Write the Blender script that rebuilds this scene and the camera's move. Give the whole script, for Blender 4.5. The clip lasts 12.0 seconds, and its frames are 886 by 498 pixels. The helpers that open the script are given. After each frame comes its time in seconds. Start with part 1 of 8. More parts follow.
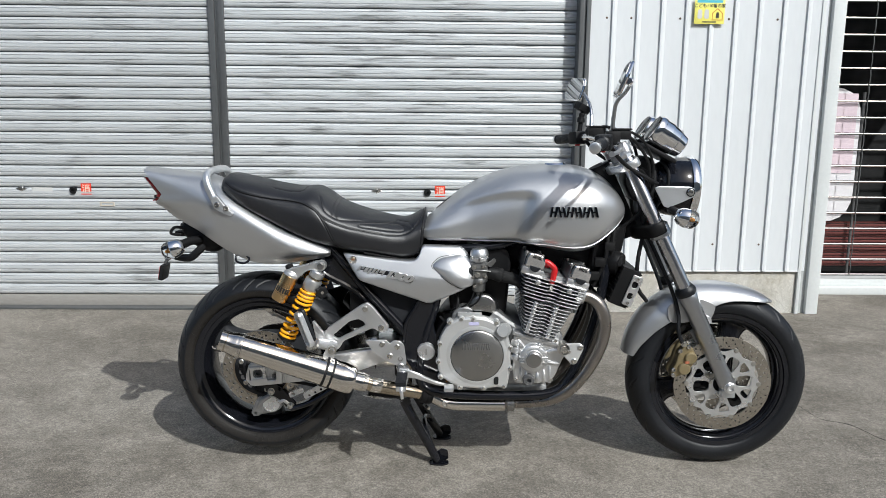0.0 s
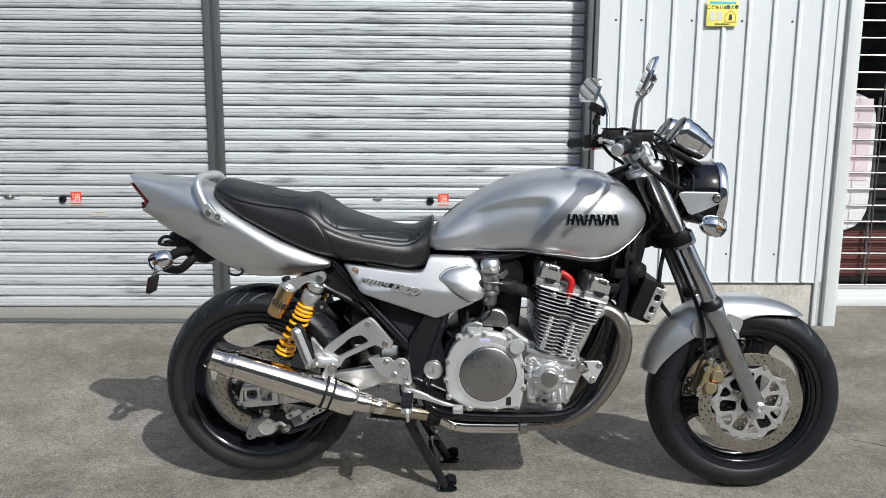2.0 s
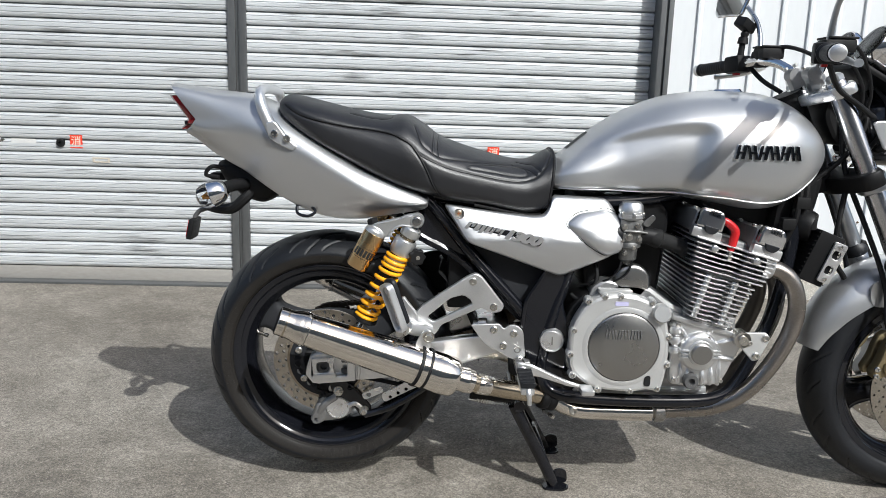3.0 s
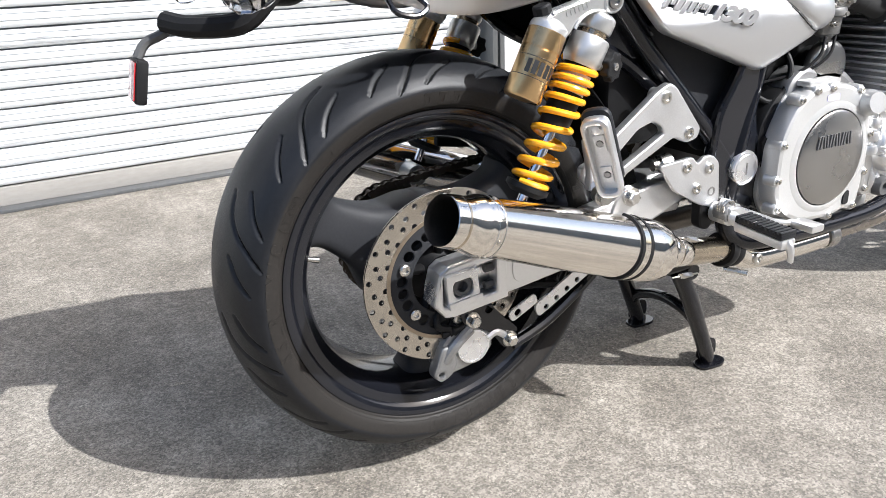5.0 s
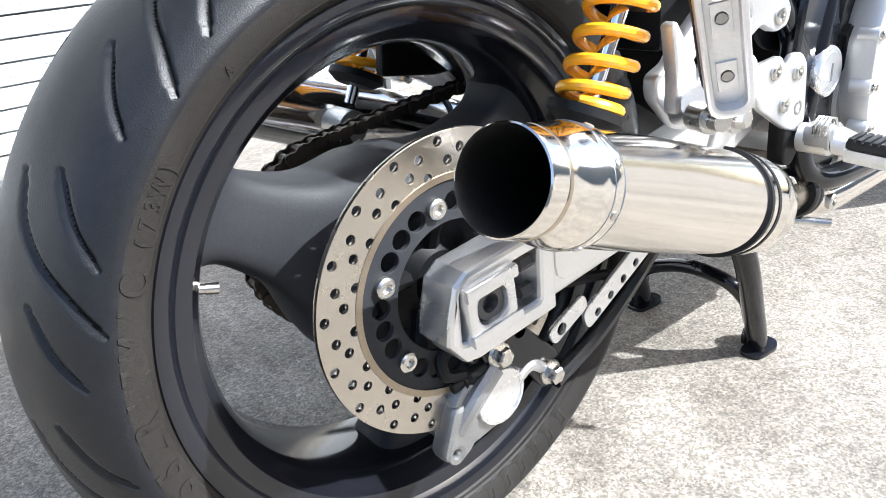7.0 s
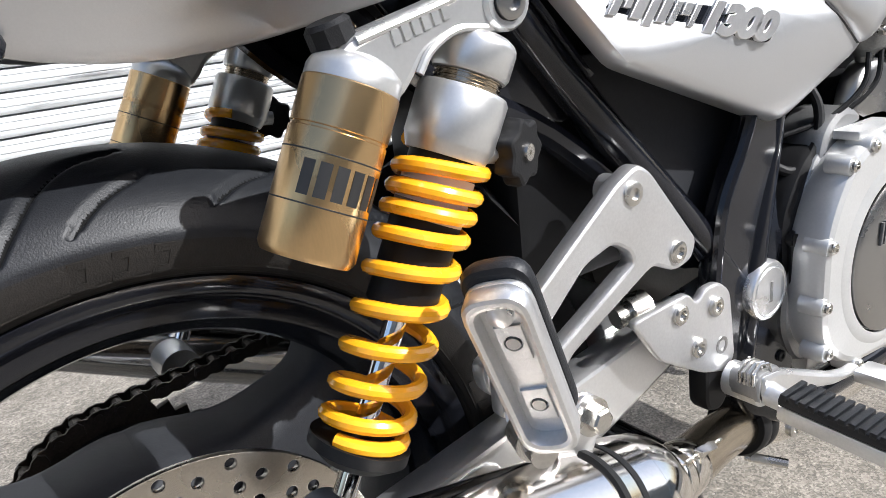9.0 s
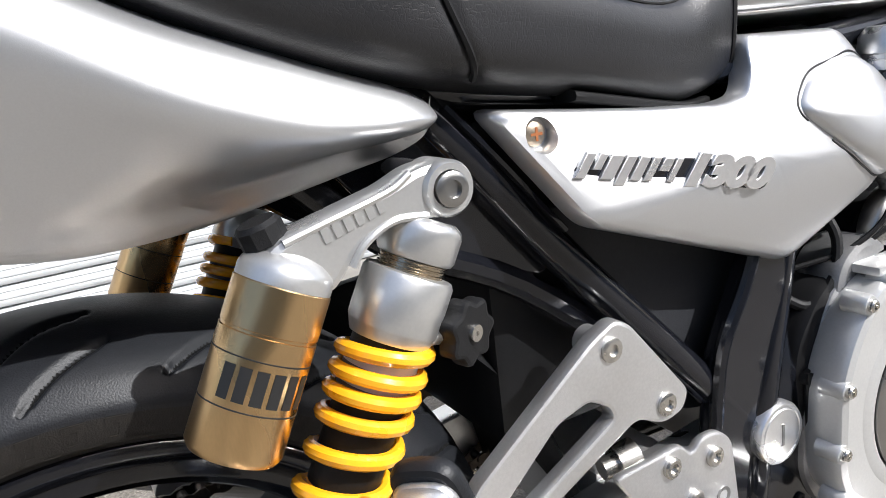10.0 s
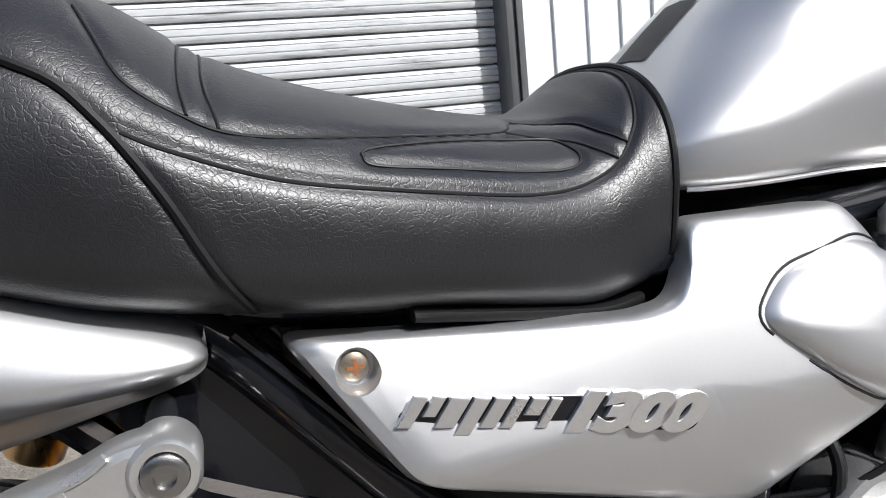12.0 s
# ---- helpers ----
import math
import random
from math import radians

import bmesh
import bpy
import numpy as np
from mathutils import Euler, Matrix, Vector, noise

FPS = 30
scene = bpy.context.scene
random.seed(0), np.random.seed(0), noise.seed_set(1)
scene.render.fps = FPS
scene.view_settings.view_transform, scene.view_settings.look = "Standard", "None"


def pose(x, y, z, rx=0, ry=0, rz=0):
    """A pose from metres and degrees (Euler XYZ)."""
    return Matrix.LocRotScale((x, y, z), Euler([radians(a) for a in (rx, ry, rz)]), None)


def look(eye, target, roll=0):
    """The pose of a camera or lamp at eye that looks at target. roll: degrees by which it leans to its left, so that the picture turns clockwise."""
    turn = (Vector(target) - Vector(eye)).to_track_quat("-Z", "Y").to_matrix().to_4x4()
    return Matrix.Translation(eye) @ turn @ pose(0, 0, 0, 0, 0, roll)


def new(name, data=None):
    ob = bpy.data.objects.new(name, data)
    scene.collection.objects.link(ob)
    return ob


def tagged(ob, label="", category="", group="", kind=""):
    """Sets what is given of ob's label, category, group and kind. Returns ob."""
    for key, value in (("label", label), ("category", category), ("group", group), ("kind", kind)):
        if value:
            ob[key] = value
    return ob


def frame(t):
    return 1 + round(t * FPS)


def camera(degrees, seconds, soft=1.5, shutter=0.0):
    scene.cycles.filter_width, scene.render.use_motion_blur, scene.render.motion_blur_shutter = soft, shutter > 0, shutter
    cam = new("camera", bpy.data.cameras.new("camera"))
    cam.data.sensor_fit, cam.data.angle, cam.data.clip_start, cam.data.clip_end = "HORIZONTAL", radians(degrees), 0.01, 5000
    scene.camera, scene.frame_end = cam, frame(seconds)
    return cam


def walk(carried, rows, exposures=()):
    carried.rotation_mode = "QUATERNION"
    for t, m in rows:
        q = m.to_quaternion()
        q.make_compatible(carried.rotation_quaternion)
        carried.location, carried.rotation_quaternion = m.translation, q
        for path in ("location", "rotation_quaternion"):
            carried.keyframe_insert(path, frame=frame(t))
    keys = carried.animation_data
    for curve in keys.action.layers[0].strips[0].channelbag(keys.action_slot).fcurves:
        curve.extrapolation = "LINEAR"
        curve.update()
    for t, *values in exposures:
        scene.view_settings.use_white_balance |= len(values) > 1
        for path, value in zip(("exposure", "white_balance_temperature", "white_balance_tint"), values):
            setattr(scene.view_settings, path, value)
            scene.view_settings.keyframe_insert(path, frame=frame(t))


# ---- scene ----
from mathutils.bvhtree import BVHTree

cam = camera(61.6, 12.0, soft=0.6)
PATH = [
    (0, (0.616, -2.406, 1.149), (0.585, -0.438, 0.798), 0.5),
    (0.5, (0.625, -2.396, 1.147), (0.599, -0.427, 0.799), 0.3),
    (1, (0.618, -2.386, 1.152), (0.601, -0.415, 0.818), -0.1),
    (1.5, (0.627, -2.35, 1.145), (0.616, -0.378, 0.815), -0.1),
    (2, (0.586, -2.25, 1.121), (0.558, -0.277, 0.798), 0.4),
    (2.5, (0.411, -2.044, 1.056), (0.372, -0.07, 0.738), 2.0),
    (3, (0.25, -1.815, 0.952), (0.269, 0.147, 0.569), 1.8),
    (3.5, (0.068, -1.599, 0.874), (0.17, 0.326, 0.342), 0.2),
    (3.7, (-0.05, -1.515, 0.873), (0.158, 0.371, 0.243), 0.4),
    (5.3, (-0.4849, -0.8571, 0.7161), (0.4903, 0.7285, -0.0153), -2.84),
    (5.5, (-0.4989, -0.8001, 0.6961), (0.544, 0.7367, -0.046), -3.04),
    (6, (-0.435, -0.6658, 0.6714), (0.6274, 0.8256, -0.1329), -4.22),
    (6.5, (-0.3882, -0.5758, 0.608), (0.7048, 0.9066, -0.1719), -4.27),
    (7, (-0.3416, -0.5209, 0.6018), (0.7842, 0.9259, -0.1978), -5.08),
    (7.5, (-0.2972, -0.505, 0.6227), (0.9093, 0.8758, -0.1759), -4.07),
    (7.7, (-0.2622, -0.513, 0.6337), (0.9609, 0.8595, -0.154), -4.17),
    (9.3, (-0.0399, -0.5001, 0.7136), (0.9636, 1.1312, 0.1376), -6.79),
    (9.5, (-0.0249, -0.5041, 0.7276), (0.9504, 1.1538, 0.18), -6.87),
    (10, (0.0141, -0.5237, 0.76), (0.9293, 1.1867, 0.2733), -6.82),
    (10.5, (0.0459, -0.5274, 0.7585), (0.9303, 1.213, 0.3238), -7.11),
    (11, (0.1119, -0.5321, 0.7673), (0.9737, 1.23, 0.3769), -7.52),
    (11.5, (0.1785, -0.5203, 0.7937), (0.9681, 1.2875, 0.4645), -7.55),
    (12, (0.2387, -0.5003, 0.8338), (0.8274, 1.3759, 0.4688), -5.64),
]
EXPOSURES = [(0.0, -0.03, 6080, 6), (2.5, 0.01, 6080, 6), (3.5, 0.42, 6180, 8), (5.3, 1.14, 6120, 10), (6.0, 1.38, 6050, 8), (6.5, 1.62, 5930, 8), (7.7, 1.83, 5880, 8), (9.3, 0.76, 6150, 10), (10.5, 0.70, 6180, 10), (11.4, 0.56, 6200, 10), (12.0, 0.32, 6180, 10)]
walk(cam, [(t, look(eye, target, roll)) for t, eye, target, roll in PATH], EXPOSURES)

# ---- light: clear sky, high sun from the front right of the motorcycle ----
SUN = Vector((0.63, -0.88, 1.0)).normalized()
world = bpy.data.worlds.new("sky")
scene.world = world
world.use_nodes = True
wn = world.node_tree.nodes
sky = wn.new("ShaderNodeTexSky")
sky.sky_type, sky.sun_disc = "NISHITA", False
sky.sun_elevation = math.asin(SUN.z)
sky.sun_rotation = math.atan2(SUN.x, SUN.y)
sky.air_density, sky.dust_density, sky.ozone_density = 1.0, 3.5, 1.0
wn["Background"].inputs["Strength"].default_value = 0.111
world.node_tree.links.new(sky.outputs[0], wn["Background"].inputs["Color"])
sun_data = bpy.data.lights.new("sun", "SUN")
sun_data.energy, sun_data.angle, sun_data.color = 4.0, radians(0.53), (1.0, 0.975, 0.94)
sun_lamp = new("sun", sun_data)
sun_lamp.matrix_world = look(SUN * 20, (0, 0, 0))


# ---- geometry helpers ----
def spline(pts, n=6, closed=False):
    """Catmull-Rom through pts (tuples of any length), n steps a span."""
    p = [np.array(q, float) for q in pts]
    k = len(p)
    out = []
    for i in range(k if closed else k - 1):
        if closed:
            a, b, c, d = p[i - 1], p[i], p[(i + 1) % k], p[(i + 2) % k]
        else:
            b, c = p[i], p[i + 1]
            a = p[i - 1] if i else 2 * b - c
            d = p[i + 2] if i + 2 < k else 2 * c - b
        for j in range(n):
            u = j / n
            out.append(0.5 * (2 * b + (c - a) * u + (2 * a - 5 * b + 4 * c - d) * u * u + (3 * b - a - 3 * c + d) * u ** 3))
    if not closed:
        out.append(p[-1])
    return out


def raw(verts, faces):
    me = bpy.data.meshes.new("m")
    me.from_pydata([tuple(v) for v in verts], [], faces)
    me.validate()
    return me


def loft(rings, caps=True, loop=False):
    """Skin closed rings of equal count."""
    n, m = len(rings[0]), len(rings)
    verts = [tuple(v) for r in rings for v in r]
    faces = []
    for i in range(m if loop else m - 1):
        a, b = i * n, ((i + 1) % m) * n
        for j in range(n):
            k = (j + 1) % n
            faces.append((a + j, a + k, b + k, b + j))
    if caps and not loop:
        faces.append(tuple(range(n - 1, -1, -1)))
        faces.append(tuple((m - 1) * n + j for j in range(n)))
    return raw(verts, faces)


def tube(path, r, sides=10, n=5, closed=False):
    """A round bar along a smooth path; r one radius or one a point."""
    rs = [r] * len(path) if isinstance(r, (int, float)) else list(r)
    pts = spline([(*p, q) for p, q in zip(path, rs)], n, closed) if len(path) > 2 or closed else [np.array((*p, q), float) for p, q in zip(path, rs)]
    pos = [Vector([float(c) for c in p[:3]]) for p in pts]
    rings, up = [], None
    for i, p in enumerate(pos):
        if closed:
            t = pos[(i + 1) % len(pos)] - pos[i - 1]
        else:
            t = pos[min(i + 1, len(pos) - 1)] - pos[max(i - 1, 0)]
        t.normalize()
        if up is None:
            up = Vector((0, 0, 1)) if abs(t.z) < 0.9 else Vector((1, 0, 0))
        up = (up - t * up.dot(t)).normalized()
        side = t.cross(up)
        rr = max(float(pts[i][3]), 1e-5)
        rings.append([p + rr * (math.cos(a) * up + math.sin(a) * side) for a in (2 * math.pi * k / sides for k in range(sides))])
    return loft(rings, True, closed)


def lathe(profile, seg=48, m=None, closed=False, caps=True):
    """Turn (radius, height) pairs about local z, then place by m."""
    m = m or Matrix()
    rings = [[m @ Vector((max(r, 1e-5) * math.cos(a), max(r, 1e-5) * math.sin(a), h)) for a in (2 * math.pi * k / seg for k in range(seg))] for r, h in profile]
    return loft(rings, caps and not closed, closed)


def axis(p, q):
    """A pose at p whose local z runs towards q."""
    d = Vector(q) - Vector(p)
    return Matrix.Translation(p) @ d.to_track_quat("Z", "Y").to_matrix().to_4x4()


def rod(p, q, prof=None, r=0.01, seg=20):
    """A turned piece from p to q; prof: (share of length, radius)."""
    length = (Vector(q) - Vector(p)).length
    return lathe([(rr, h * length) for h, rr in (prof or [(0, r), (1, r)])], seg, axis(p, q))


def curve_mesh(curve):
    ob = bpy.data.objects.new("c", curve)
    me = bpy.data.meshes.new_from_object(ob)
    bpy.data.objects.remove(ob)
    return me


SIDE = Matrix(((1, 0, 0, 0), (0, 0, -1, 0), (0, 1, 0, 0), (0, 0, 0, 1)))  # drawn in x, z; faces -y


def plate(outline, thick, m, holes=(), bevel=0.0015):
    """A flat piece drawn in local x, y with round-edged holes, thick in local z, placed by m."""
    cu = bpy.data.curves.new("c", "CURVE")
    cu.dimensions, cu.fill_mode = "2D", "BOTH"
    for loop in (outline, *holes):
        sp = cu.splines.new("POLY")
        sp.points.add(len(loop) - 1)
        for pt, (x, y) in zip(sp.points, loop):
            pt.co = (x, y, 0, 1)
        sp.use_cyclic_u = True
    cu.extrude, cu.bevel_depth, cu.bevel_resolution, cu.offset = thick / 2 - bevel, bevel, 1, -bevel
    me = curve_mesh(cu)
    me.transform(m)
    return me


def side_plate(outline, thick, y, holes=(), bevel=0.0015):
    """A plate drawn in x, z whose middle stands at y."""
    return plate(outline, thick, Matrix.Translation((0, y, 0)) @ SIDE, holes, bevel)


def circle(x, y, r, n=16, a0=0.0):
    return [(x + r * math.cos(a0 + 2 * math.pi * k / n), y + r * math.sin(a0 + 2 * math.pi * k / n)) for k in range(n)]


def rounded(pts, n=4, most=1.0):
    """A closed outline with soft corners (quadratic corner cutting), cut back by most at the most."""
    out = []
    k = len(pts)
    for i in range(k):
        a, b, c = (np.array(pts[j % k], float) for j in (i - 1, i, i + 1))
        r = min(np.linalg.norm(a - b) * 0.4, np.linalg.norm(c - b) * 0.4, most)
        p = b + (a - b) / max(np.linalg.norm(a - b), 1e-9) * r
        q = b + (c - b) / max(np.linalg.norm(c - b), 1e-9) * r
        for j in range(n + 1):
            u = j / n
            out.append(tuple((1 - u) ** 2 * p + 2 * u * (1 - u) * b + u * u * q))
    return out


def box(x0, x1, y0, y1, z0, z1, bevel=0.003, m=None):
    bm = bmesh.new()
    bmesh.ops.create_cube(bm, size=1)
    bmesh.ops.scale(bm, vec=(x1 - x0, y1 - y0, z1 - z0), verts=bm.verts)
    bmesh.ops.translate(bm, vec=((x0 + x1) / 2, (y0 + y1) / 2, (z0 + z1) / 2), verts=bm.verts)
    if bevel:
        bmesh.ops.bevel(bm, geom=bm.edges[:], offset=bevel, segments=2, affect="EDGES", profile=0.6)
    me = bpy.data.meshes.new("b")
    bm.to_mesh(me)
    bm.free()
    if m:
        me.transform(m)
    return me


def joined(*meshes):
    bm = bmesh.new()
    for me in meshes:
        bm.from_mesh(me)
        bpy.data.meshes.remove(me)
    out = bpy.data.meshes.new("j")
    bm.to_mesh(out)
    bm.free()
    return out


def words(text, size, depth, m, shear=0.0, squeeze=1.0, fat=0.0):
    cu = bpy.data.curves.new("t", "FONT")
    cu.body, cu.size, cu.extrude, cu.shear, cu.align_x, cu.align_y = text, size, depth, shear, "CENTER", "CENTER"
    cu.bevel_depth, cu.offset = min(0.0006, size * 0.02), fat
    me = curve_mesh(cu)
    me.transform(m @ Matrix.Diagonal((squeeze, 1, 1, 1)))
    return me


def part(name, me, material, parent=None, label="", sharp=35):
    """Link a mesh as one object under a thing or a part."""
    me.name = name
    me.materials.clear()
    me.materials.append(material)
    me.polygons.foreach_set("use_smooth", [True] * len(me.polygons))
    me.set_sharp_from_angle(angle=radians(sharp))
    ob = new(name, me)
    ob.parent = parent
    if label:
        ob["label"] = label
    return ob


def thing(name, label, category, group="", kind=""):
    return tagged(new(name), label, category, group, kind)


def cover(points, tree, way=(0, 1, 0), lift=0.0):
    """Drop points onto a surface along way."""
    w = Vector(way)
    out = []
    for p in points:
        hit = tree.ray_cast(Vector(p) - w * 1.0, w)
        if hit[0] is not None:
            out.append(hit[0] + hit[1] * lift)
    return out


def carve(ob, cutter):
    """Cut a mesh out of an object for good."""
    tool = bpy.data.objects.new("tool", cutter)
    scene.collection.objects.link(tool)
    mod = ob.modifiers.new("cut", "BOOLEAN")
    mod.operation, mod.solver, mod.object = "DIFFERENCE", "EXACT", tool
    done = bpy.data.meshes.new_from_object(ob.evaluated_get(bpy.context.evaluated_depsgraph_get()))
    ob.modifiers.remove(mod)
    old = ob.data
    ob.data = done
    bpy.data.meshes.remove(old)
    bpy.data.objects.remove(tool)
    bpy.data.meshes.remove(cutter)
    ob.data.polygons.foreach_set("use_smooth", [True] * len(ob.data.polygons))
    ob.data.set_sharp_from_angle(angle=radians(40))


def tree_of(ob):
    me = ob.data
    return BVHTree.FromPolygons([v.co for v in me.vertices], [tuple(p.vertices) for p in me.polygons])


def bolt(p, way, r=0.006, h=0.005, socket=True):
    """A round cap screw with a socket, its head's foot at p, looking along way."""
    a, b = Vector(p), Vector(p) + Vector(way).normalized() * h
    prof = [(0, r), (0.75, r), (1, r * 0.8)]
    if socket:
        prof += [(1.0, r * 0.5), (0.45, r * 0.48), (0.45, 0.0)]
    return rod(a, b, prof, seg=14)


# ---- materials ----
def surface(name, color, rough=0.5, metal=0.0, spread=0.08, scale=6.0, fine=120.0, bump=0.0, bump_scale=300.0, coat=0.0, rough_spread=0.1, stretch=(1, 1, 1), voronoi=False, gloss=0.5):
    m = bpy.data.materials.new(name)
    m.use_nodes = True
    nt = m.node_tree
    n, l = nt.nodes, nt.links
    b = n["Principled BSDF"]
    co = n.new("ShaderNodeTexCoord")
    mp = n.new("ShaderNodeMapping")
    mp.inputs["Scale"].default_value = stretch
    l.new(co.outputs["Object"], mp.inputs["Vector"])
    big = n.new("ShaderNodeTexNoise")
    big.inputs["Scale"].default_value, big.inputs["Detail"].default_value = scale, 6
    small = n.new("ShaderNodeTexNoise")
    small.inputs["Scale"].default_value, small.inputs["Detail"].default_value = fine, 4
    l.new(mp.outputs[0], big.inputs["Vector"])
    l.new(mp.outputs[0], small.inputs["Vector"])
    both = n.new("ShaderNodeMath")
    both.operation = "ADD"
    l.new(big.outputs["Fac"], both.inputs[0])
    l.new(small.outputs["Fac"], both.inputs[1])
    ramp = n.new("ShaderNodeMapRange")
    ramp.inputs["From Min"].default_value, ramp.inputs["From Max"].default_value = 0.6, 1.4
    ramp.inputs["To Min"].default_value, ramp.inputs["To Max"].default_value = 1 - spread, 1 + spread
    l.new(both.outputs[0], ramp.inputs["Value"])
    mul = n.new("ShaderNodeMix")
    mul.data_type, mul.blend_type = "RGBA", "MULTIPLY"
    mul.inputs["Factor"].default_value = 1.0
    mul.inputs["A"].default_value = (*color, 1)
    l.new(ramp.outputs[0], mul.inputs["B"])
    l.new(mul.outputs["Result"], b.inputs["Base Color"])
    rr = n.new("ShaderNodeMapRange")
    rr.inputs["From Min"].default_value, rr.inputs["From Max"].default_value = 0.3, 0.7
    rr.inputs["To Min"].default_value, rr.inputs["To Max"].default_value = max(0.02, rough * (1 - rough_spread * 2)), min(1, rough * (1 + rough_spread * 2))
    l.new(big.outputs["Fac"], rr.inputs["Value"])
    l.new(rr.outputs[0], b.inputs["Roughness"])
    b.inputs["Metallic"].default_value = metal
    b.inputs["Coat Weight"].default_value = coat
    b.inputs["Specular IOR Level"].default_value = gloss
    b.inputs["Coat Roughness"].default_value = 0.06
    if bump:
        if voronoi:
            tx = n.new("ShaderNodeTexVoronoi")
            tx.feature = "SMOOTH_F1"
            src = tx.outputs["Distance"]
        else:
            tx = n.new("ShaderNodeTexNoise")
            tx.inputs["Detail"].default_value = 3
            src = tx.outputs["Fac"]
        tx.inputs["Scale"].default_value = bump_scale
        l.new(mp.outputs[0], tx.inputs["Vector"])
        bp = n.new("ShaderNodeBump")
        bp.inputs["Strength"].default_value, bp.inputs["Distance"].default_value = bump, 0.001
        l.new(src, bp.inputs["Height"])
        l.new(bp.outputs[0], b.inputs["Normal"])
    return m


SILVER = surface("silver_paint", (0.57, 0.575, 0.58), 0.36, 0.82, 0.04, 3, 900, 0.06, 2500, 0.4)
SILVER_DULL = surface("silver_paint_dull", (0.66, 0.67, 0.68), 0.36, 0.8, 0.03, 3, 900, 0.05, 2500, 0.4)
BLACK = surface("black_gloss_paint", (0.007, 0.0075, 0.010), 0.13, 0.0, 0.2, 8, 200, 0.05, 500, 0.2, gloss=0.4)
SATIN = surface("black_satin", (0.0065, 0.0065, 0.007), 0.5, 0.0, 0.2, 8, 200, 0.1, 700, gloss=0.25)
PLASTIC = surface("black_plastic", (0.008, 0.008, 0.0085), 0.55, 0.0, 0.25, 10, 300, 0.25, 900, gloss=0.25)
RUBBER = surface("tyre_rubber", (0.0088, 0.0097, 0.0118), 0.46, 0.0, 0.35, 9, 180, 0.25, 900, gloss=0.35)
WALL_RUBBER = surface("sidewall_rubber", (0.0175, 0.0156, 0.0138), 0.6, 0.0, 0.3, 12, 250, 0.3, 900, gloss=0.25)
def grained_vinyl():
    """Black vinyl creased into small uneven cells."""
    m = surface("seat_vinyl", (0.011, 0.0112, 0.0128), 0.42, 0.0, 0.25, 9, 400, gloss=0.6)
    n, l = m.node_tree.nodes, m.node_tree.links
    co = n.new("ShaderNodeTexCoord")
    warp = n.new("ShaderNodeTexNoise")
    warp.inputs["Scale"].default_value, warp.inputs["Detail"].default_value = 70, 4
    l.new(co.outputs["Object"], warp.inputs["Vector"])
    add = n.new("ShaderNodeVectorMath")
    add.operation = "MULTIPLY_ADD"
    add.inputs[1].default_value = (0.012, 0.012, 0.012)
    l.new(warp.outputs["Color"], add.inputs[0])
    l.new(co.outputs["Object"], add.inputs[2])
    last = None
    for scale, strength, reach in ((270, 0.15, 0.10), (560, 0.07, 0.25)):
        v = n.new("ShaderNodeTexVoronoi")
        v.feature = "DISTANCE_TO_EDGE"
        v.inputs["Scale"].default_value = scale
        l.new(add.outputs[0], v.inputs["Vector"])
        r = n.new("ShaderNodeMapRange")
        r.inputs["From Max"].default_value = reach
        l.new(v.outputs["Distance"], r.inputs["Value"])
        bp = n.new("ShaderNodeBump")
        bp.inputs["Strength"].default_value, bp.inputs["Distance"].default_value = strength, 0.0008
        l.new(r.outputs[0], bp.inputs["Height"])
        if last:
            l.new(last, bp.inputs["Normal"])
        last = bp.outputs[0]
    l.new(last, n["Principled BSDF"].inputs["Normal"])
    return m


# darker matte copy of the tyre rubber, deepens the shade in the grooves
GROOVE = surface("shaded_groove_rubber", (0.006, 0.006, 0.006), 0.9, 0.0, 0.2, 9, 180, gloss=0.1)
LEATHER = grained_vinyl()
CHROME = surface("chrome", (0.9, 0.9, 0.91), 0.05, 1.0, 0.03, 12, 300)
STEEL = surface("polished_stainless", (0.78, 0.74, 0.68), 0.11, 1.0, 0.06, 10, 300, 0.02, 900)
STEEL_TAN = surface("heat_tinted_stainless", (0.50, 0.43, 0.33), 0.20, 1.0, 0.14, 22, 300)
CAST = surface("cast_aluminium", (0.72, 0.72, 0.72), 0.38, 0.9, 0.08, 14, 400, 0.2, 1200)
ALU = surface("satin_aluminium", (0.80, 0.80, 0.80), 0.30, 0.9, 0.05, 14, 400, 0.08, 1500)
COVER = surface("silver_engine_enamel", (0.62, 0.62, 0.61), 0.34, 0.55, 0.06, 14, 400, 0.1, 1200)
# mottled alloy, darkened to carry the shade under the tank
CARB = surface("shaded_carburettor_alloy", (0.20, 0.20, 0.195), 0.42, 0.8, 0.25, 40, 500, 0.15, 900)
ANODISED = surface("satin_silver_anodised", (0.64, 0.64, 0.63), 0.33, 0.8, 0.05, 14, 500, 0.06, 1500)
ALU_DARK = surface("brushed_dark_aluminium", (0.40, 0.395, 0.385), 0.30, 1.0, 0.05, 10, 900, 0.1, 1500)
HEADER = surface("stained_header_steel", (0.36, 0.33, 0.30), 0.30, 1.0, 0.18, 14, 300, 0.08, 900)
# CAST darkened: shade under the tank and between fins, also grey castings
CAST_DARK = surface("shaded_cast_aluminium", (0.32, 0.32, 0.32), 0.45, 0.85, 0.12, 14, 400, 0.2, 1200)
DISC = surface("brake_disc_steel", (0.52, 0.48, 0.42), 0.26, 1.0, 0.12, 15, 700, 0.1, 1500)
GOLD = surface("gold_anodised", (0.67, 0.46, 0.235), 0.28, 1.0, 0.06, 12, 900, 0.04, 1800, stretch=(1, 1, 0.15))
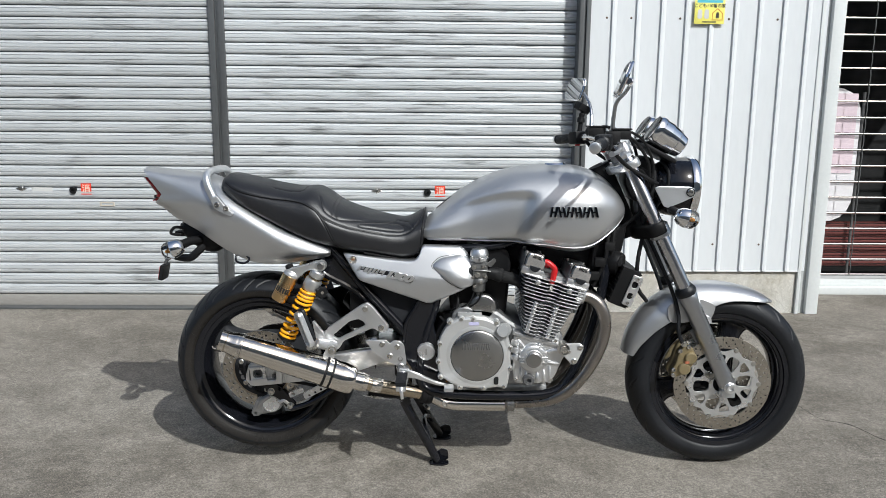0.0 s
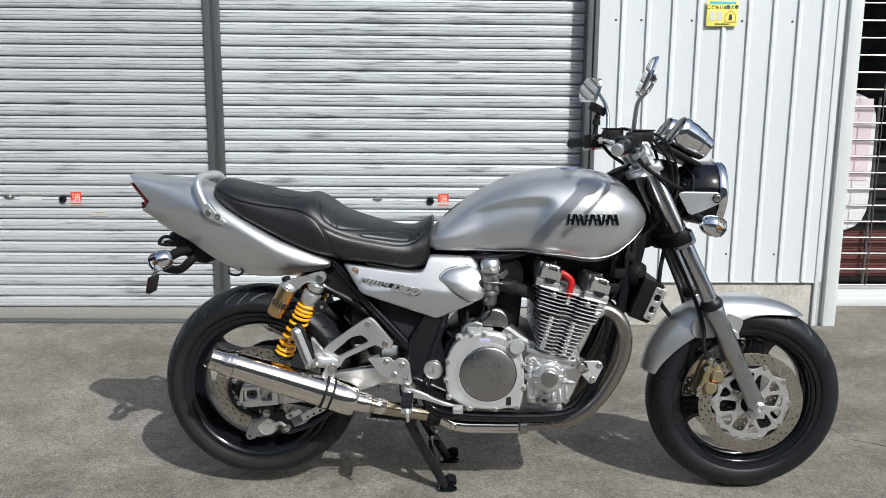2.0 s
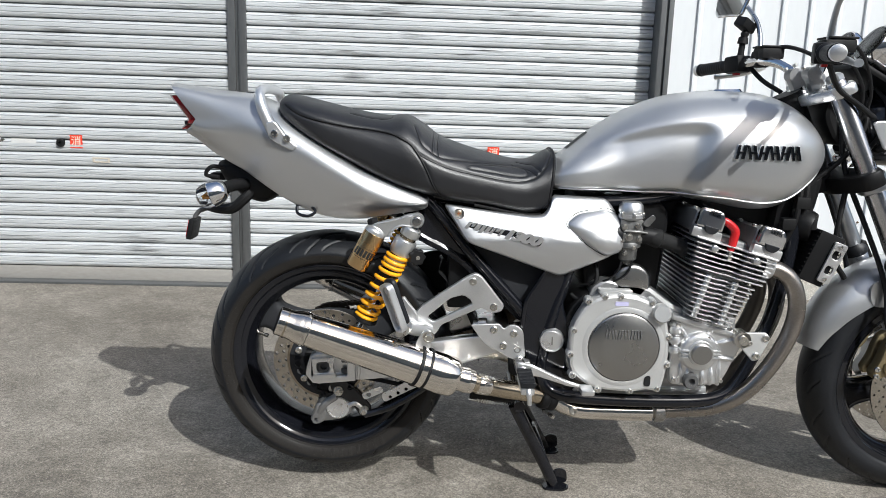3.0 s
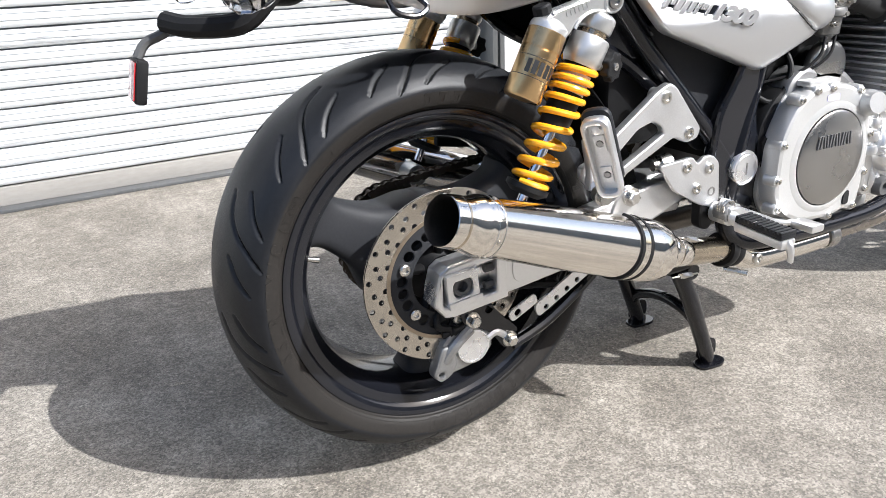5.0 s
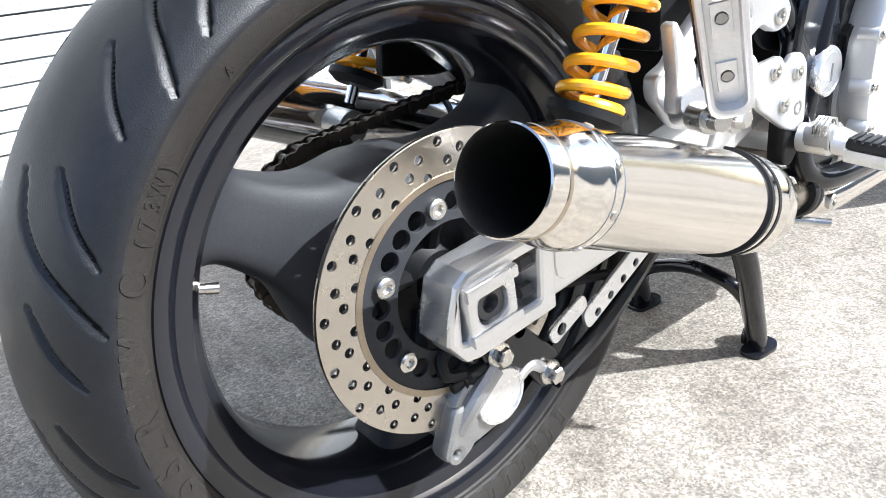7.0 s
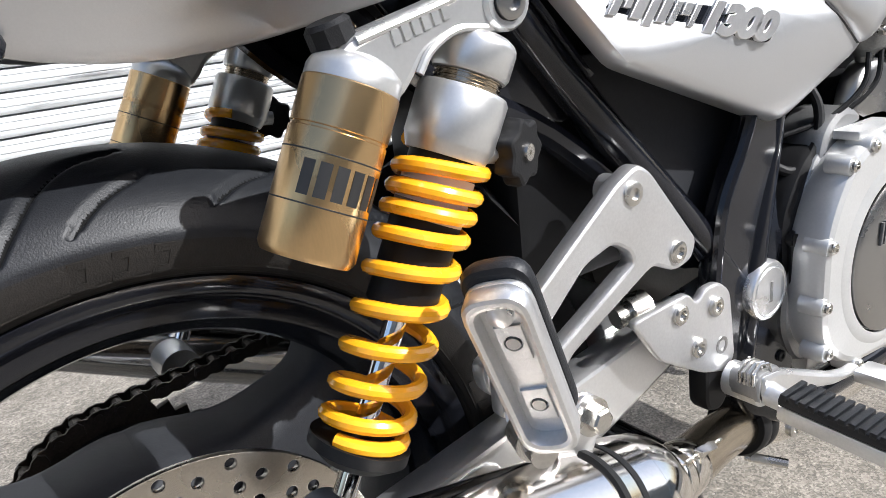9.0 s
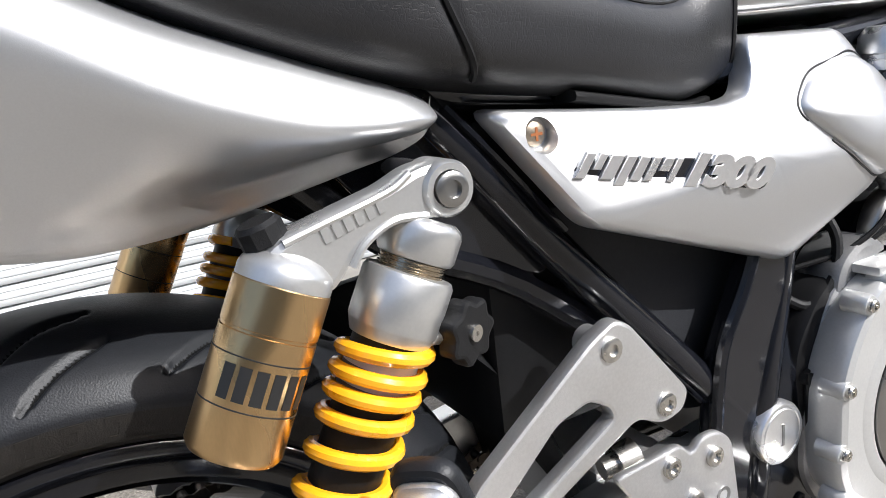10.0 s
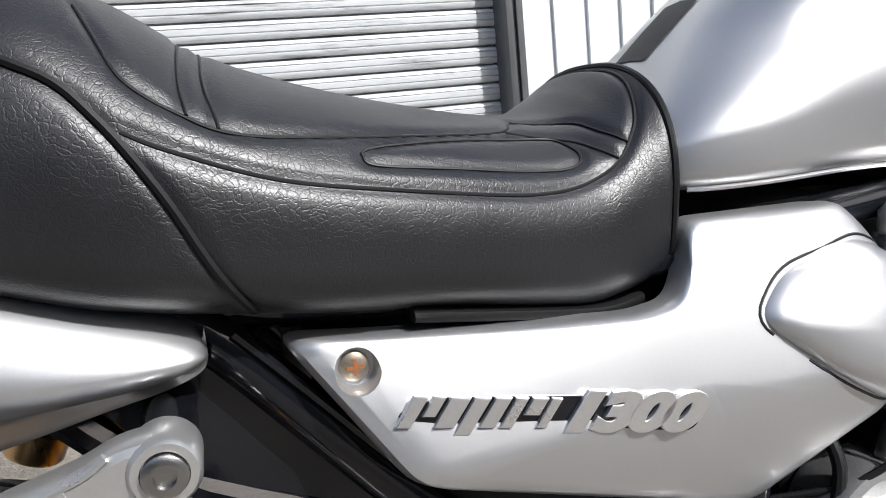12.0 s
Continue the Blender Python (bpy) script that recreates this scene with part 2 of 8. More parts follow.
GOLD_DULL = surface("gold_caliper_paint", (0.31, 0.25, 0.14), 0.42, 0.6, 0.12, 20, 300, 0.1, 900)
YELLOW = surface("yellow_spring_paint", (0.92, 0.42, 0.012), 0.24, 0.0, 0.06, 14, 300, coat=0.5)
RED = surface("red_rubber", (0.5, 0.012, 0.015), 0.35, 0.0, 0.1, 14, 300)
RED_LENS = surface("red_lens", (0.22, 0.006, 0.01), 0.12, 0.0, 0.1, 14, 300, coat=0.8)
CHAIN = surface("oily_chain_steel", (0.075, 0.062, 0.05), 0.42, 0.7, 0.4, 40, 500)
ZINC = surface("zinc_plated_bolt", (0.62, 0.60, 0.56), 0.28, 1.0, 0.12, 40, 500)
GREY = surface("grey_plastic", (0.09, 0.09, 0.09), 0.5, 0.0, 0.15, 14, 300, 0.1, 900)
MATT = surface("matt_black_panel", (0.020, 0.021, 0.024), 0.6, 0.0, 0.2, 10, 300, 0.2, 900, gloss=0.3)
FORK = surface("fork_aluminium", (0.46, 0.47, 0.49), 0.30, 1.0, 0.06, 12, 500, 0.05, 1500)
# dark copy of the header steel, shade of the inner pipes in its colour
HEADER_SHADED = surface("shaded_header_steel", (0.10, 0.09, 0.08), 0.42, 0.9, 0.2, 14, 300)
DARK = surface("dark_hollow", (0.006, 0.006, 0.006), 0.9, 0.0, 0.2)
MIRROR = surface("mirror_glass", (0.72, 0.73, 0.74), 0.015, 1.0, 0.0)
WHITE_LABEL = surface("pale_label", (0.62, 0.62, 0.60), 0.45, 0.0, 0.06)
BLACK_INK = surface("black_ink", (0.012, 0.012, 0.012), 0.5, 0.0, 0.1)


def glass(name, color=(0.95, 0.96, 0.97), rough=0.03):
    m = bpy.data.materials.new(name)
    m.use_nodes = True
    b = m.node_tree.nodes["Principled BSDF"]
    b.inputs["Base Color"].default_value = (*color, 1)
    b.inputs["Roughness"].default_value = rough
    b.inputs["Transmission Weight"].default_value = 1.0
    b.inputs["IOR"].default_value = 1.45
    return m


CLEAR = glass("clear_lens")


def concrete(name, base, dark, spot, scale=1.0):
    m = bpy.data.materials.new(name)
    m.use_nodes = True
    nt = m.node_tree
    n, l = nt.nodes, nt.links
    b = n["Principled BSDF"]
    co = n.new("ShaderNodeTexCoord")

    def noise_of(s, d=6, rough=0.6):
        t = n.new("ShaderNodeTexNoise")
        t.inputs["Scale"].default_value, t.inputs["Detail"].default_value, t.inputs["Roughness"].default_value = s * scale, d, rough
        l.new(co.outputs["Object"], t.inputs["Vector"])
        return t.outputs["Fac"]

    def ramp(src, a, b_):
        r = n.new("ShaderNodeMapRange")
        r.inputs["From Min"].default_value, r.inputs["From Max"].default_value = a, b_
        l.new(src, r.inputs["Value"])
        return r.outputs[0]

    def mix(fac, a, c):
        x = n.new("ShaderNodeMix")
        x.data_type = "RGBA"
        l.new(fac, x.inputs["Factor"])
        for key, v in (("A", a), ("B", c)):
            if isinstance(v, tuple):
                x.inputs[key].default_value = (*v, 1)
            else:
                l.new(v, x.inputs[key])
        return x.outputs["Result"]

    col = mix(ramp(noise_of(1.1, 9, 0.68), 0.40, 0.60), dark, base)
    col = mix(ramp(noise_of(4.2, 9, 0.75), 0.47, 0.86), col, spot)
    col = mix(ramp(noise_of(13.0, 6, 0.7), 0.50, 0.92), col, tuple(c * 0.8 for c in dark))
    col = mix(ramp(noise_of(30.0, 9, 0.8), 0.50, 0.92), col, tuple(c * 1.30 for c in base))
    col = mix(ramp(noise_of(21.0, 9, 0.8), 0.50, 0.92), col, tuple(c * 0.72 for c in dark))
    col = mix(ramp(noise_of(9.0, 9, 0.8), 0.56, 0.95), col, tuple(min(1, c * 1.22) for c in spot))
    grit = noise_of(130.0, 5, 0.75)
    col = mix(ramp(grit, 0.56, 0.70), col, tuple(min(1, c * 1.6) for c in base))

    def stones(col, size, low, high, spread):
        """Small stones in the paste: each cell lighter or darker by chance."""
        cell = n.new("ShaderNodeTexVoronoi")
        cell.inputs["Scale"].default_value = size * scale
        l.new(co.outputs["Object"], cell.inputs["Vector"])
        pick = n.new("ShaderNodeSeparateColor")
        l.new(cell.outputs["Color"], pick.inputs[0])
        r = n.new("ShaderNodeMapRange")
        r.inputs["From Min"].default_value, r.inputs["From Max"].default_value = low, high
        r.inputs["To Min"].default_value, r.inputs["To Max"].default_value = 1 - spread, 1 + spread
        l.new(pick.outputs[0], r.inputs["Value"])
        x = n.new("ShaderNodeMix")
        x.data_type, x.blend_type = "RGBA", "MULTIPLY"
        x.inputs["Factor"].default_value = 1.0
        l.new(col, x.inputs["A"])
        l.new(r.outputs[0], x.inputs["B"])
        return x.outputs["Result"]

    col = stones(col, 330.0, 0.15, 0.85, 0.33)
    col = stones(col, 120.0, 0.1, 0.9, 0.13)
    v = n.new("ShaderNodeTexVoronoi")
    v.inputs["Scale"].default_value = 75 * scale
    l.new(co.outputs["Object"], v.inputs["Vector"])
    far = ramp(v.outputs["Distance"], 0.10, 0.04)
    pick = n.new("ShaderNodeMath")
    pick.operation = "MULTIPLY"
    l.new(far, pick.inputs[0])
    l.new(ramp(v.outputs["Color"], 0.72, 0.75), pick.inputs[1])
    col = mix(pick.outputs[0], col, (0.46, 0.44, 0.40))
    l.new(col, b.inputs["Base Color"])
    b.inputs["Roughness"].default_value = 0.88
    bp = n.new("ShaderNodeBump")
    bp.inputs["Strength"].default_value, bp.inputs["Distance"].default_value = 0.55, 0.003
    l.new(grit, bp.inputs["Height"])
    l.new(bp.outputs[0], b.inputs["Normal"])
    return m


CONCRETE = concrete("yard_concrete", (0.230, 0.208, 0.176), (0.120, 0.106, 0.086), (0.325, 0.296, 0.253))
PLINTH = concrete("plinth_concrete", (0.55, 0.54, 0.50), (0.36, 0.33, 0.27), (0.6, 0.59, 0.56), 2.0)


def shutter_paint(tone):
    """Silver-grey paint with dark scuffs drawn out along the slats."""
    m = surface("shutter_paint", tuple(tone * c for c in (0.62, 0.64, 0.65)), 0.40, 0.15, 0.06, 3, 90, 0.05, 200, stretch=(0.12, 1, 1))
    nt = m.node_tree
    n, l = nt.nodes, nt.links
    b = n["Principled BSDF"]
    base = b.inputs["Base Color"].links[0].from_socket
    co = n.new("ShaderNodeTexCoord")
    geo = n.new("ShaderNodeNewGeometry")
    mp = n.new("ShaderNodeMapping")
    mp.inputs["Scale"].default_value = (2.2, 1, 26)
    l.new(geo.outputs["Position"], mp.inputs["Vector"])
    t = n.new("ShaderNodeTexNoise")
    t.inputs["Scale"].default_value, t.inputs["Detail"].default_value, t.inputs["Roughness"].default_value = 1.6, 6, 0.65
    l.new(mp.outputs[0], t.inputs["Vector"])
    where = n.new("ShaderNodeTexNoise")
    where.inputs["Scale"].default_value = 1.1
    l.new(geo.outputs["Position"], where.inputs["Vector"])
    add = n.new("ShaderNodeMath")
    add.operation = "MULTIPLY_ADD"
    add.inputs[1].default_value = 0.35
    l.new(where.outputs["Fac"], add.inputs[0])
    l.new(t.outputs["Fac"], add.inputs[2])
    r = n.new("ShaderNodeMapRange")
    r.inputs["From Min"].default_value, r.inputs["From Max"].default_value, r.inputs["To Max"].default_value = 0.73, 0.90, 0.85
    l.new(add.outputs[0], r.inputs["Value"])
    x = n.new("ShaderNodeMix")
    x.data_type = "RGBA"
    l.new(r.outputs[0], x.inputs["Factor"])
    l.new(base, x.inputs["A"])
    x.inputs["B"].default_value = (0.13, 0.13, 0.13, 1)
    l.new(x.outputs["Result"], b.inputs["Base Color"])
    return m


SHUTTER = shutter_paint(0.98)
SHUTTER_DULL = shutter_paint(0.86)
GUIDE = surface("shutter_guide_steel", (0.135, 0.14, 0.142), 0.42, 0.5, 0.16, 6, 90, stretch=(1, 1, 0.2))
RAIL = surface("shutter_bottom_rail", (0.34, 0.325, 0.30), 0.5, 0.3, 0.12, 4, 90, stretch=(0.3, 1, 1))
PANEL = surface("white_wall_sheet", (0.67, 0.69, 0.70), 0.42, 0.0, 0.035, 2, 40, 0.02, 60, stretch=(1, 1, 0.25))
TRIM = surface("white_trim_sheet", (0.66, 0.68, 0.67), 0.4, 0.0, 0.05, 3, 60)


# ---- yard and building ----
WALL = pose(0, 1.87, 0, 0, 0, 2.0)  # front plane of the building: x along it, y into it


def in_wall(ob):
    ob.matrix_world = WALL
    return ob


def ground():
    n = 60
    xs = [-250, -60, -20, -8] + [-5 + 10 * i / n for i in range(n + 1)] + [8, 20, 60, 250]
    verts = [(x, y, 0.0) for y in xs for x in xs]
    k = len(xs)
    faces = [(j * k + i, j * k + i + 1, (j + 1) * k + i + 1, (j + 1) * k + i) for j in range(k - 1) for i in range(k - 1)]
    return tagged(part("ground", raw(verts, faces), CONCRETE), "weathered grey concrete yard with pale grit", "ground", kind="structure")


ground()
crack = part("crack", tube([(1.93, 0.62, 0.0), (2.02, 0.5, 0.0), (2.05, 0.36, 0.0), (2.14, 0.30, 0.0), (2.2, 0.16, 0.0), (2.34, 0.08, 0.0)], [0.0006, 0.0011, 0.0008, 0.0013, 0.0009, 0.0005], 6), DARK)
tagged(crack, "thin dark crack across the concrete", "crack", kind="structure")


def slat_mesh(width, pitch):
    """One rolled shutter slat: two shallow flutes under a hooked joint."""
    prof = [(0.022, 0.0), (0.021, 0.004), (-0.001, 0.0045), (-0.0055, 0.009), (-0.0080, 0.018), (-0.0078, 0.0225), (-0.0038, 0.0250), (-0.0084, 0.0280), (-0.0088, 0.036), (-0.0084, 0.0440), (-0.0038, 0.047), (-0.0078, 0.0495), (-0.0066, 0.0545), (-0.0020, 0.0595), (0.006, 0.0625), (0.022, pitch)]
    n = len(prof)
    verts = [(x, y, z) for x in (0.0, width) for y, z in prof] + [(x, 0.026, z) for x in (0.0, width) for z in (0.0, pitch)]
    faces = [(i, n + i, n + i + 1, i + 1) for i in range(n - 1)]
    faces.append((2 * n, 2 * n + 1, 2 * n + 3, 2 * n + 2))
    return raw(verts, faces)


PITCH = 0.0642
RECESS = 0.10


def shutter(name, x0, x1, lock_x, paint):
    sh = in_wall(thing(name, "closed silver-grey rolling steel shutter with scuffed slats", "shutter", kind="structure"))
    me = slat_mesh(x1 - x0, PITCH)
    for i in range(44):
        ob = part("slat", me, paint, sh)
        ob.location = (x0, RECESS, 0.078 + i * PITCH)
    part("bottom_rail", box(x0, x1, RECESS - 0.012, RECESS + 0.03, 0.012, 0.077, 0.004), RAIL, sh, "tan-grey bottom rail with dust")
    part("floor_sill", box(x0 - 0.05, x1 + 0.05, RECESS - 0.07, RECESS + 0.05, 0.0, 0.012, 0.003), GUIDE, sh)
    part("keyhole", rod((lock_x, RECESS, 0.705), (lock_x, RECESS - 0.02, 0.705), [(0, 0.021), (0.7, 0.021), (1, 0.018), (1, 0.008), (0.5, 0.007), (0.5, 0)]), PLASTIC, sh, "round black lock")
    red = part("sticker", box(lock_x + 0.045, lock_x + 0.105, RECESS - 0.0085, RECESS - 0.0075, 0.68, 0.745, 0), surface("red_sticker", (0.75, 0.06, 0.03), 0.4), sh, "small square red sticker with a pale character")
    part("sticker_character", words("消", 0.05, 0.0003, Matrix.Translation((lock_x + 0.075, RECESS - 0.0092, 0.712)) @ SIDE), surface("sticker_ink", (0.8, 0.62, 0.5), 0.5), red)
    part("thumb_latch", joined(rod((lock_x - 0.30, RECESS, 0.713), (lock_x - 0.30, RECESS - 0.014, 0.713), [(0, 0.014), (0.6, 0.014), (1, 0.009), (1, 0)]), side_plate([(lock_x - 0.332, 0.713), (lock_x - 0.30, 0.729), (lock_x - 0.268, 0.713), (lock_x - 0.30, 0.697)], 0.004, RECESS - 0.008, bevel=0.001)), ZINC, sh, "dull steel latch with a diamond plate")
    slot = lock_x + 0.15
    part("letter_slot", side_plate([(slot, 0.612), (slot + 0.085, 0.612), (slot + 0.085, 0.637), (slot, 0.637)], 0.008, RECESS - 0.008, holes=[[(slot + 0.01, 0.618), (slot + 0.075, 0.618), (slot + 0.075, 0.631), (slot + 0.01, 0.631)]], bevel=0.001), surface("slot_frame", (0.55, 0.5, 0.42), 0.5), sh, "small tan slot frame")
    return sh


sh1 = shutter("shutter_1", -3.6, -0.790, -1.62, SHUTTER_DULL)
sh2 = shutter("shutter_2", -0.698, 1.30, 0.455, SHUTTER)
part("tape_patch", box(-1.86, -1.74, RECESS - 0.0085, RECESS - 0.0075, 0.69, 0.72, 0), WHITE_LABEL, sh1, "torn strip of pale tape")


def guide(name, x0, x1, front):
    g = in_wall(thing(name, "dark grey steel shutter guide post with a channel", "post", kind="structure"))
    w = x1 - x0
    for a, b, y0 in ((0.0, 0.42, front), (0.42, 0.60, front + 0.010), (0.60, 1.0, front - 0.002)):
        part("channel", box(x0 + a * w, x0 + b * w - 0.0005, y0, RECESS + 0.06, 0.0, 3.0, 0.002), GUIDE, g)


guide("guide_post_1", -0.790, -0.698, RECESS - 0.020)
guide("guide_post_2", 1.30, 1.362, -0.01)
back = in_wall(part("wall_back", box(-6.0, 2.7, RECESS + 0.07, RECESS + 0.25, 0.0, 3.3, 0), PANEL))
tagged(back, "plain building wall behind the shutters", "wall", kind="structure")
lintel = in_wall(part("wall_lintel", box(-6.0, 2.8, -0.02, RECESS + 0.06, 2.88, 3.6, 0.004), PANEL))
tagged(lintel, "white sheet lintel over the shutters", "wall", kind="structure")
side = in_wall(part("wall_left", box(-6.0, -3.6, -0.02, RECESS + 0.06, 0.0, 2.88, 0.004), PANEL))
tagged(side, "plain white wall beside the shutters", "wall", kind="structure")


def ribbed_wall():
    x0, x1, z0, z1 = 1.364, 2.70, 0.262, 2.88
    prof, x = [(x0, 0.0)], 1.485
    while x < x1 - 0.03:
        prof += [(x - 0.007, 0.0), (x - 0.005, -0.012), (x + 0.006, -0.012), (x + 0.024, 0.0)]
        x += 0.1373
    prof = [p for p in prof if p[0] < x1] + [(x1, 0.0)]
    outline = prof + [(x1, 0.03), (x0, 0.03)]
    rings = [[(x, y, z) for x, y in outline] for z in (z0, z1)]
    w = in_wall(part("wall_ribbed", loft(rings), PANEL, sharp=15))
    tagged(w, "white ribbed sheet-metal wall with rust specks", "wall", kind="structure")
    spec = surface("rusty_screw", (0.12, 0.08, 0.05), 0.7)
    for i in (0, 1, 3, 5, 7):
        for z in (1.70, 0.42):
            x = 1.485 + i * 0.1373 - 0.002
            if z < 1 and i < 4:
                continue
            part("wall_screw", rod((x - 0.03, 0.001, z), (x - 0.03, -0.005, z), [(0, 0.0065), (0.5, 0.006), (1, 0.003), (1, 0)], seg=10), spec, w)
    return w


ribbed_wall()
pl = in_wall(part("plinth", box(1.364, 2.66, 0.012, 0.10, 0.0, 0.262, 0.004), PLINTH))
tagged(pl, "stained pale concrete plinth under the sheet wall", "plinth", kind="structure")
fl = in_wall(part("drip_edge", box(1.364, 2.68, -0.004, 0.02, 0.255, 0.262, 0.001), TRIM))
tagged(fl, "folded sheet drip edge", "trim", kind="structure")


def corner():
    c = in_wall(thing("corner_trim", "white folded sheet corner post with a groove", "trim", kind="structure"))
    part("flange", box(2.662, 2.682, -0.006, 0.05, 0.0, 2.88, 0.002), TRIM, c)
    # recess in a darker trim colour, its shade painted in
    part("groove", box(2.683, 2.722, 0.014, 0.05, 0.0, 2.88, 0.001), surface("trim_shade", (0.5, 0.52, 0.51), 0.5), c)
    part("edge", box(2.723, 2.795, -0.014, 0.52, 0.0, 2.88, 0.004), TRIM, c)


corner()


def grille_bay():
    """A recessed shopfront behind a pipe grille."""
    y = 0.52
    floor_sill = in_wall(thing("shopfront_sill", "white aluminium shopfront sill with two steps", "sill", kind="structure"))
    part("sill", box(2.795, 5.2, y - 0.03, y + 0.10, 0.0, 0.05, 0.004), TRIM, floor_sill)
    part("sill_step", box(2.795, 5.2, y + 0.02, y + 0.12, 0.05, 0.10, 0.004), TRIM, floor_sill)
    g = in_wall(thing("pipe_grille", "closed stainless pipe grille of thin bars", "grille"))
    bar = rod((0, 0, 0), (2.4, 0, 0), r=0.0075, seg=10)
    for i in range(24):
        ob = part("pipe", bar, CHROME, g)
        ob.location = (2.797, y, 0.135 + 0.103 * i)
    for x in (3.27, 3.78, 4.29):
        for k in range(23):
            part("link", tube([(x, y - 0.009, 0.135 + 0.103 * k), (x + 0.003, y - 0.012, 0.186 + 0.103 * k), (x, y - 0.009, 0.238 + 0.103 * k)], 0.0034, 6, 3), GUIDE, g)
    room = in_wall(thing("shop_room", "unlit room behind the grille with shade painted into its walls", "room", kind="structure"))
    # near-black colour stands in for the shade of the unlit room
    dark = surface("shade_black_room", (0.004, 0.004, 0.004), 0.8)
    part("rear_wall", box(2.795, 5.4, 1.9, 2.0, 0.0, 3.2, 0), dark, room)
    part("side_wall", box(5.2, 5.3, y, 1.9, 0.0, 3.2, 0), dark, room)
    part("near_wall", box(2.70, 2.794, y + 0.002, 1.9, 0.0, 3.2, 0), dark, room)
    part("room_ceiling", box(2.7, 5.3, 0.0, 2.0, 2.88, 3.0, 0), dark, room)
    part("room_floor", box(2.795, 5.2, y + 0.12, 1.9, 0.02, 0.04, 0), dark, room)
    slats = in_wall(thing("louvre_screen", "low dark red-brown louvred screen", "screen"))
    brown = surface("brown_louvre", (0.13, 0.035, 0.03), 0.5)
    lou = box(0, 2.3, 0, 0.012, 0, 0.014, 0.002)
    for i in range(17):
        ob = part("louvre", lou, brown, slats)
        ob.location = (2.80, y + 0.16, 0.16 + i * 0.0185)
    board = in_wall(thing("standing_sign", "white sign board with faded pink panel and grey frame", "sign"))
    part("panel", plate(rounded([(2.80, 0.47), (3.31, 0.47), (3.31, 1.36), (2.80, 1.36)], 5), 0.03, Matrix.Translation((0, y + 0.13, 0)) @ SIDE), surface("sign_white", (0.72, 0.70, 0.71), 0.4), board)
    part("frame_post", rod((3.33, y + 0.13, 0.03), (3.33, y + 0.13, 1.33), r=0.009, seg=12), GREY, board)
    part("pink_panel", box(2.81, 3.28, y + 0.111, y + 0.1135, 0.80, 1.32, 0), surface("sign_pink", (0.68, 0.56, 0.60), 0.45), board)
    for i, z in enumerate((0.6, 0.7, 0.88, 1.03, 1.2)):
        part("text_bar", box(2.82, 3.14 - 0.03 * (i % 2), y + 0.109, y + 0.1108, z, z + 0.03, 0), surface("sign_grey", (0.45, 0.44, 0.47), 0.5), board)
    part("foot", box(2.85, 3.4, y + 0.08, y + 0.25, 0.0, 0.035, 0.01), GREY, board)


grille_bay()


def yellow_sign():
    s = in_wall(thing("safety_sign", "small yellow notice on the white wall", "sign"))
    x0, x1, z0, z1, y = 1.938, 2.106, 1.670, 1.804, -0.016
    part("sheet", box(x0, x1, y - 0.001, y + 0.002, z0, z1, 0.0004), surface("sign_yellow", (0.86, 0.80, 0.17), 0.4), s)
    part("blue_strip", box(x0 + 0.012, x1 - 0.012, y - 0.0018, y - 0.0011, z1 - 0.02, z1 - 0.006, 0), surface("sign_blue", (0.1, 0.5, 0.62), 0.4), s)
    ink = surface("sign_ink", (0.05, 0.04, 0.03), 0.5)
    m = Matrix.Translation(((x0 + x1) / 2, y - 0.0016, z1 - 0.037)) @ SIDE
    part("notice_words", words("こども110番の家", 0.0235, 0.0003, m), ink, s)
    hx, hz = x1 - 0.04, z0 + 0.05
    part("house_outline", side_plate([(hx - 0.03, hz - 0.03), (hx + 0.03, hz - 0.03), (hx + 0.03, hz + 0.008), (hx, hz + 0.036), (hx - 0.03, hz + 0.008)], 0.001, y - 0.0016, holes=[[(hx - 0.026, hz - 0.026), (hx + 0.026, hz - 0.026), (hx + 0.026, hz + 0.006), (hx, hz + 0.03), (hx - 0.026, hz + 0.006)]], bevel=0.0002), surface("sign_orange", (0.6, 0.25, 0.03), 0.5), s)
    part("house_mark", side_plate(rounded([(hx - 0.01, hz - 0.02), (hx + 0.012, hz - 0.018), (hx + 0.006, hz + 0.014), (hx - 0.006, hz + 0.012)]), 0.001, y - 0.0016, bevel=0.0002), ink, s)
    for dx in (0.03, 0.068):
        part("picture_patch", side_plate(rounded([(x0 + dx - 0.014, z0 + 0.028), (x0 + dx + 0.014, z0 + 0.028), (x0 + dx + 0.012, z0 + 0.078), (x0 + dx - 0.012, z0 + 0.078)]), 0.001, y - 0.0016, bevel=0.0002), WHITE_LABEL, s)
    part("text_bar", box(x0 + 0.045, x1 - 0.045, y - 0.0018, y - 0.0011, z0 + 0.008, z0 + 0.014, 0), ink, s)


yellow_sign()


# added wall out of view: darkens reflections and trims the sky light
across = part("wall_across", box(-26, 26, -8.8, -8.5, 0.0, 4.6, 0), surface("grey_render", (0.30, 0.29, 0.27), 0.85, 0.0, 0.2, 0.7, 30, 0.2, 60))
tagged(across, "unseen plain grey wall added across the yard to darken reflections", "wall", kind="structure")


# ---- the motorcycle: rear axle over x = 0, front axle over x = 1.5, nose towards +x ----
bike = thing("motorcycle", "silver naked motorcycle with black engine frame on its centre stand", "motorcycle")


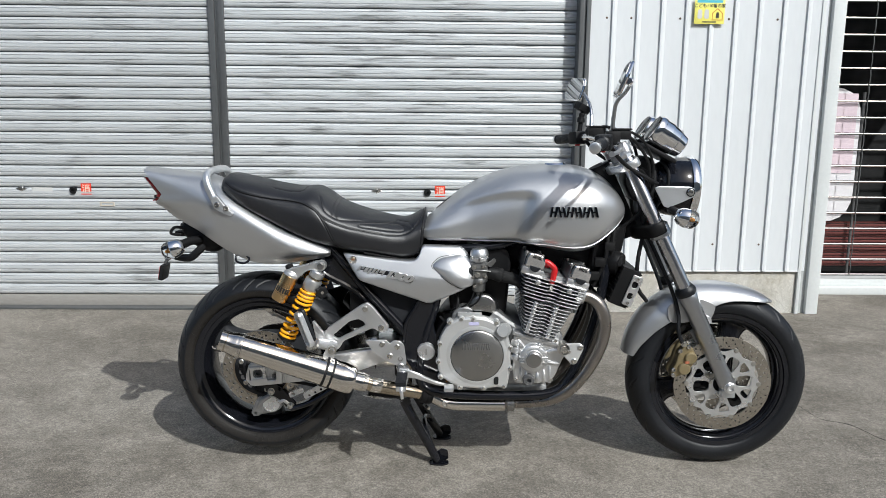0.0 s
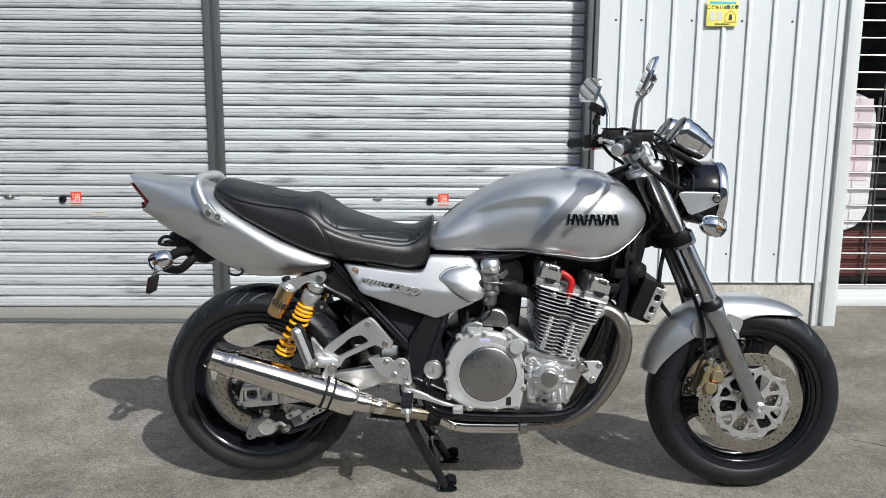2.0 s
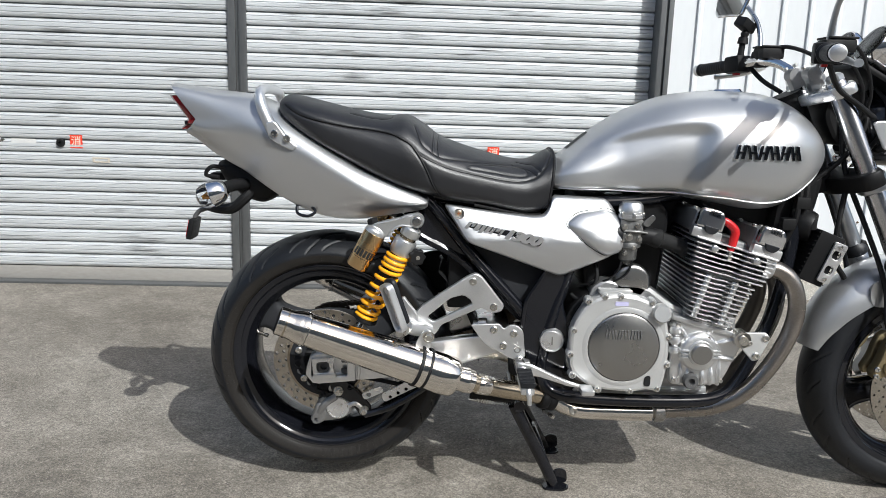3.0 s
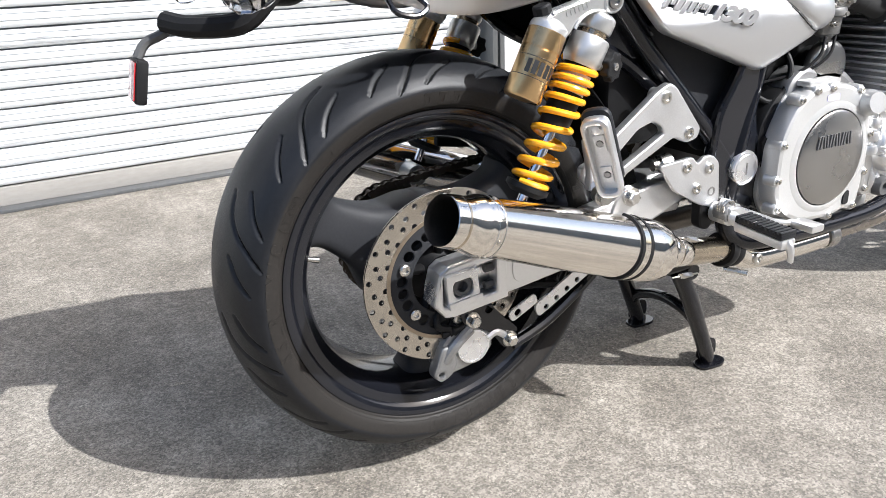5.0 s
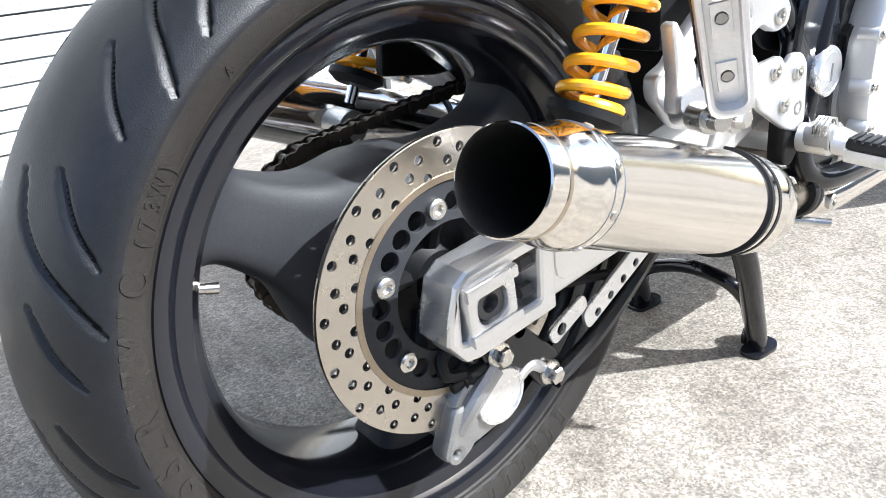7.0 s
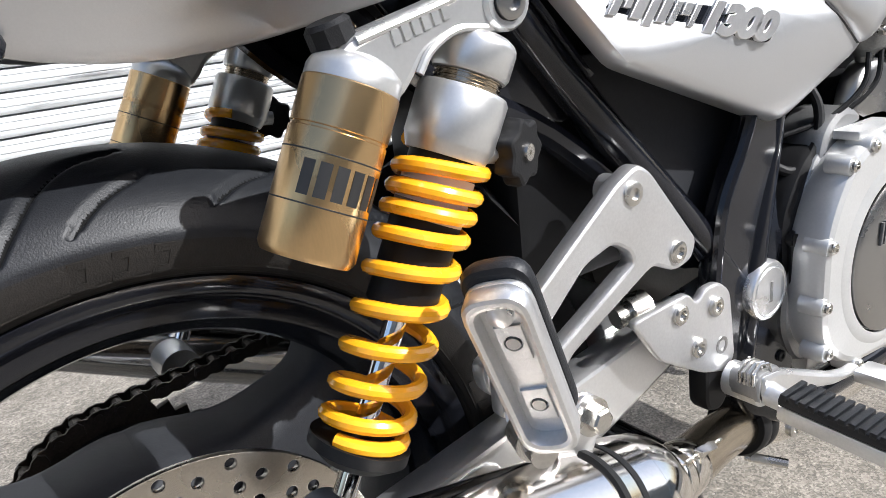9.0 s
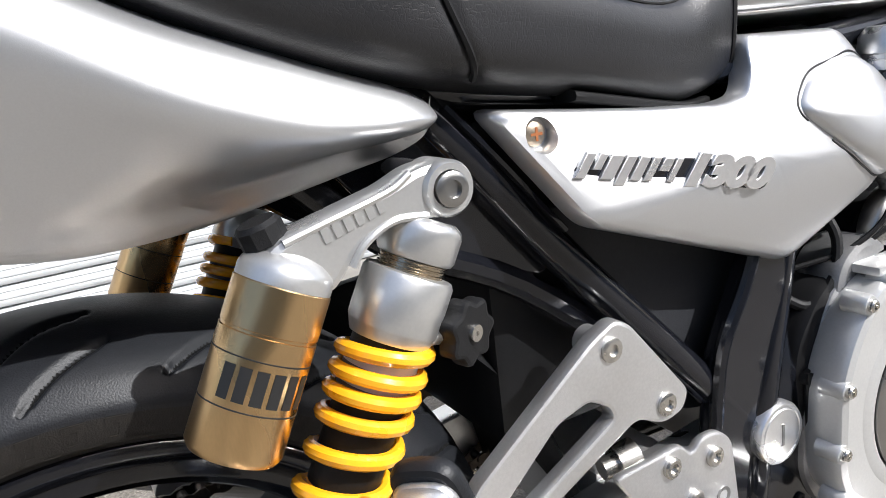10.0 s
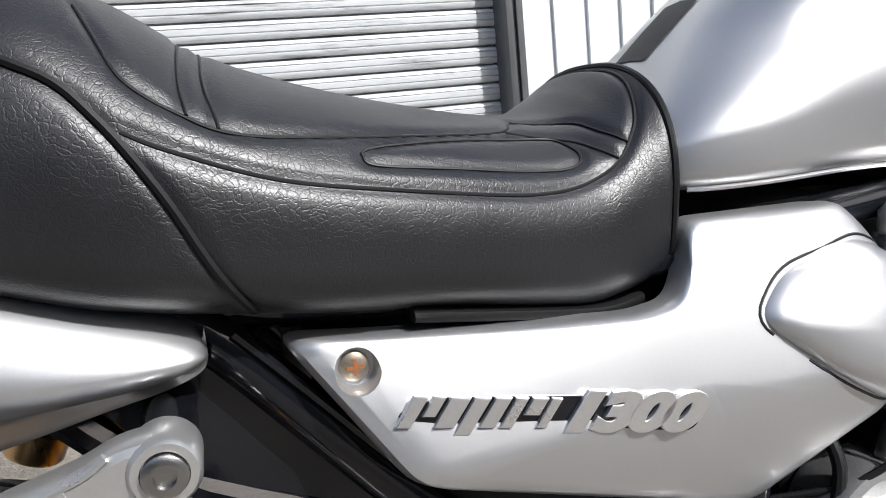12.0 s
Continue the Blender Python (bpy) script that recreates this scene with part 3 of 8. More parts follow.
def body(stations, count=64, steps=8):
    """Rings across x from (x, top, bottom, widest height, half width, upper power, lower power, lean)."""
    rings = []
    for x, zt, zb, zw, w, nu, nl, lean in (r.tolist() for r in spline(stations, steps)):
        ring = []
        for k in range(count):
            a = 2 * math.pi * k / count
            c, s = math.cos(a), math.sin(a)
            n = nu if s >= 0 else nl
            y = w * math.copysign(abs(c) ** (2 / n), c)
            z = zw + (zt - zw if s >= 0 else zw - zb) * math.copysign(abs(s) ** (2 / n), s)
            ring.append(Vector((x + lean * (z - zw), y, z)))
        rings.append(ring)
    return rings


def smooth(a, b, v):
    u = min(1, max(0, (v - a) / (b - a)))
    return u * u * (3 - 2 * u)


# chrome coloured dark to imitate the ground reflected in the badge
BADGE = surface("chrome_badge_dark_reflection", (0.10, 0.10, 0.105), 0.12, 1.0, 0.1)


def tank():
    st = [
        (0.505, 0.806, 0.772, 0.79, 0.080, 1.9, 4.0, 0.2),
        (0.520, 0.826, 0.768, 0.795, 0.100, 1.8, 5.0, 0.2),
        (0.545, 0.856, 0.766, 0.80, 0.114, 1.75, 6.0, 0.2),
        (0.59, 0.893, 0.765, 0.805, 0.125, 1.75, 6.0, 0.1),
        (0.65, 0.930, 0.763, 0.815, 0.138, 1.85, 5.5, 0),
        (0.72, 0.966, 0.760, 0.82, 0.150, 2.05, 5.0, 0),
        (0.80, 0.992, 0.756, 0.83, 0.161, 2.3, 4.0, 0),
        (0.90, 1.003, 0.742, 0.845, 0.171, 2.3, 3.6, 0),
        (0.98, 1.001, 0.730, 0.85, 0.174, 2.35, 3.6, 0),
        (1.04, 0.988, 0.738, 0.855, 0.166, 2.35, 3.4, 0),
        (1.09, 0.960, 0.774, 0.858, 0.145, 2.4, 3.2, 0),
        (1.125, 0.925, 0.808, 0.860, 0.116, 2.5, 3.0, 0),
        (1.148, 0.892, 0.836, 0.860, 0.078, 2.5, 2.6, 0),
        (1.158, 0.872, 0.850, 0.860, 0.030, 2.4, 2.4, 0),
    ]
    rings = body(st, 96, 10)
    for ring in rings:
        for v in ring:
            # knee hollow: a soft-edged scoop under an arched brow
            top = 0.885 + 0.045 * math.sin(min(1, max(0, (v.x - 0.62) / 0.26)) * 1.9)
            front = 0.872 - max(0, 0.90 - v.z) * 0.28
            d = smooth(-0.004, 0.030, top - v.z) * smooth(-0.004, 0.040, front - v.x) * smooth(0.56, 0.68, v.x)
            v.y -= math.copysign(min(abs(v.y), 0.019 * d), v.y)
    t = part("fuel_tank", loft(rings), SILVER, bike, "silver-painted fuel tank with knee hollows")
    lip = [ring[84].lerp(ring[86], 0.5) for ring in rings if 0.53 < ring[0].x < 1.157]
    lip = lip + [Vector((p.x, -p.y, p.z)) for p in reversed(lip)]
    part("seam_lip", tube([(p.x, p.y * 1.004, p.z - 0.001) for p in lip[::3]], 0.0021, 8, 2), SILVER, t, "welded seam lip")
    tree = tree_of(t)
    # maker's badge as plain slanted chrome blocks
    for k in range(6):
        x = 0.905 + k * 0.0245
        p = cover([(x + 0.011, -0.3, 0.868)], tree)[0]
        q = cover([(x + 0.011, -0.3, 0.852)], tree)[0]
        up = (p - q).normalized()
        m = Matrix.Translation(p + Vector((0, -0.002, 0))) @ Matrix(((1, 0, 0, 0), (0, up.y, -1, 0), (0, up.z, 0, 0), (0, 0, 0, 1)))
        lean = 0.0035 if k % 2 else -0.0025
        for a, b in ((-0.0108, -0.0048), (0.0022, 0.0088)):
            bar = [(a - lean, 0.0155), (b - lean, 0.0155), (b + lean, -0.0155), (a + lean, -0.0155)]
            part("badge_edge", plate([(x * 1.16 - 0.0002, y * 1.08) for x, y in bar], 0.004, m @ Matrix.Translation((0, 0, -0.0008)), bevel=0.0008), CHROME, t)
            part("badge_block", plate(bar, 0.0065, m, bevel=0.001), BADGE, t, "raised chrome badge block with a dark reflection in its colour")
        part("badge_link", plate([(-0.006, 0.002), (0.004, 0.002), (0.004, -0.003), (-0.006, -0.003)], 0.005, m, bevel=0.0008), BADGE, t)
    cap = rod((0.93, 0, 0.984), (0.929, 0, 1.0065), [(0, 0.042), (0.7, 0.042), (1, 0.036), (1, 0)], seg=32)
    part("filler_cap", cap, CHROME, t, "chrome filler cap")
    label = cover([(x, y, 1.5) for x in (0.556, 0.580, 0.604) for y in (-0.020, 0.0, 0.020)], tree, (0, 0, -1), 0.001)
    if len(label) == 9:
        me = raw(label, [(0, 1, 4, 3), (1, 2, 5, 4), (3, 4, 7, 6), (4, 5, 8, 7)])
        part("warning_label", me, BLACK_INK, t, "black caution label")
    return t


tank()


def near_line(v, line):
    """Distance from a point to a polyline (numpy arrays)."""
    best = np.full(len(v), 9.0)
    for a, b in zip(line[:-1], line[1:]):
        ab = b - a
        u = np.clip(((v - a) @ ab) / max(ab @ ab, 1e-12), 0, 1)
        d = np.linalg.norm(v - (a + u[:, None] * ab), axis=1)
        best = np.minimum(best, d)
    return best


def seat():
    st = [
        (-0.122, 0.944, 0.918, 0.93, 0.05, 2.0, 2.0, -0.2),
        (-0.112, 0.957, 0.902, 0.925, 0.092, 2.1, 2.2, -0.2),
        (-0.085, 0.964, 0.880, 0.912, 0.118, 2.3, 2.8, -0.2),
        (-0.03, 0.952, 0.848, 0.89, 0.134, 2.4, 3.5, -0.1),
        (0.05, 0.933, 0.808, 0.86, 0.142, 2.5, 4, 0),
        (0.12, 0.923, 0.774, 0.83, 0.151, 2.6, 4, 0),
        (0.17, 0.925, 0.754, 0.815, 0.157, 2.6, 4, 0),
        (0.205, 0.910, 0.746, 0.80, 0.158, 2.5, 4, 0),
        (0.25, 0.880, 0.738, 0.785, 0.156, 2.4, 4, 0),
        (0.30, 0.860, 0.729, 0.775, 0.151, 2.3, 4, 0),
        (0.36, 0.842, 0.720, 0.765, 0.142, 2.2, 4, 0.05),
        (0.42, 0.829, 0.709, 0.755, 0.131, 2.1, 4.6, 0.06),
        (0.455, 0.828, 0.704, 0.752, 0.125, 2.1, 5.0, 0.08),
        (0.480, 0.840, 0.707, 0.755, 0.121, 2.2, 5.4, 0.10),
        (0.496, 0.850, 0.710, 0.758, 0.118, 2.3, 5.4, 0.10),
        (0.507, 0.854, 0.715, 0.76, 0.116, 2.5, 5.0, 0.10),
        (0.513, 0.853, 0.722, 0.765, 0.112, 2.6, 4.6, 0.10),
        (0.518, 0.848, 0.735, 0.775, 0.098, 2.6, 3.6, 0.10),
        (0.520, 0.838, 0.755, 0.785, 0.060, 2.4, 2.8, 0.10),
    ]
    rings = body(st, 168, 14)
    me = loft(rings)
    s = part("seat", me, LEATHER, bike, "black grained vinyl two-level seat with piped seams")
    tree = tree_of(s)

    def side_line(pts, mirror):
        sgn = 1 if mirror else -1
        return cover([(x, sgn, z) for x, z in spline(pts, 6)], tree, (0, -sgn, 0))

    def top_line(pts, mirror):
        sgn = 1 if mirror else -1
        return cover([(x, sgn * y, 1.5) for x, y in spline(pts, 6)], tree, (0, 0, -1))

    lines = []
    for mir in (False, True):
        # border between the side bolster and the top, passenger step, rider pad
        lines.append(("piping", 0.0022, side_line([(-0.10, 0.94), (-0.06, 0.918), (-0.01, 0.905), (0.05, 0.895), (0.10, 0.890), (0.145, 0.882), (0.174, 0.869), (0.188, 0.860), (0.199, 0.847), (0.210, 0.831), (0.224, 0.806), (0.239, 0.773), (0.254, 0.747)], mir)))
        on = lambda pts: [tree.find_nearest(Vector((p[0], float(p[1]) * (-1 if mir else 1), p[2])))[0] for p in spline(pts, 6)]
        lines.append(("seam", 0.0010, on([(0.209, -0.151, 0.838), (0.228, -0.151, 0.828), (0.275, -0.147, 0.809), (0.330, -0.139, 0.797), (0.396, -0.127, 0.785), (0.435, -0.118, 0.782), (0.461, -0.111, 0.786), (0.479, -0.107, 0.795), (0.492, -0.100, 0.809), (0.500, -0.092, 0.821), (0.509, -0.071, 0.839), (0.513, -0.045, 0.849), (0.514, 0, 0.852)])))
        lines.append(("seam", 0.0008, on([(0.317, -0.129, 0.816), (0.323, -0.133, 0.810), (0.366, -0.124, 0.803), (0.421, -0.112, 0.795), (0.446, -0.106, 0.793), (0.456, -0.101, 0.798), (0.455, -0.091, 0.805), (0.441, -0.081, 0.812), (0.396, -0.093, 0.815), (0.345, -0.115, 0.818), (0.323, -0.125, 0.818), (0.317, -0.129, 0.816)])))
        lines.append(("seam", 0.0008, on([(0.194, -0.100, 0.899), (0.201, -0.118, 0.886), (0.210, -0.136, 0.866), (0.220, -0.140, 0.854), (0.235, -0.140, 0.843), (0.251, -0.139, 0.834), (0.274, -0.134, 0.829), (0.308, -0.123, 0.826), (0.348, -0.108, 0.823), (0.414, -0.076, 0.818), (0.432, -0.052, 0.822)])))
        lines.append(("seam", 0.0008, on([(0.433, -0.050, 0.823), (0.466, -0.065, 0.819), (0.477, -0.088, 0.813), (0.488, -0.102, 0.805)])))
        lines.append(("seam", 0.0008, on([(0.420, -0.074, 0.817), (0.455, -0.084, 0.810), (0.470, -0.099, 0.802), (0.479, -0.107, 0.795)])))
        lines.append(("seam", 0.0008, on([(0.237, -0.139, 0.843), (0.236, -0.123, 0.860), (0.236, -0.08, 0.876), (0.236, 0, 0.888)])))
        lines.append(("seam", 0.0008, on([(0.250, -0.138, 0.835), (0.247, -0.118, 0.856), (0.247, -0.08, 0.870), (0.247, 0, 0.882)])))
        lines.append(("seam", 0.0009, top_line([(0.045, 0.085), (0.09, 0.09), (0.135, 0.08), (0.14, 0.03), (0.14, 0.0)], mir)))
        lines.append(("seam", 0.0009, top_line([(0.045, 0.085), (0.04, 0.04), (0.04, 0.0)], mir)))
    co = np.empty(len(me.vertices) * 3)
    me.vertices.foreach_get("co", co)
    co = co.reshape(-1, 3)
    no = np.empty(len(me.vertices) * 3)
    me.vertices.foreach_get("normal", no)
    no = no.reshape(-1, 3)
    off = np.zeros(len(co))
    for name, r, pts in lines:
        if len(pts) > 1:
            d = near_line(co, np.array([tuple(p) for p in pts]))
            off = np.minimum(off, -0.0022 * np.exp(-(d / 0.0034) ** 2))
    co += no * off[:, None]
    me.vertices.foreach_set("co", co.ravel())
    me.update()
    for name, r, pts in lines:
        if len(pts) > 1:
            drop = 0.0004 if name == "piping" else 0.0014
            moved = [p - (tree.find_nearest(p)[1] * drop) for p in pts]
            part(name, tube([tuple(p) for p in moved], r, 6, 1), SATIN if name == "piping" else BLACK_INK, s)
    # thin base pan under the cover
    edge = min(rings, key=lambda ring: abs(ring[0].x - 0.510))
    part("front_piping", tube([tuple(p) for p in edge[::3]], 0.0026, 8, 2, True), SATIN, s, "black welt round the seat front")
    part("seat_pan", loft(body([(0.335, 0.735, 0.722, 0.728, 0.134, 4, 4, 0), (0.42, 0.718, 0.705, 0.712, 0.122, 4, 4, 0), (0.462, 0.711, 0.699, 0.706, 0.116, 4, 4, 0), (0.492, 0.712, 0.700, 0.706, 0.106, 4, 4, 0)], 40, 5)), PLASTIC, s, "black plastic seat pan edge")
    return s


seat()


def half_rings(stations, steps=8, per=6):
    """Rings from half outlines (y >= 0, first and last on the middle line), mirrored."""
    k = len(stations[0][1])
    flat = [(x, *[c for p in pts for c in p]) for x, pts in stations]
    rings = []
    for row in (r.tolist() for r in spline(flat, steps)):
        pts = [(row[1 + 2 * i], row[2 + 2 * i]) for i in range(k)]
        full = pts + [(-y, z) for y, z in reversed(pts[1:-1])]
        rings.append([Vector((row[0], y, z)) for y, z in spline(full, per, True)])
    return rings


def tail():
    def ring(x, zt, zs, zm, zb, w, inner, zin):
        """Roof height, shoulder, widest and lower edge heights; half width; inner reach and height of the hollow."""
        return (x, [(0, zt), (w * 0.5, zt - 0.004), (w * 0.86, zs), (w, zm), (w * 0.935, zm - 0.45 * (zm - zb)), (max(w * 0.82, inner + 0.008), zb + 0.015), (max(w * 0.73, inner + 0.003), zb), (inner, zin), (0, zin + 0.004)])

    st = [
        ring(-0.300, 0.981, 0.965, 0.900, 0.868, 0.086, 0.04, 0.866),
        ring(-0.285, 0.978, 0.960, 0.896, 0.856, 0.090, 0.045, 0.852),
        ring(-0.25, 0.970, 0.946, 0.892, 0.822, 0.100, 0.05, 0.84),
        ring(-0.18, 0.957, 0.923, 0.882, 0.774, 0.118, 0.06, 0.80),
        ring(-0.11, 0.925, 0.896, 0.856, 0.732, 0.133, 0.075, 0.79),
        ring(-0.04, 0.885, 0.859, 0.824, 0.702, 0.143, 0.088, 0.79),
        ring(0.02, 0.845, 0.825, 0.793, 0.690, 0.149, 0.098, 0.785),
        ring(0.08, 0.808, 0.794, 0.760, 0.690, 0.154, 0.100, 0.765),
        ring(0.14, 0.782, 0.772, 0.738, 0.698, 0.154, 0.104, 0.752),
        ring(0.18, 0.766, 0.758, 0.732, 0.704, 0.152, 0.108, 0.744),
        ring(0.204, 0.757, 0.750, 0.731, 0.708, 0.149, 0.110, 0.740),
        ring(0.219, 0.750, 0.744, 0.730, 0.713, 0.144, 0.114, 0.737),
        ring(0.227, 0.743, 0.739, 0.730, 0.719, 0.138, 0.118, 0.734),
        ring(0.2295, 0.734, 0.733, 0.729, 0.726, 0.131, 0.120, 0.731),
    ]
    lip_z, lip_x = (0.860, 0.874, 0.888, 0.900, 0.925, 0.954, 0.972, 0.981), (-0.334, -0.338, -0.318, -0.309, -0.330, -0.354, -0.368, -0.378)

    def sweep(p):
        """Draw the rear end out into an overhanging upper lip, a notch for the lamp and a lower lip."""
        if p.x < -0.20:
            k = (p.x + 0.20) / -0.10
            p.x = -0.20 + k * (float(np.interp(p.z, lip_z, lip_x)) + 0.20)
        return p

    rings = half_rings(st, 8, 6)
    mid = Vector((0, 0, 0.915))
    last = [p.copy() for p in rings[0]]

    def inset(f, dx, top=1.0, low=0.0):
        out = []
        for p in last:
            q = Vector((p.x, p.y * f, min(top, max(low, mid.z + (p.z - mid.z) * f))))
            q = sweep(q)
            q.x += dx
            out.append(q)
        return out

    rings = [[sweep(p) for p in ring] for ring in rings]
    t = part("tail_cowl", loft([inset(0.05, 0.03), inset(0.90, 0.025), inset(0.96, 0.001)] + rings), SILVER, bike, "silver tail cowl that tapers forward along the seat")
    lens = [inset(f, dx, 0.953, 0.876) for f, dx in ((0.02, -0.030), (0.5, -0.028), (0.75, -0.024), (0.86, -0.016), (0.90, -0.006), (0.90, 0.022))]
    part("tail_light", loft(lens), RED_LENS, t, "dark red tail light lens")
    band = [p for p in inset(0.885, -0.006) if 0.886 < p.z < 0.902]
    if band:
        part("lens_divider", box(-0.342, -0.300, -0.066, 0.066, 0.886, 0.896, 0.003), BLACK, t, "black bar across the tail light")
    rail = [(-0.116, -0.128, 0.866), (-0.133, -0.126, 0.900), (-0.147, -0.122, 0.930), (-0.154, -0.115, 0.952), (-0.157, -0.096, 0.967), (-0.158, -0.05, 0.973), (-0.158, 0, 0.974)]
    rail += [(x, -y, z) for x, y, z in reversed(rail[:-1])]
    g = part("grab_rail", tube(rail, [0.014, 0.0135, 0.013, 0.012, 0.012, 0.012, 0.012, 0.012, 0.012, 0.012, 0.013, 0.0135, 0.014], 14, 5), SILVER_DULL, bike, "silver cast grab rail behind the seat")
    for s in (-1, 1):
        foot = rounded([(-0.138, 0.898), (-0.116, 0.905), (-0.092, 0.872), (-0.066, 0.848), (-0.078, 0.838), (-0.128, 0.862)], 4)
        part("rail_foot", side_plate(foot, 0.016, s * 0.136, bevel=0.003), SILVER_DULL, g)
        for x, z in ((-0.116, 0.876), (-0.088, 0.866)):
            part("bolt", bolt((x, s * 0.1435, z), (0, s, 0), 0.0085, 0.007), ZINC, g)
    hook = tube([(-0.075, -0.10, 0.715), (-0.07, -0.12, 0.695), (-0.045, -0.125, 0.69), (-0.03, -0.12, 0.70), (-0.04, -0.11, 0.712)], 0.0035, 8)
    part("luggage_hook", hook, BLACK, t, "black wire luggage hook")
    under = [(-0.15, 0.785, 0.762, 0.775, 0.055, 3, 3, 0), (-0.06, 0.79, 0.735, 0.765, 0.085, 3, 3, 0), (0.05, 0.775, 0.700, 0.74, 0.085, 3, 3, 0), (0.2, 0.74, 0.69, 0.72, 0.085, 3, 3, 0)]
    part("inner_fender", loft(body(under, 24, 6)), PLASTIC, bike, "black plastic inner rear fender")
    return t


tail()


def side_cover(s):
    """s -1: right side, 1: left side."""
    out = [(0.262, 0.729), (0.30, 0.724), (0.40, 0.712), (0.468, 0.706), (0.495, 0.709), (0.508, 0.728), (0.515, 0.754), (0.640, 0.750), (0.657, 0.730), (0.677, 0.692), (0.672, 0.634), (0.648, 0.617), (0.540, 0.566), (0.318, 0.645)]
    xs = [p[0] for p in out]

    def depth(x, z):
        return 0.160 - 0.42 * max(0, z - 0.652) ** 1.05 - 0.7 * max(0, 0.645 - z) ** 1.4 - 0.01 * smooth(0.60, 0.70, x)

    outline = []
    for i, p in enumerate(rounded(out, 4, 0.014)):
        outline.append(p)
    cx, cz = 0.50, 0.665
    rings, back = [], []
    for k, f in enumerate((1.0, 0.992, 0.97, 0.93, 0.86, 0.74, 0.6, 0.45, 0.3, 0.15, 0.02)):
        ring = []
        edge = (0.020, 0.008, 0.0025, 0.0005, 0, 0, 0, 0, 0, 0, 0)[k]
        for x, z in outline:
            px, pz = cx + (x - cx) * f, cz + (z - cz) * f
            ring.append(Vector((px, s * (depth(px, pz) - edge), pz)))
        rings.append(ring if s < 0 else list(reversed(ring)))
    c = part("side_cover", loft(rings), SILVER, bike, "silver side cover with a recessed screw", sharp=50)
    tree = tree_of(c)
    bulge = rounded([(0.543, 0.692), (0.570, 0.716), (0.636, 0.728), (0.664, 0.714), (0.682, 0.690), (0.675, 0.632), (0.640, 0.620), (0.592, 0.650)], 5)
    rings = []
    bx, bz = 0.630, 0.675
    for f, up in ((1.03, -0.008), (1.0, -0.001), (0.97, 0.003), (0.9, 0.007), (0.75, 0.011), (0.5, 0.014), (0.25, 0.0155), (0.02, 0.016)):
        ring = [Vector((bx + (x - bx) * f, s * (depth(bx + (x - bx) * f, bz + (z - bz) * f) + up), bz + (z - bz) * f)) for x, z in bulge]
        rings.append(ring if s < 0 else list(reversed(ring)))
    part("intake_bulge", loft(rings), SILVER, c, "raised teardrop intake panel")
    edge = cover([(x, s, z) for x, z in rounded([(0.540, 0.692), (0.568, 0.719), (0.639, 0.731), (0.668, 0.714), (0.648, 0.615), (0.592, 0.647)], 5)], tree, (0, -s, 0), 0.0002)
    if len(edge) > 5:
        part("panel_gap", tube([tuple(p) for p in edge], 0.0011, 6, 1), BLACK_INK, c)
    at = cover([(0.300, s, 0.708)], tree, (0, -s, 0))[0]
    carve(c, rod(at + Vector((0, -s * 0.009, 0)), at + Vector((0, s * 0.01, 0)), [(0, 0.0105), (0.46, 0.0118), (0.52, 0.0125), (1, 0.0125)], seg=32))
    at = at + Vector((0, -s * 0.0075, 0))
    part("screw", rod(at + Vector((0, -s * 0.003, 0)), at + Vector((0, s * 0.0022, 0)), [(0, 0.0085), (0.7, 0.008), (1, 0.005), (1, 0)], seg=18), surface("rusty_screw_head", (0.5, 0.42, 0.33), 0.35, 0.9, 0.3, 90, 500), c, "zinc screw with a rusty cross slot")
    if s < 0:
        part("cross_slot", joined(box(at.x - 0.0045, at.x + 0.0045, at.y - 0.0026, at.y - 0.002, at.z - 0.0009, at.z + 0.0009, 0), box(at.x - 0.0009, at.x + 0.0009, at.y - 0.00262, at.y - 0.00202, at.z - 0.0045, at.z + 0.0045, 0)), surface("rust", (0.3, 0.1, 0.03), 0.9), c)
        # slanted model emblem: three chrome blocks, then the number
        p0, p1 = cover([(0.316, s, 0.686), (0.493, s, 0.650)], tree, (0, 1, 0))
        along = (p1 - p0).normalized()
        upv = Vector((0, 0, 1))
        nrm = along.cross(upv).normalized()
        if nrm.y > 0:
            nrm = -nrm
        upv = nrm.cross(along).normalized()
        base = Matrix((along, upv, nrm)).transposed().to_4x4()
        length = (p1 - p0).length
        mid = (p0 + p1) / 2
        back_m = Matrix.Translation(mid + nrm * 0.0012) @ base
        h = 0.0075
        part("emblem_base", plate(rounded([(-length / 2 - 0.004, -0.004), (-length / 2 + 0.02, h), (length / 2 - 0.006, h + 0.003), (length / 2, h), (length / 2 - 0.006, -h - 0.004), (-0.02, -h), (-length / 2 + 0.03, -h)]), 0.003, back_m, bevel=0.0008), BLACK, c, "black emblem base")
        u0 = -length / 2
        for a, wide, lo, hi in ((0.003, 0.008, -0.008, 0.009), (0.0135, 0.007, -0.002, 0.009), (0.023, 0.011, -0.008, 0.0085), (0.036, 0.009, -0.012, 0.0085), (0.0475, 0.009, -0.008, 0.0085), (0.059, 0.007, -0.008, 0.0085), (0.0685, 0.009, -0.001, 0.0085), (0.0795, 0.006, -0.008, 0.0085)):
            bar = [(u0 + a + 0.5 * lo, lo), (u0 + a + wide + 0.5 * lo, lo), (u0 + a + wide + 0.5 * hi, hi), (u0 + a + 0.5 * hi, hi)]
            part("emblem_block", plate(bar, 0.004, Matrix.Translation(mid + nrm * 0.0035) @ base, bevel=0.0007), ALU, c, "slanted bright emblem bar")
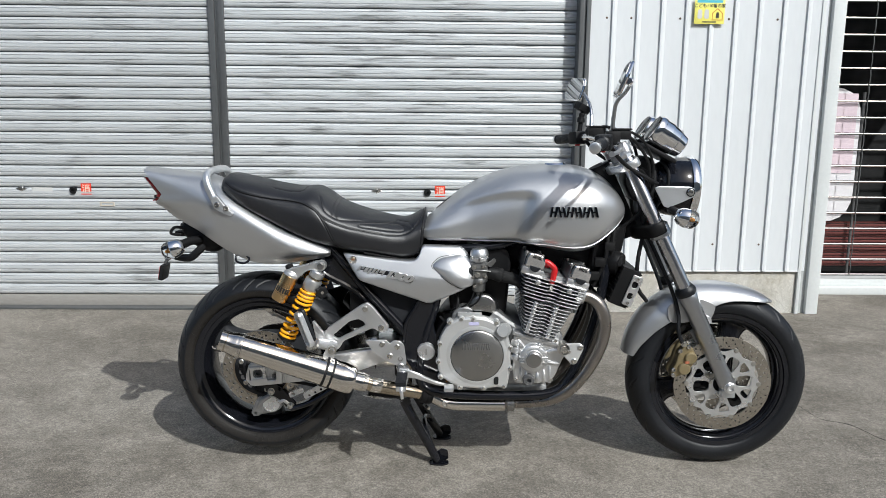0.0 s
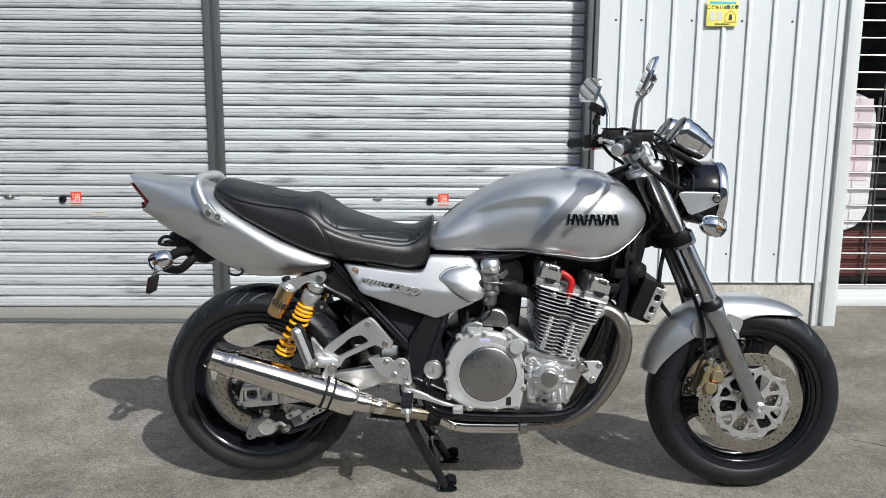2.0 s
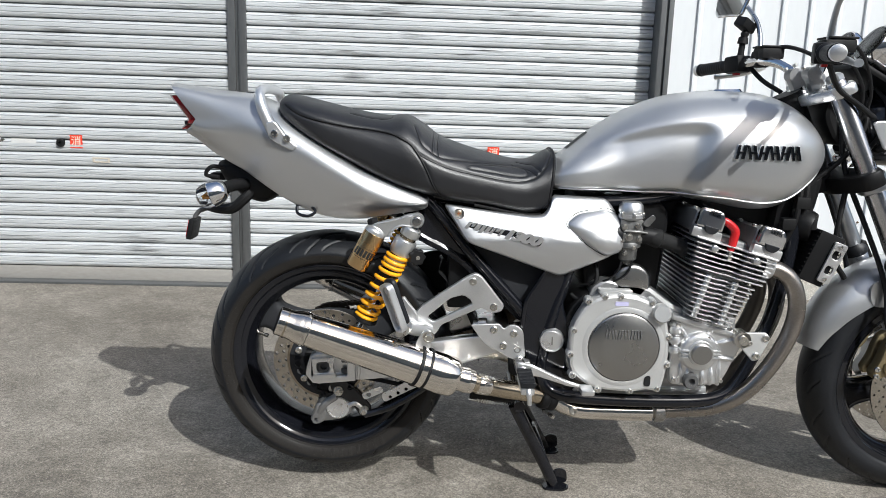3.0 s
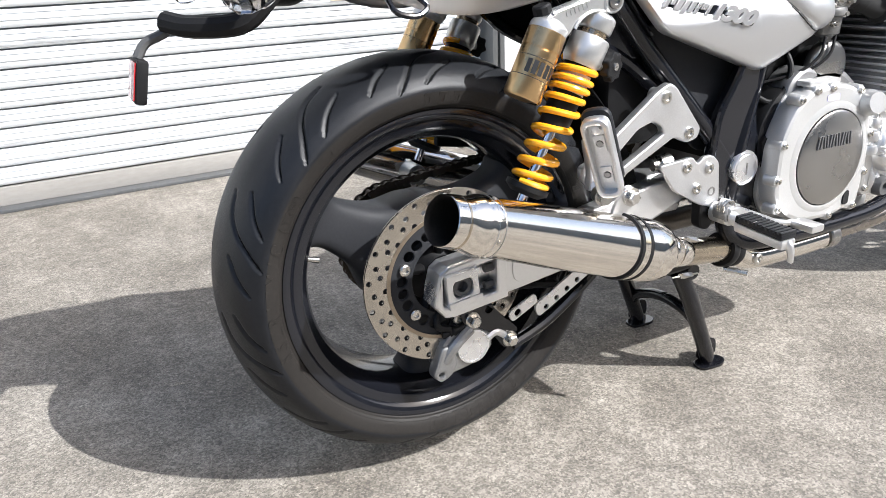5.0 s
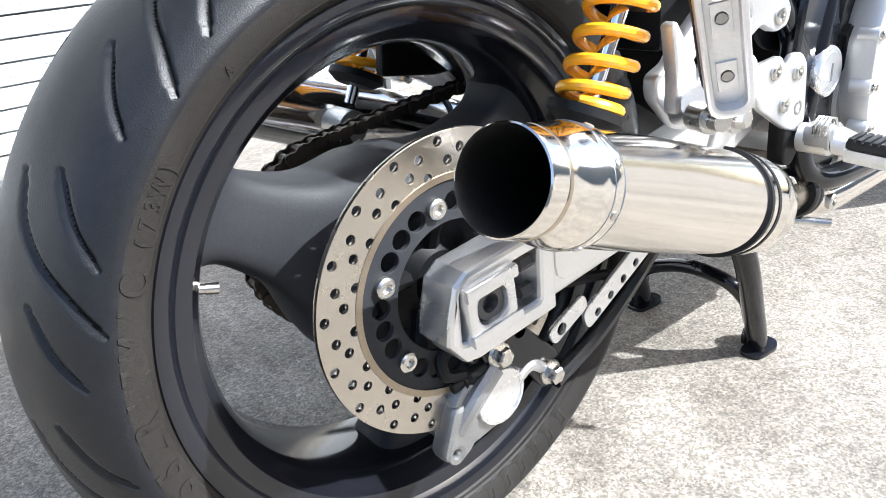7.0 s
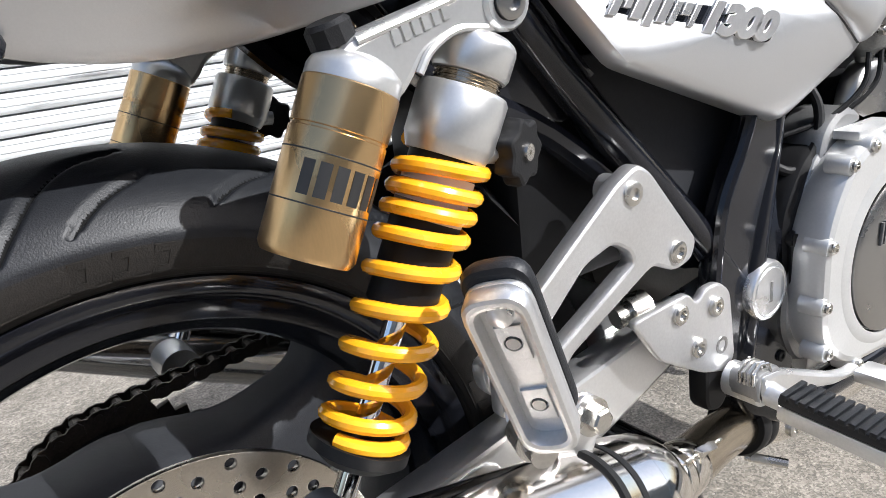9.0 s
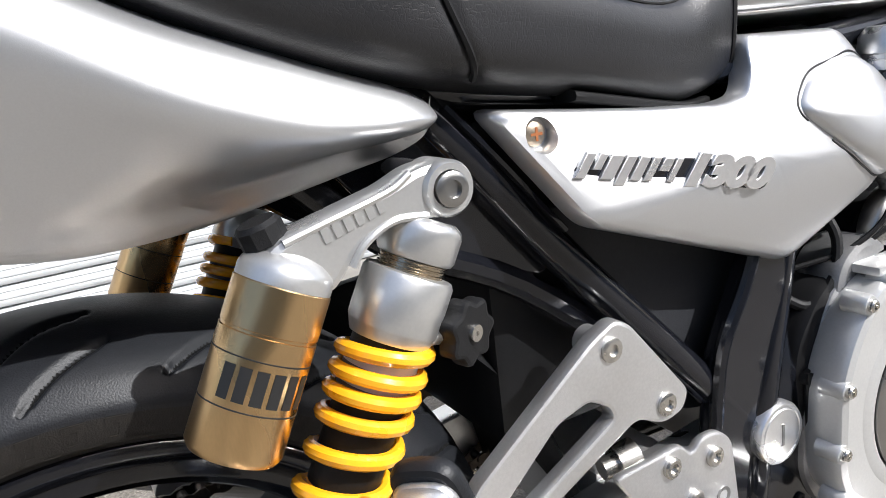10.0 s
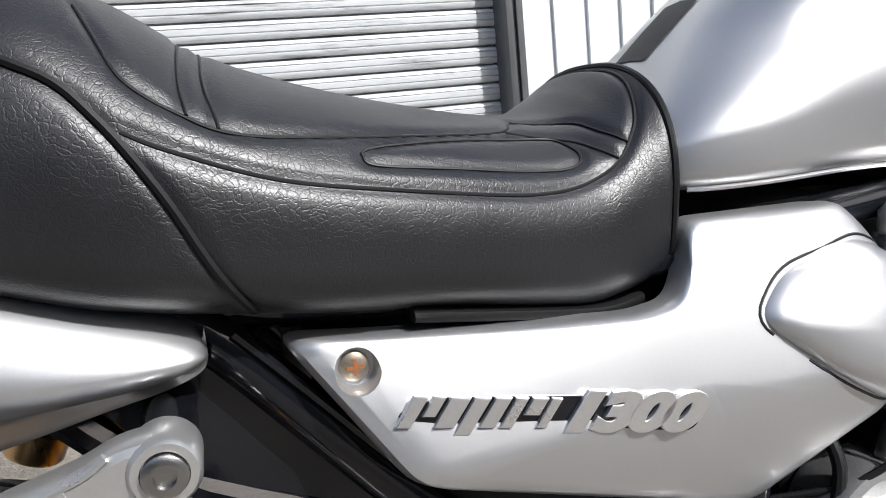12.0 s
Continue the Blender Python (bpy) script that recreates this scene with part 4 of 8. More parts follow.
        for k, ch in enumerate("1300"):
            spot = mid + along * (0.0385 + (k - 1.5) * 0.0205) + nrm * 0.0038
            part("emblem_digit", words(ch, 0.029, 0.0012, Matrix.Translation(spot) @ base, 0.35, 1.52, 0.0016), ALU, c, "bright silver digit")
    return c


side_cover(-1)
side_cover(1)


# ---- wheels ----
def tyre_mesh(prof, centre, seg, per, grooves, depth):
    """A tyre turned about y: prof (y, r) from one bead to the other; grooves: (angle, side distance) lines cut into the tread."""
    line = spline(prof, per)
    ys, rs = np.array([p[0] for p in line]), np.array([p[1] for p in line])
    arc = np.concatenate([[0], np.cumsum(np.hypot(np.diff(ys), np.diff(rs)))])
    arc -= arc[len(arc) // 2]
    big = rs.max()
    ang = np.arange(seg) * 2 * np.pi / seg
    A, S = np.meshgrid(ang, arc, indexing="ij")
    cut = np.zeros(A.shape)
    for a0, pts, width in grooves:
        line2 = [np.array(p, float) for p in spline(pts, 4)]
        u = ((A - a0 + np.pi) % (2 * np.pi) - np.pi) * big
        best = np.full(A.shape, 9.0)
        for i, (p, q) in enumerate(zip(line2[:-1], line2[1:])):
            d = q - p
            k = np.clip(((u - p[0]) * d[0] + (S - p[1]) * d[1]) / max(d @ d, 1e-12), 0, 1)
            w = 1.0 if 0 < i < len(line2) - 2 else 1.6
            best = np.minimum(best, np.hypot(u - p[0] - k * d[0], S - p[1] - k * d[1]) * w)
        cut = np.maximum(cut, np.clip((width - best) / (0.85 * width), 0, 1))
    R = rs[None, :] - depth * cut
    cx, cy, cz = centre
    V = np.stack([cx + R * np.cos(A), cy + np.broadcast_to(ys, A.shape), cz + R * np.sin(A)], axis=-1).reshape(-1, 3)
    n, m = seg, len(ys)
    i, j = np.meshgrid(np.arange(n), np.arange(m - 1), indexing="ij")
    k = (i + 1) % n
    Q = np.stack([i * m + j, i * m + j + 1, k * m + j + 1, k * m + j], axis=-1).reshape(-1, 4)
    me = bpy.data.meshes.new("tyre")
    me.vertices.add(len(V))
    me.vertices.foreach_set("co", V.ravel())
    me.loops.add(Q.size)
    me.loops.foreach_set("vertex_index", Q.ravel().astype(np.int32))
    me.polygons.add(len(Q))
    me.polygons.foreach_set("loop_start", (np.arange(len(Q)) * 4).astype(np.int32))
    me.update(calc_edges=True)
    deep = (cut.ravel()[Q].min(axis=1) > 0.7)
    return me, deep


def spoke(centre, angle, widths, depths, radii, power=0.75):
    rings = []
    rad, tan = Vector((math.cos(angle), 0, math.sin(angle))), Vector((-math.sin(angle), 0, math.cos(angle)))
    for r, w, d in (q.tolist() for q in spline(list(zip(radii, widths, depths)), 5)):
        ring = []
        for k in range(28):
            a = 2 * math.pi * k / 28
            c, s = math.cos(a), math.sin(a)
            ring.append(Vector(centre) + rad * r + tan * (w * math.copysign(abs(c) ** power, c)) + Vector((0, d * math.copysign(abs(s) ** power, s), 0)))
        rings.append(ring)
    return loft(rings)


def about_y(centre):
    return Matrix.Translation(centre) @ Matrix(((1, 0, 0, 0), (0, 0, 1, 0), (0, -1, 0, 0), (0, 0, 0, 1)))  # local z runs along +y


def ring_plate(centre, y, r_out, r_in, thick, holes=(), bevel=0.0006, seg=96):
    m = Matrix.Translation((centre[0], y, centre[2])) @ SIDE
    return plate(circle(0, 0, r_out, seg), thick, m, [circle(0, 0, r_in, seg), *holes], bevel)


REAR = (-0.006, 0.0, 0.334)
FRONT = (1.494, 0.0, 0.299)


def hug(me, prof, centre, lift):
    """Lay a flat raised mark on the near sidewall."""
    rs, ys = [p[1] for p in prof], [p[0] for p in prof]
    order = sorted(range(len(rs)), key=lambda i: rs[i])
    rs, ys = [rs[i] for i in order], [ys[i] for i in order]
    mid = sum(v.co.y for v in me.vertices) / max(1, len(me.vertices))
    for v in me.vertices:
        r = math.hypot(v.co.x - centre[0], v.co.z - centre[2])
        v.co.y = -float(np.interp(r, rs, ys)) + (-lift if v.co.y <= mid else 0.001)
    return me


def two_tone(ob, centre, r0, deep):
    """Give the sidewalls their duller brown-black and the grooves a matte one with shade in its colour."""
    me = ob.data
    me.materials.append(WALL_RUBBER)
    me.materials.append(GROOVE)
    co = np.empty(len(me.vertices) * 3)
    me.vertices.foreach_get("co", co)
    co = co.reshape(-1, 3)
    r = np.hypot(co[:, 0] - centre[0], co[:, 2] - centre[2])
    first = np.empty(len(me.loops), np.int32)
    me.loops.foreach_get("vertex_index", first)
    kind = (r[first.reshape(-1, 4)[:, 0]] < r0).astype(np.int32)
    kind[deep] = 2
    me.polygons.foreach_set("material_index", kind)


def rear_wheel():
    hw = 0.066
    rim_prof = [(0.2320, -0.0775), (0.2340, -0.0745), (0.2325, -0.071), (0.212, -0.069), (0.203, -0.066), (0.199, -0.058), (0.192, -0.050), (0.187, -0.04), (0.185, 0), (0.187, 0.04), (0.192, 0.05), (0.199, 0.058), (0.203, 0.066), (0.212, 0.069), (0.2325, 0.071), (0.2340, 0.0745), (0.2320, 0.0775), (0.2265, 0.077), (0.219, 0.0735), (0.207, 0.06), (0.2, 0.04), (0.198, 0), (0.2, -0.04), (0.207, -0.06), (0.219, -0.0735), (0.2265, -0.077)]
    w = part("rear_wheel", lathe(rim_prof, 128, about_y(REAR), True), BLACK, bike, "gloss black three-spoke cast rear wheel")
    prof = [(0.066, 0.2265), (0.0745, 0.2320), (0.0780, 0.2350), (0.081, 0.2362), (0.0850, 0.241), (0.0880, 0.249), (0.0897, 0.2575), (0.0888, 0.2635), (0.0845, 0.2705), (0.0775, 0.2785), (0.066, 0.2868), (0.050, 0.2945), (0.026, 0.3012), (0.0, 0.3032)]
    full = [(-y, r) for y, r in prof] + [(y, r) for y, r in reversed(prof[:-1])]
    # arc-length of the shoulder from the crown is about 0.105
    grooves = []
    for k in range(11):
        a = 2.342 + 2 * math.pi * k / 11
        for side in (-1, 1):
            b = a + (0 if side < 0 else math.pi / 11)
            f = lambda pts: [(u, side * s) for u, s in pts]
            grooves.append((b, f([(0.000, 0.100), (-0.022, 0.078), (-0.040, 0.055), (-0.062, 0.034), (-0.092, 0.022)]), 0.0050))
            grooves.append((b + 0.12, f([(0.004, 0.086), (-0.018, 0.066), (-0.046, 0.046)]), 0.0046))
            grooves.append((b + 0.405, f([(0.004, 0.094), (-0.020, 0.074), (-0.050, 0.056)]), 0.0046))
    me, deep = tyre_mesh(full, REAR, 1700, 9, grooves, 0.0038)
    t = part("tyre", me, RUBBER, w, "worn black road tyre with curved slash grooves", sharp=100)
    two_tone(t, REAR, 0.2570, deep)
    # raised sidewall ring and characters
    part("sidewall_line", lathe([(0.2385, -0.0820), (0.2392, -0.0842), (0.2402, -0.0845), (0.2400, -0.0825)], 128, about_y(REAR), True), WALL_RUBBER, t)
    for text, a0, r0, size in (("55ZR17M/C", 196, 0.2470, 0.0270), ("(73W)", 154, 0.2470, 0.0165), ("A", 127, 0.2470, 0.009)):
        for i, ch in enumerate(text):
            a = radians(a0 - i * math.degrees(size * 0.72 / r0))
            m = Matrix.Translation((REAR[0] + r0 * math.cos(a), -0.0884, REAR[2] + r0 * math.sin(a))) @ SIDE @ pose(0, 0, 0, 0, 0, math.degrees(a) - 90) 
            part("sidewall_character", hug(words(ch, size, 0.0004, m, 0, 0.8), prof, REAR, 0.0009), WALL_RUBBER, t)
    for a0, count, size in ((93, 3, 0.017), (303, 9, 0.022), (20, 7, 0.014)):
        for i in range(count):
            a = radians(a0 - i * 5.0)
            r0 = 0.2485
            m = Matrix.Translation((REAR[0] + r0 * math.cos(a), -0.0880, REAR[2] + r0 * math.sin(a))) @ SIDE @ pose(0, 0, 0, 0, 0, math.degrees(a) - 90) 
            s = size / 2
            part("sidewall_bar", hug(plate([(-s * 0.8, -s), (s * 0.6, -s), (s * 0.8, s), (-s * 0.6, s)], 0.0012, m, holes=[[(-s * 0.3, -s * 0.5), (s * 0.2, -s * 0.5), (s * 0.35, s * 0.5), (-s * 0.15, s * 0.5)]], bevel=0.0002), prof, REAR, 0.0009), WALL_RUBBER, t)
    for a in (150, 270, 30):
        part("spoke", spoke(REAR, radians(a), (0.092, 0.080, 0.050, 0.038, 0.038, 0.060), (0.056, 0.052, 0.040, 0.033, 0.031, 0.036), (0.03, 0.06, 0.10, 0.14, 0.17, 0.195), 0.5), MATT, w)
    part("hub", lathe([(0, -0.084), (0.026, -0.084), (0.034, -0.074), (0.050, -0.062), (0.062, 0), (0.06, 0.06), (0.05, 0.07), (0, 0.07)], 48, about_y(REAR)), SATIN, w)
    for k in range(5):
        a = radians(k * 72 + 20)
        part("hub_rib", tube([(REAR[0] + r * math.cos(a), y, REAR[2] + r * math.sin(a)) for r, y in ((0.03, -0.074), (0.050, -0.082), (0.066, -0.092))], 0.008, 8, 3), SATIN, w)
    holes = []
    for k in range(18):
        for r, d in ((0.0970, 0.0), (0.1055, 0.42), (0.1140, 0.10), (0.1215, 0.62)):
            a = 2 * math.pi * (k + d) / 18
            holes.append(circle(r * math.cos(a), r * math.sin(a), 0.0039, 12))
    part("brake_disc", ring_plate(REAR, -0.0985, 0.1285, 0.0895, 0.005, holes), DISC, w, "drilled steel brake disc")
    ch = []
    for k in range(24):
        if k % 4:
            a = 2 * math.pi * k / 24 + radians(100)
            ch.append(circle(0.0715 * math.cos(a), 0.0715 * math.sin(a), 0.0082, 18))
    part("disc_inner_band", ring_plate(REAR, -0.1012, 0.0955, 0.0898, 0.0008, (), 0.0002), surface("heat_browned_disc", (0.36, 0.30, 0.23), 0.42, 1.0, 0.15, 30, 500), w, "browned unswept inner band")
    part("disc_carrier", ring_plate(REAR, -0.097, 0.0905, 0.056, 0.005, ch), MATT, w, "black disc carrier with round holes")
    for k in range(6):
        a = radians(100 + 60 * k)
        part("disc_bolt", bolt((REAR[0] + 0.0715 * math.cos(a), -0.0995, REAR[2] + 0.0715 * math.sin(a)), (0, -1, 0), 0.0085, 0.006), ZINC, w)
    teeth = []
    for k in range(38 * 2):
        a = 2 * math.pi * k / 76
        r = 0.094 if k % 2 else 0.087
        teeth.append((r * math.cos(a), r * math.sin(a)))
    part("sprocket", plate(teeth, 0.006, Matrix.Translation((REAR[0], 0.082, REAR[2])) @ SIDE, holes=[circle(0.062 * math.cos(radians(60 * k)), 0.062 * math.sin(radians(60 * k)), 0.013, 14) for k in range(6)], bevel=0.0006), CHAIN, w, "oily rear sprocket")
    part("sprocket_carrier", lathe([(0, 0.058), (0.07, 0.058), (0.078, 0.066), (0.078, 0.077), (0, 0.079)], 40, about_y(REAR)), SATIN, w)
    va = radians(168.6)
    p = (REAR[0] + 0.184 * math.cos(va), -0.012, REAR[2] + 0.184 * math.sin(va))
    q = (REAR[0] + 0.163 * math.cos(va), -0.018, REAR[2] + 0.163 * math.sin(va))
    part("valve", rod(p, q, [(0, 0.005), (0.55, 0.004), (0.55, 0.0048), (1, 0.0046), (1, 0)], seg=12), ZINC, w, "tyre valve with a pale cap")
    return w


rear_wheel()


def front_wheel():
    rim_prof = [(0.227, -0.052), (0.2285, -0.049), (0.227, -0.046), (0.209, -0.046), (0.203, -0.043), (0.197, -0.036), (0.19, -0.026), (0.187, 0), (0.19, 0.026), (0.197, 0.036), (0.203, 0.043), (0.209, 0.046), (0.221, 0.046), (0.2225, 0.049), (0.221, 0.052), (0.214, 0.05), (0.205, 0.036), (0.2, 0), (0.205, -0.036), (0.214, -0.05)]
    w = part("front_wheel", lathe(rim_prof, 128, about_y(FRONT), True), BLACK, bike, "gloss black three-spoke cast front wheel")
    prof = [(0.046, 0.2225), (0.0515, 0.2275), (0.0545, 0.2300), (0.0575, 0.236), (0.0602, 0.246), (0.0604, 0.254), (0.0575, 0.2640), (0.0515, 0.2740), (0.041, 0.2845), (0.027, 0.2920), (0.012, 0.2955), (0.0, 0.2962)]
    full = [(-y, r) for y, r in prof] + [(y, r) for y, r in reversed(prof[:-1])]
    grooves = []
    for k in range(11):
        a = 2 * math.pi * k / 11
        for side in (-1, 1):
            b = a + (0 if side < 0 else math.pi / 11)
            grooves.append((b, [(0.0, side * 0.066), (0.022, side * 0.048), (0.048, side * 0.028), (0.078, side * 0.016)], 0.0042))
            grooves.append((b + 0.28, [(0.0, side * 0.06), (0.022, side * 0.042), (0.04, side * 0.032)], 0.0038))
    me, deep = tyre_mesh(full, FRONT, 900, 7, grooves, 0.0036)
    part("tyre", me, RUBBER, w, "black front tyre with curved slash grooves", sharp=100)
    two_tone(w.children[0], FRONT, 0.0, deep)
    for a in (75, 195, 315):
        part("spoke", spoke(FRONT, radians(a), (0.05, 0.042, 0.036, 0.036, 0.042, 0.062), (0.04, 0.034, 0.026, 0.022, 0.022, 0.026), (0.03, 0.06, 0.10, 0.14, 0.17, 0.196)), BLACK, w)
    part("hub", lathe([(0, -0.07), (0.03, -0.07), (0.04, -0.06), (0.05, -0.04), (0.05, 0.04), (0.04, 0.06), (0.03, 0.07), (0, 0.07)], 40, about_y(FRONT)), SATIN, w)
    holes = []
    for k in range(30):
        for i, r in enumerate((0.127, 0.138, 0.149)):
            a = 2 * math.pi * (k + i * 0.36) / 30
            holes.append(circle(r * math.cos(a), r * math.sin(a), 0.0028, 8))
    for s in (-1, 1):
        part("brake_disc", ring_plate(FRONT, s * 0.078, 0.158, 0.119, 0.005, holes), DISC, w, "drilled steel brake disc")
        cuts = []
        for k in range(6):
            a = 2 * math.pi * k / 6 + 0.2
            tri = [(0.042, -0.36), (0.094, -0.32), (0.098, 0.12), (0.050, 0.30)]
            cuts.append(rounded([(r * math.cos(a + d), r * math.sin(a + d)) for r, d in tri], 3))
            tri2 = [(0.066, 0.36), (0.099, 0.24), (0.099, 0.66), (0.074, 0.60)]
            cuts.append(rounded([(r * math.cos(a + d), r * math.sin(a + d)) for r, d in tri2], 3))
        wavy = []
        for k in range(120):
            a = 2 * math.pi * k / 120
            wavy.append(((0.114 + 0.006 * math.cos(10 * a)) * math.cos(a), (0.114 + 0.006 * math.cos(10 * a)) * math.sin(a)))
        m = Matrix.Translation((FRONT[0], s * 0.0785, FRONT[2])) @ SIDE
        part("disc_carrier", plate(wavy, 0.006, m, [circle(0, 0, 0.03, 32), *cuts], 0.0008), ALU, w, "silver cut-out disc carrier")
        for k in range(10):
            a = 2 * math.pi * k / 10
            part("disc_button", bolt((FRONT[0] + 0.1175 * math.cos(a), s * 0.081, FRONT[2] + 0.1175 * math.sin(a)), (0, s, 0), 0.008, 0.003, False), ZINC, w)
        for k in range(5):
            a = 2 * math.pi * k / 5 + 0.5
            part("disc_bolt", bolt((FRONT[0] + 0.04 * math.cos(a), s * 0.081, FRONT[2] + 0.04 * math.sin(a)), (0, s, 0), 0.0055, 0.004), ZINC, w)
    return w


front_wheel()


def front_fender():
    top = [(1.176, 0.385), (1.190, 0.45), (1.222, 0.515), (1.272, 0.568), (1.34, 0.606), (1.42, 0.624), (1.50, 0.622), (1.58, 0.605), (1.63, 0.584), (1.662, 0.562)]
    wid = [0.055, 0.066, 0.072, 0.075, 0.077, 0.077, 0.074, 0.068, 0.056, 0.018]
    drop = [0.030, 0.052, 0.070, 0.080, 0.085, 0.080, 0.052, 0.034, 0.02, 0.004]
    rings = []
    rows = [q.tolist() for q in spline([(x, z, w, d) for (x, z), w, d in zip(top, wid, drop)], 6)]
    for i, (x, z, w, d) in enumerate(rows):
        a, b = rows[max(i - 1, 0)], rows[min(i + 1, len(rows) - 1)]
        t = Vector((b[0] - a[0], 0, b[1] - a[1])).normalized()
        nrm = Vector((-t.z, 0, t.x))
        arc = []
        for k in range(17):
            u = -1 + 2 * k / 16
            arc.append((w * math.sin(u * 1.45) / math.sin(1.45), -d * (1 - math.cos(u * 1.45)) / (1 - math.cos(1.45))))
        outer = [Vector((x, y, z)) + nrm * h for y, h in arc]
        inner = [Vector((x, y * 0.965, z)) + nrm * (h * 0.985 - 0.003) for y, h in reversed(arc)]
        rings.append(outer + inner)
    f = part("front_fender", loft(rings), SILVER, bike, "silver front fender")
    for s in (-1, 1):
        stay = rounded([(1.30, 0.56), (1.40, 0.585), (1.46, 0.56), (1.445, 0.515), (1.425, 0.503), (1.41, 0.513), (1.36, 0.50), (1.31, 0.50)], 4)
        part("fender_stay", side_plate(stay, 0.004, s * 0.0745, bevel=0.001), SILVER, f)
        part("stay_bolt", bolt((1.427, s * 0.077, 0.513), (0, s, 0), 0.008, 0.006), ZINC, f)
    return f


front_fender()


# ---- frame, suspension and exhaust ----
def frame_tubes():
    f = part("frame", tube([(0.225, 0, 0.735), (0.30, 0, 0.735), (0.45, 0, 0.735)], 0.012, 10), BLACK, bike, "gloss black tubular steel frame")
    for s in (-1, 1):
        y = s * 0.118
        part("frame_tube", tube([(0.205, s * 0.10, 0.752), (0.24, s * 0.106, 0.722), (0.33, s * 0.112, 0.615), (0.43, s * 0.118, 0.508), (0.505, y, 0.428)], 0.0145, 14), BLACK, f)
        part("frame_tube", tube([(0.20, s * 0.095, 0.748), (0.40, s * 0.10, 0.728), (0.58, s * 0.10, 0.735), (0.80, s * 0.09, 0.76), (1.0, s * 0.06, 0.85), (1.10, s * 0.035, 0.93)], 0.014, 12), BLACK, f)
        part("frame_tube", tube([(0.575, s * 0.105, 0.70), (0.56, s * 0.115, 0.58), (0.53, s * 0.122, 0.47), (0.515, s * 0.124, 0.40), (0.508, s * 0.124, 0.33), (0.53, s * 0.130, 0.288), (0.60, s * 0.140, 0.274), (0.80, s * 0.140, 0.270), (0.93, s * 0.135, 0.280), (0.985, s * 0.125, 0.325), (1.045, s * 0.11, 0.45), (1.085, s * 0.09, 0.60), (1.115, s * 0.05, 0.80), (1.125, s * 0.02, 0.90)], 0.0155, 14), BLACK, f)
        part("frame_tube", tube([(0.12, s * 0.088, 0.735), (0.20, s * 0.095, 0.655), (0.30, s * 0.10, 0.60), (0.42, s * 0.11, 0.50)], 0.011, 10), BLACK, f)
        gus = rounded([(0.150, 0.728), (0.225, 0.738), (0.335, 0.615), (0.318, 0.603), (0.22, 0.640)], 3)
        part("gusset", side_plate(gus, 0.006, s * 0.100, bevel=0.0015), BLACK, f, "black gusset plate")
        part("weld_bead", tube([(0.243, s * 0.119, 0.733), (0.275, s * 0.122, 0.697), (0.325, s * 0.124, 0.638)], 0.0028, 6), BLACK, f)
        box_side = rounded([(0.295, 0.662), (0.56, 0.612), (0.55, 0.50), (0.50, 0.44), (0.452, 0.446), (0.384, 0.52)], 3)
        part("battery_box_side", side_plate(box_side, 0.006, s * 0.098, bevel=0.0015), MATT, f, "flat matt black battery box side")
        low = rounded([(0.452, 0.432), (0.460, 0.500), (0.488, 0.553), (0.508, 0.590), (0.550, 0.595), (0.552, 0.504), (0.560, 0.467), (0.578, 0.454), (0.594, 0.353), (0.592, 0.285), (0.53, 0.275), (0.495, 0.335), (0.464, 0.379)], 4, 0.016)
        part("pivot_plate", side_plate(low, 0.016, s * 0.124, bevel=0.005), BLACK, f, "gloss black pressed pivot plate")
        part("plate_flange", tube([(0.458, s * 0.132, 0.44), (0.466, s * 0.133, 0.505), (0.493, s * 0.133, 0.553), (0.511, s * 0.132, 0.588)], 0.006, 8), BLACK, f)
        for x, z in ((0.512, 0.360), (0.566, 0.330)):
            part("plate_bolt", bolt((x, s * 0.132, z), (0, s, 0), 0.006, 0.003), SATIN, f)
        cap = rod((0.5295, s * 0.128, 0.413), (0.5295, s * 0.150, 0.413), [(0, 0.0295), (0.45, 0.0295), (0.60, 0.0275), (0.62, 0.0245), (0.58, 0.0235), (0.62, 0.0225), (0.66, 0.010), (0.66, 0)], seg=40)
        part("pivot_cap", cap, ALU, f, "round alloy swingarm pivot cap")
        part("cap_slot", box(0.5280, 0.5310, min(s * 0.140, s * 0.1432), max(s * 0.140, s * 0.1432), 0.403, 0.423, 0), ALU_DARK, f)
    part("rear_hoop", box(0.28, 0.55, -0.088, 0.088, 0.47, 0.72, 0.01), SATIN, f, "black battery box and inner fender")
    head = rod((1.075, 0, 1.0), (1.185, 0, 0.775), r=0.036, seg=24)
    part("steering_head", head, SATIN, f)
    part("top_tube", tube([(0.6, 0, 0.79), (0.9, 0, 0.86), (1.1, 0, 0.92)], 0.022, 12), SATIN, f)
    # rear mudguard between the wheel and the seat
    arc = [(0.30 * math.cos(a) * 1.14 + 0.02, 0.319 + 0.345 * math.sin(a)) for a in (radians(d) for d in range(4, 52, 6))]
    guard = []
    for x, z in arc:
        guard.append([Vector((x + dx, y, z + dz)) for y, dx, dz in ((-0.085, 0, -0.01), (-0.06, 0.006, 0.004), (0, 0.01, 0.01), (0.06, 0.006, 0.004), (0.085, 0, -0.01), (0.06, 0.002, 0.0), (0, 0.006, 0.006), (-0.06, 0.002, 0.0))])
    part("mudguard", loft(guard), PLASTIC, bike, "black plastic rear mudguard")
    return f


frame_tubes()


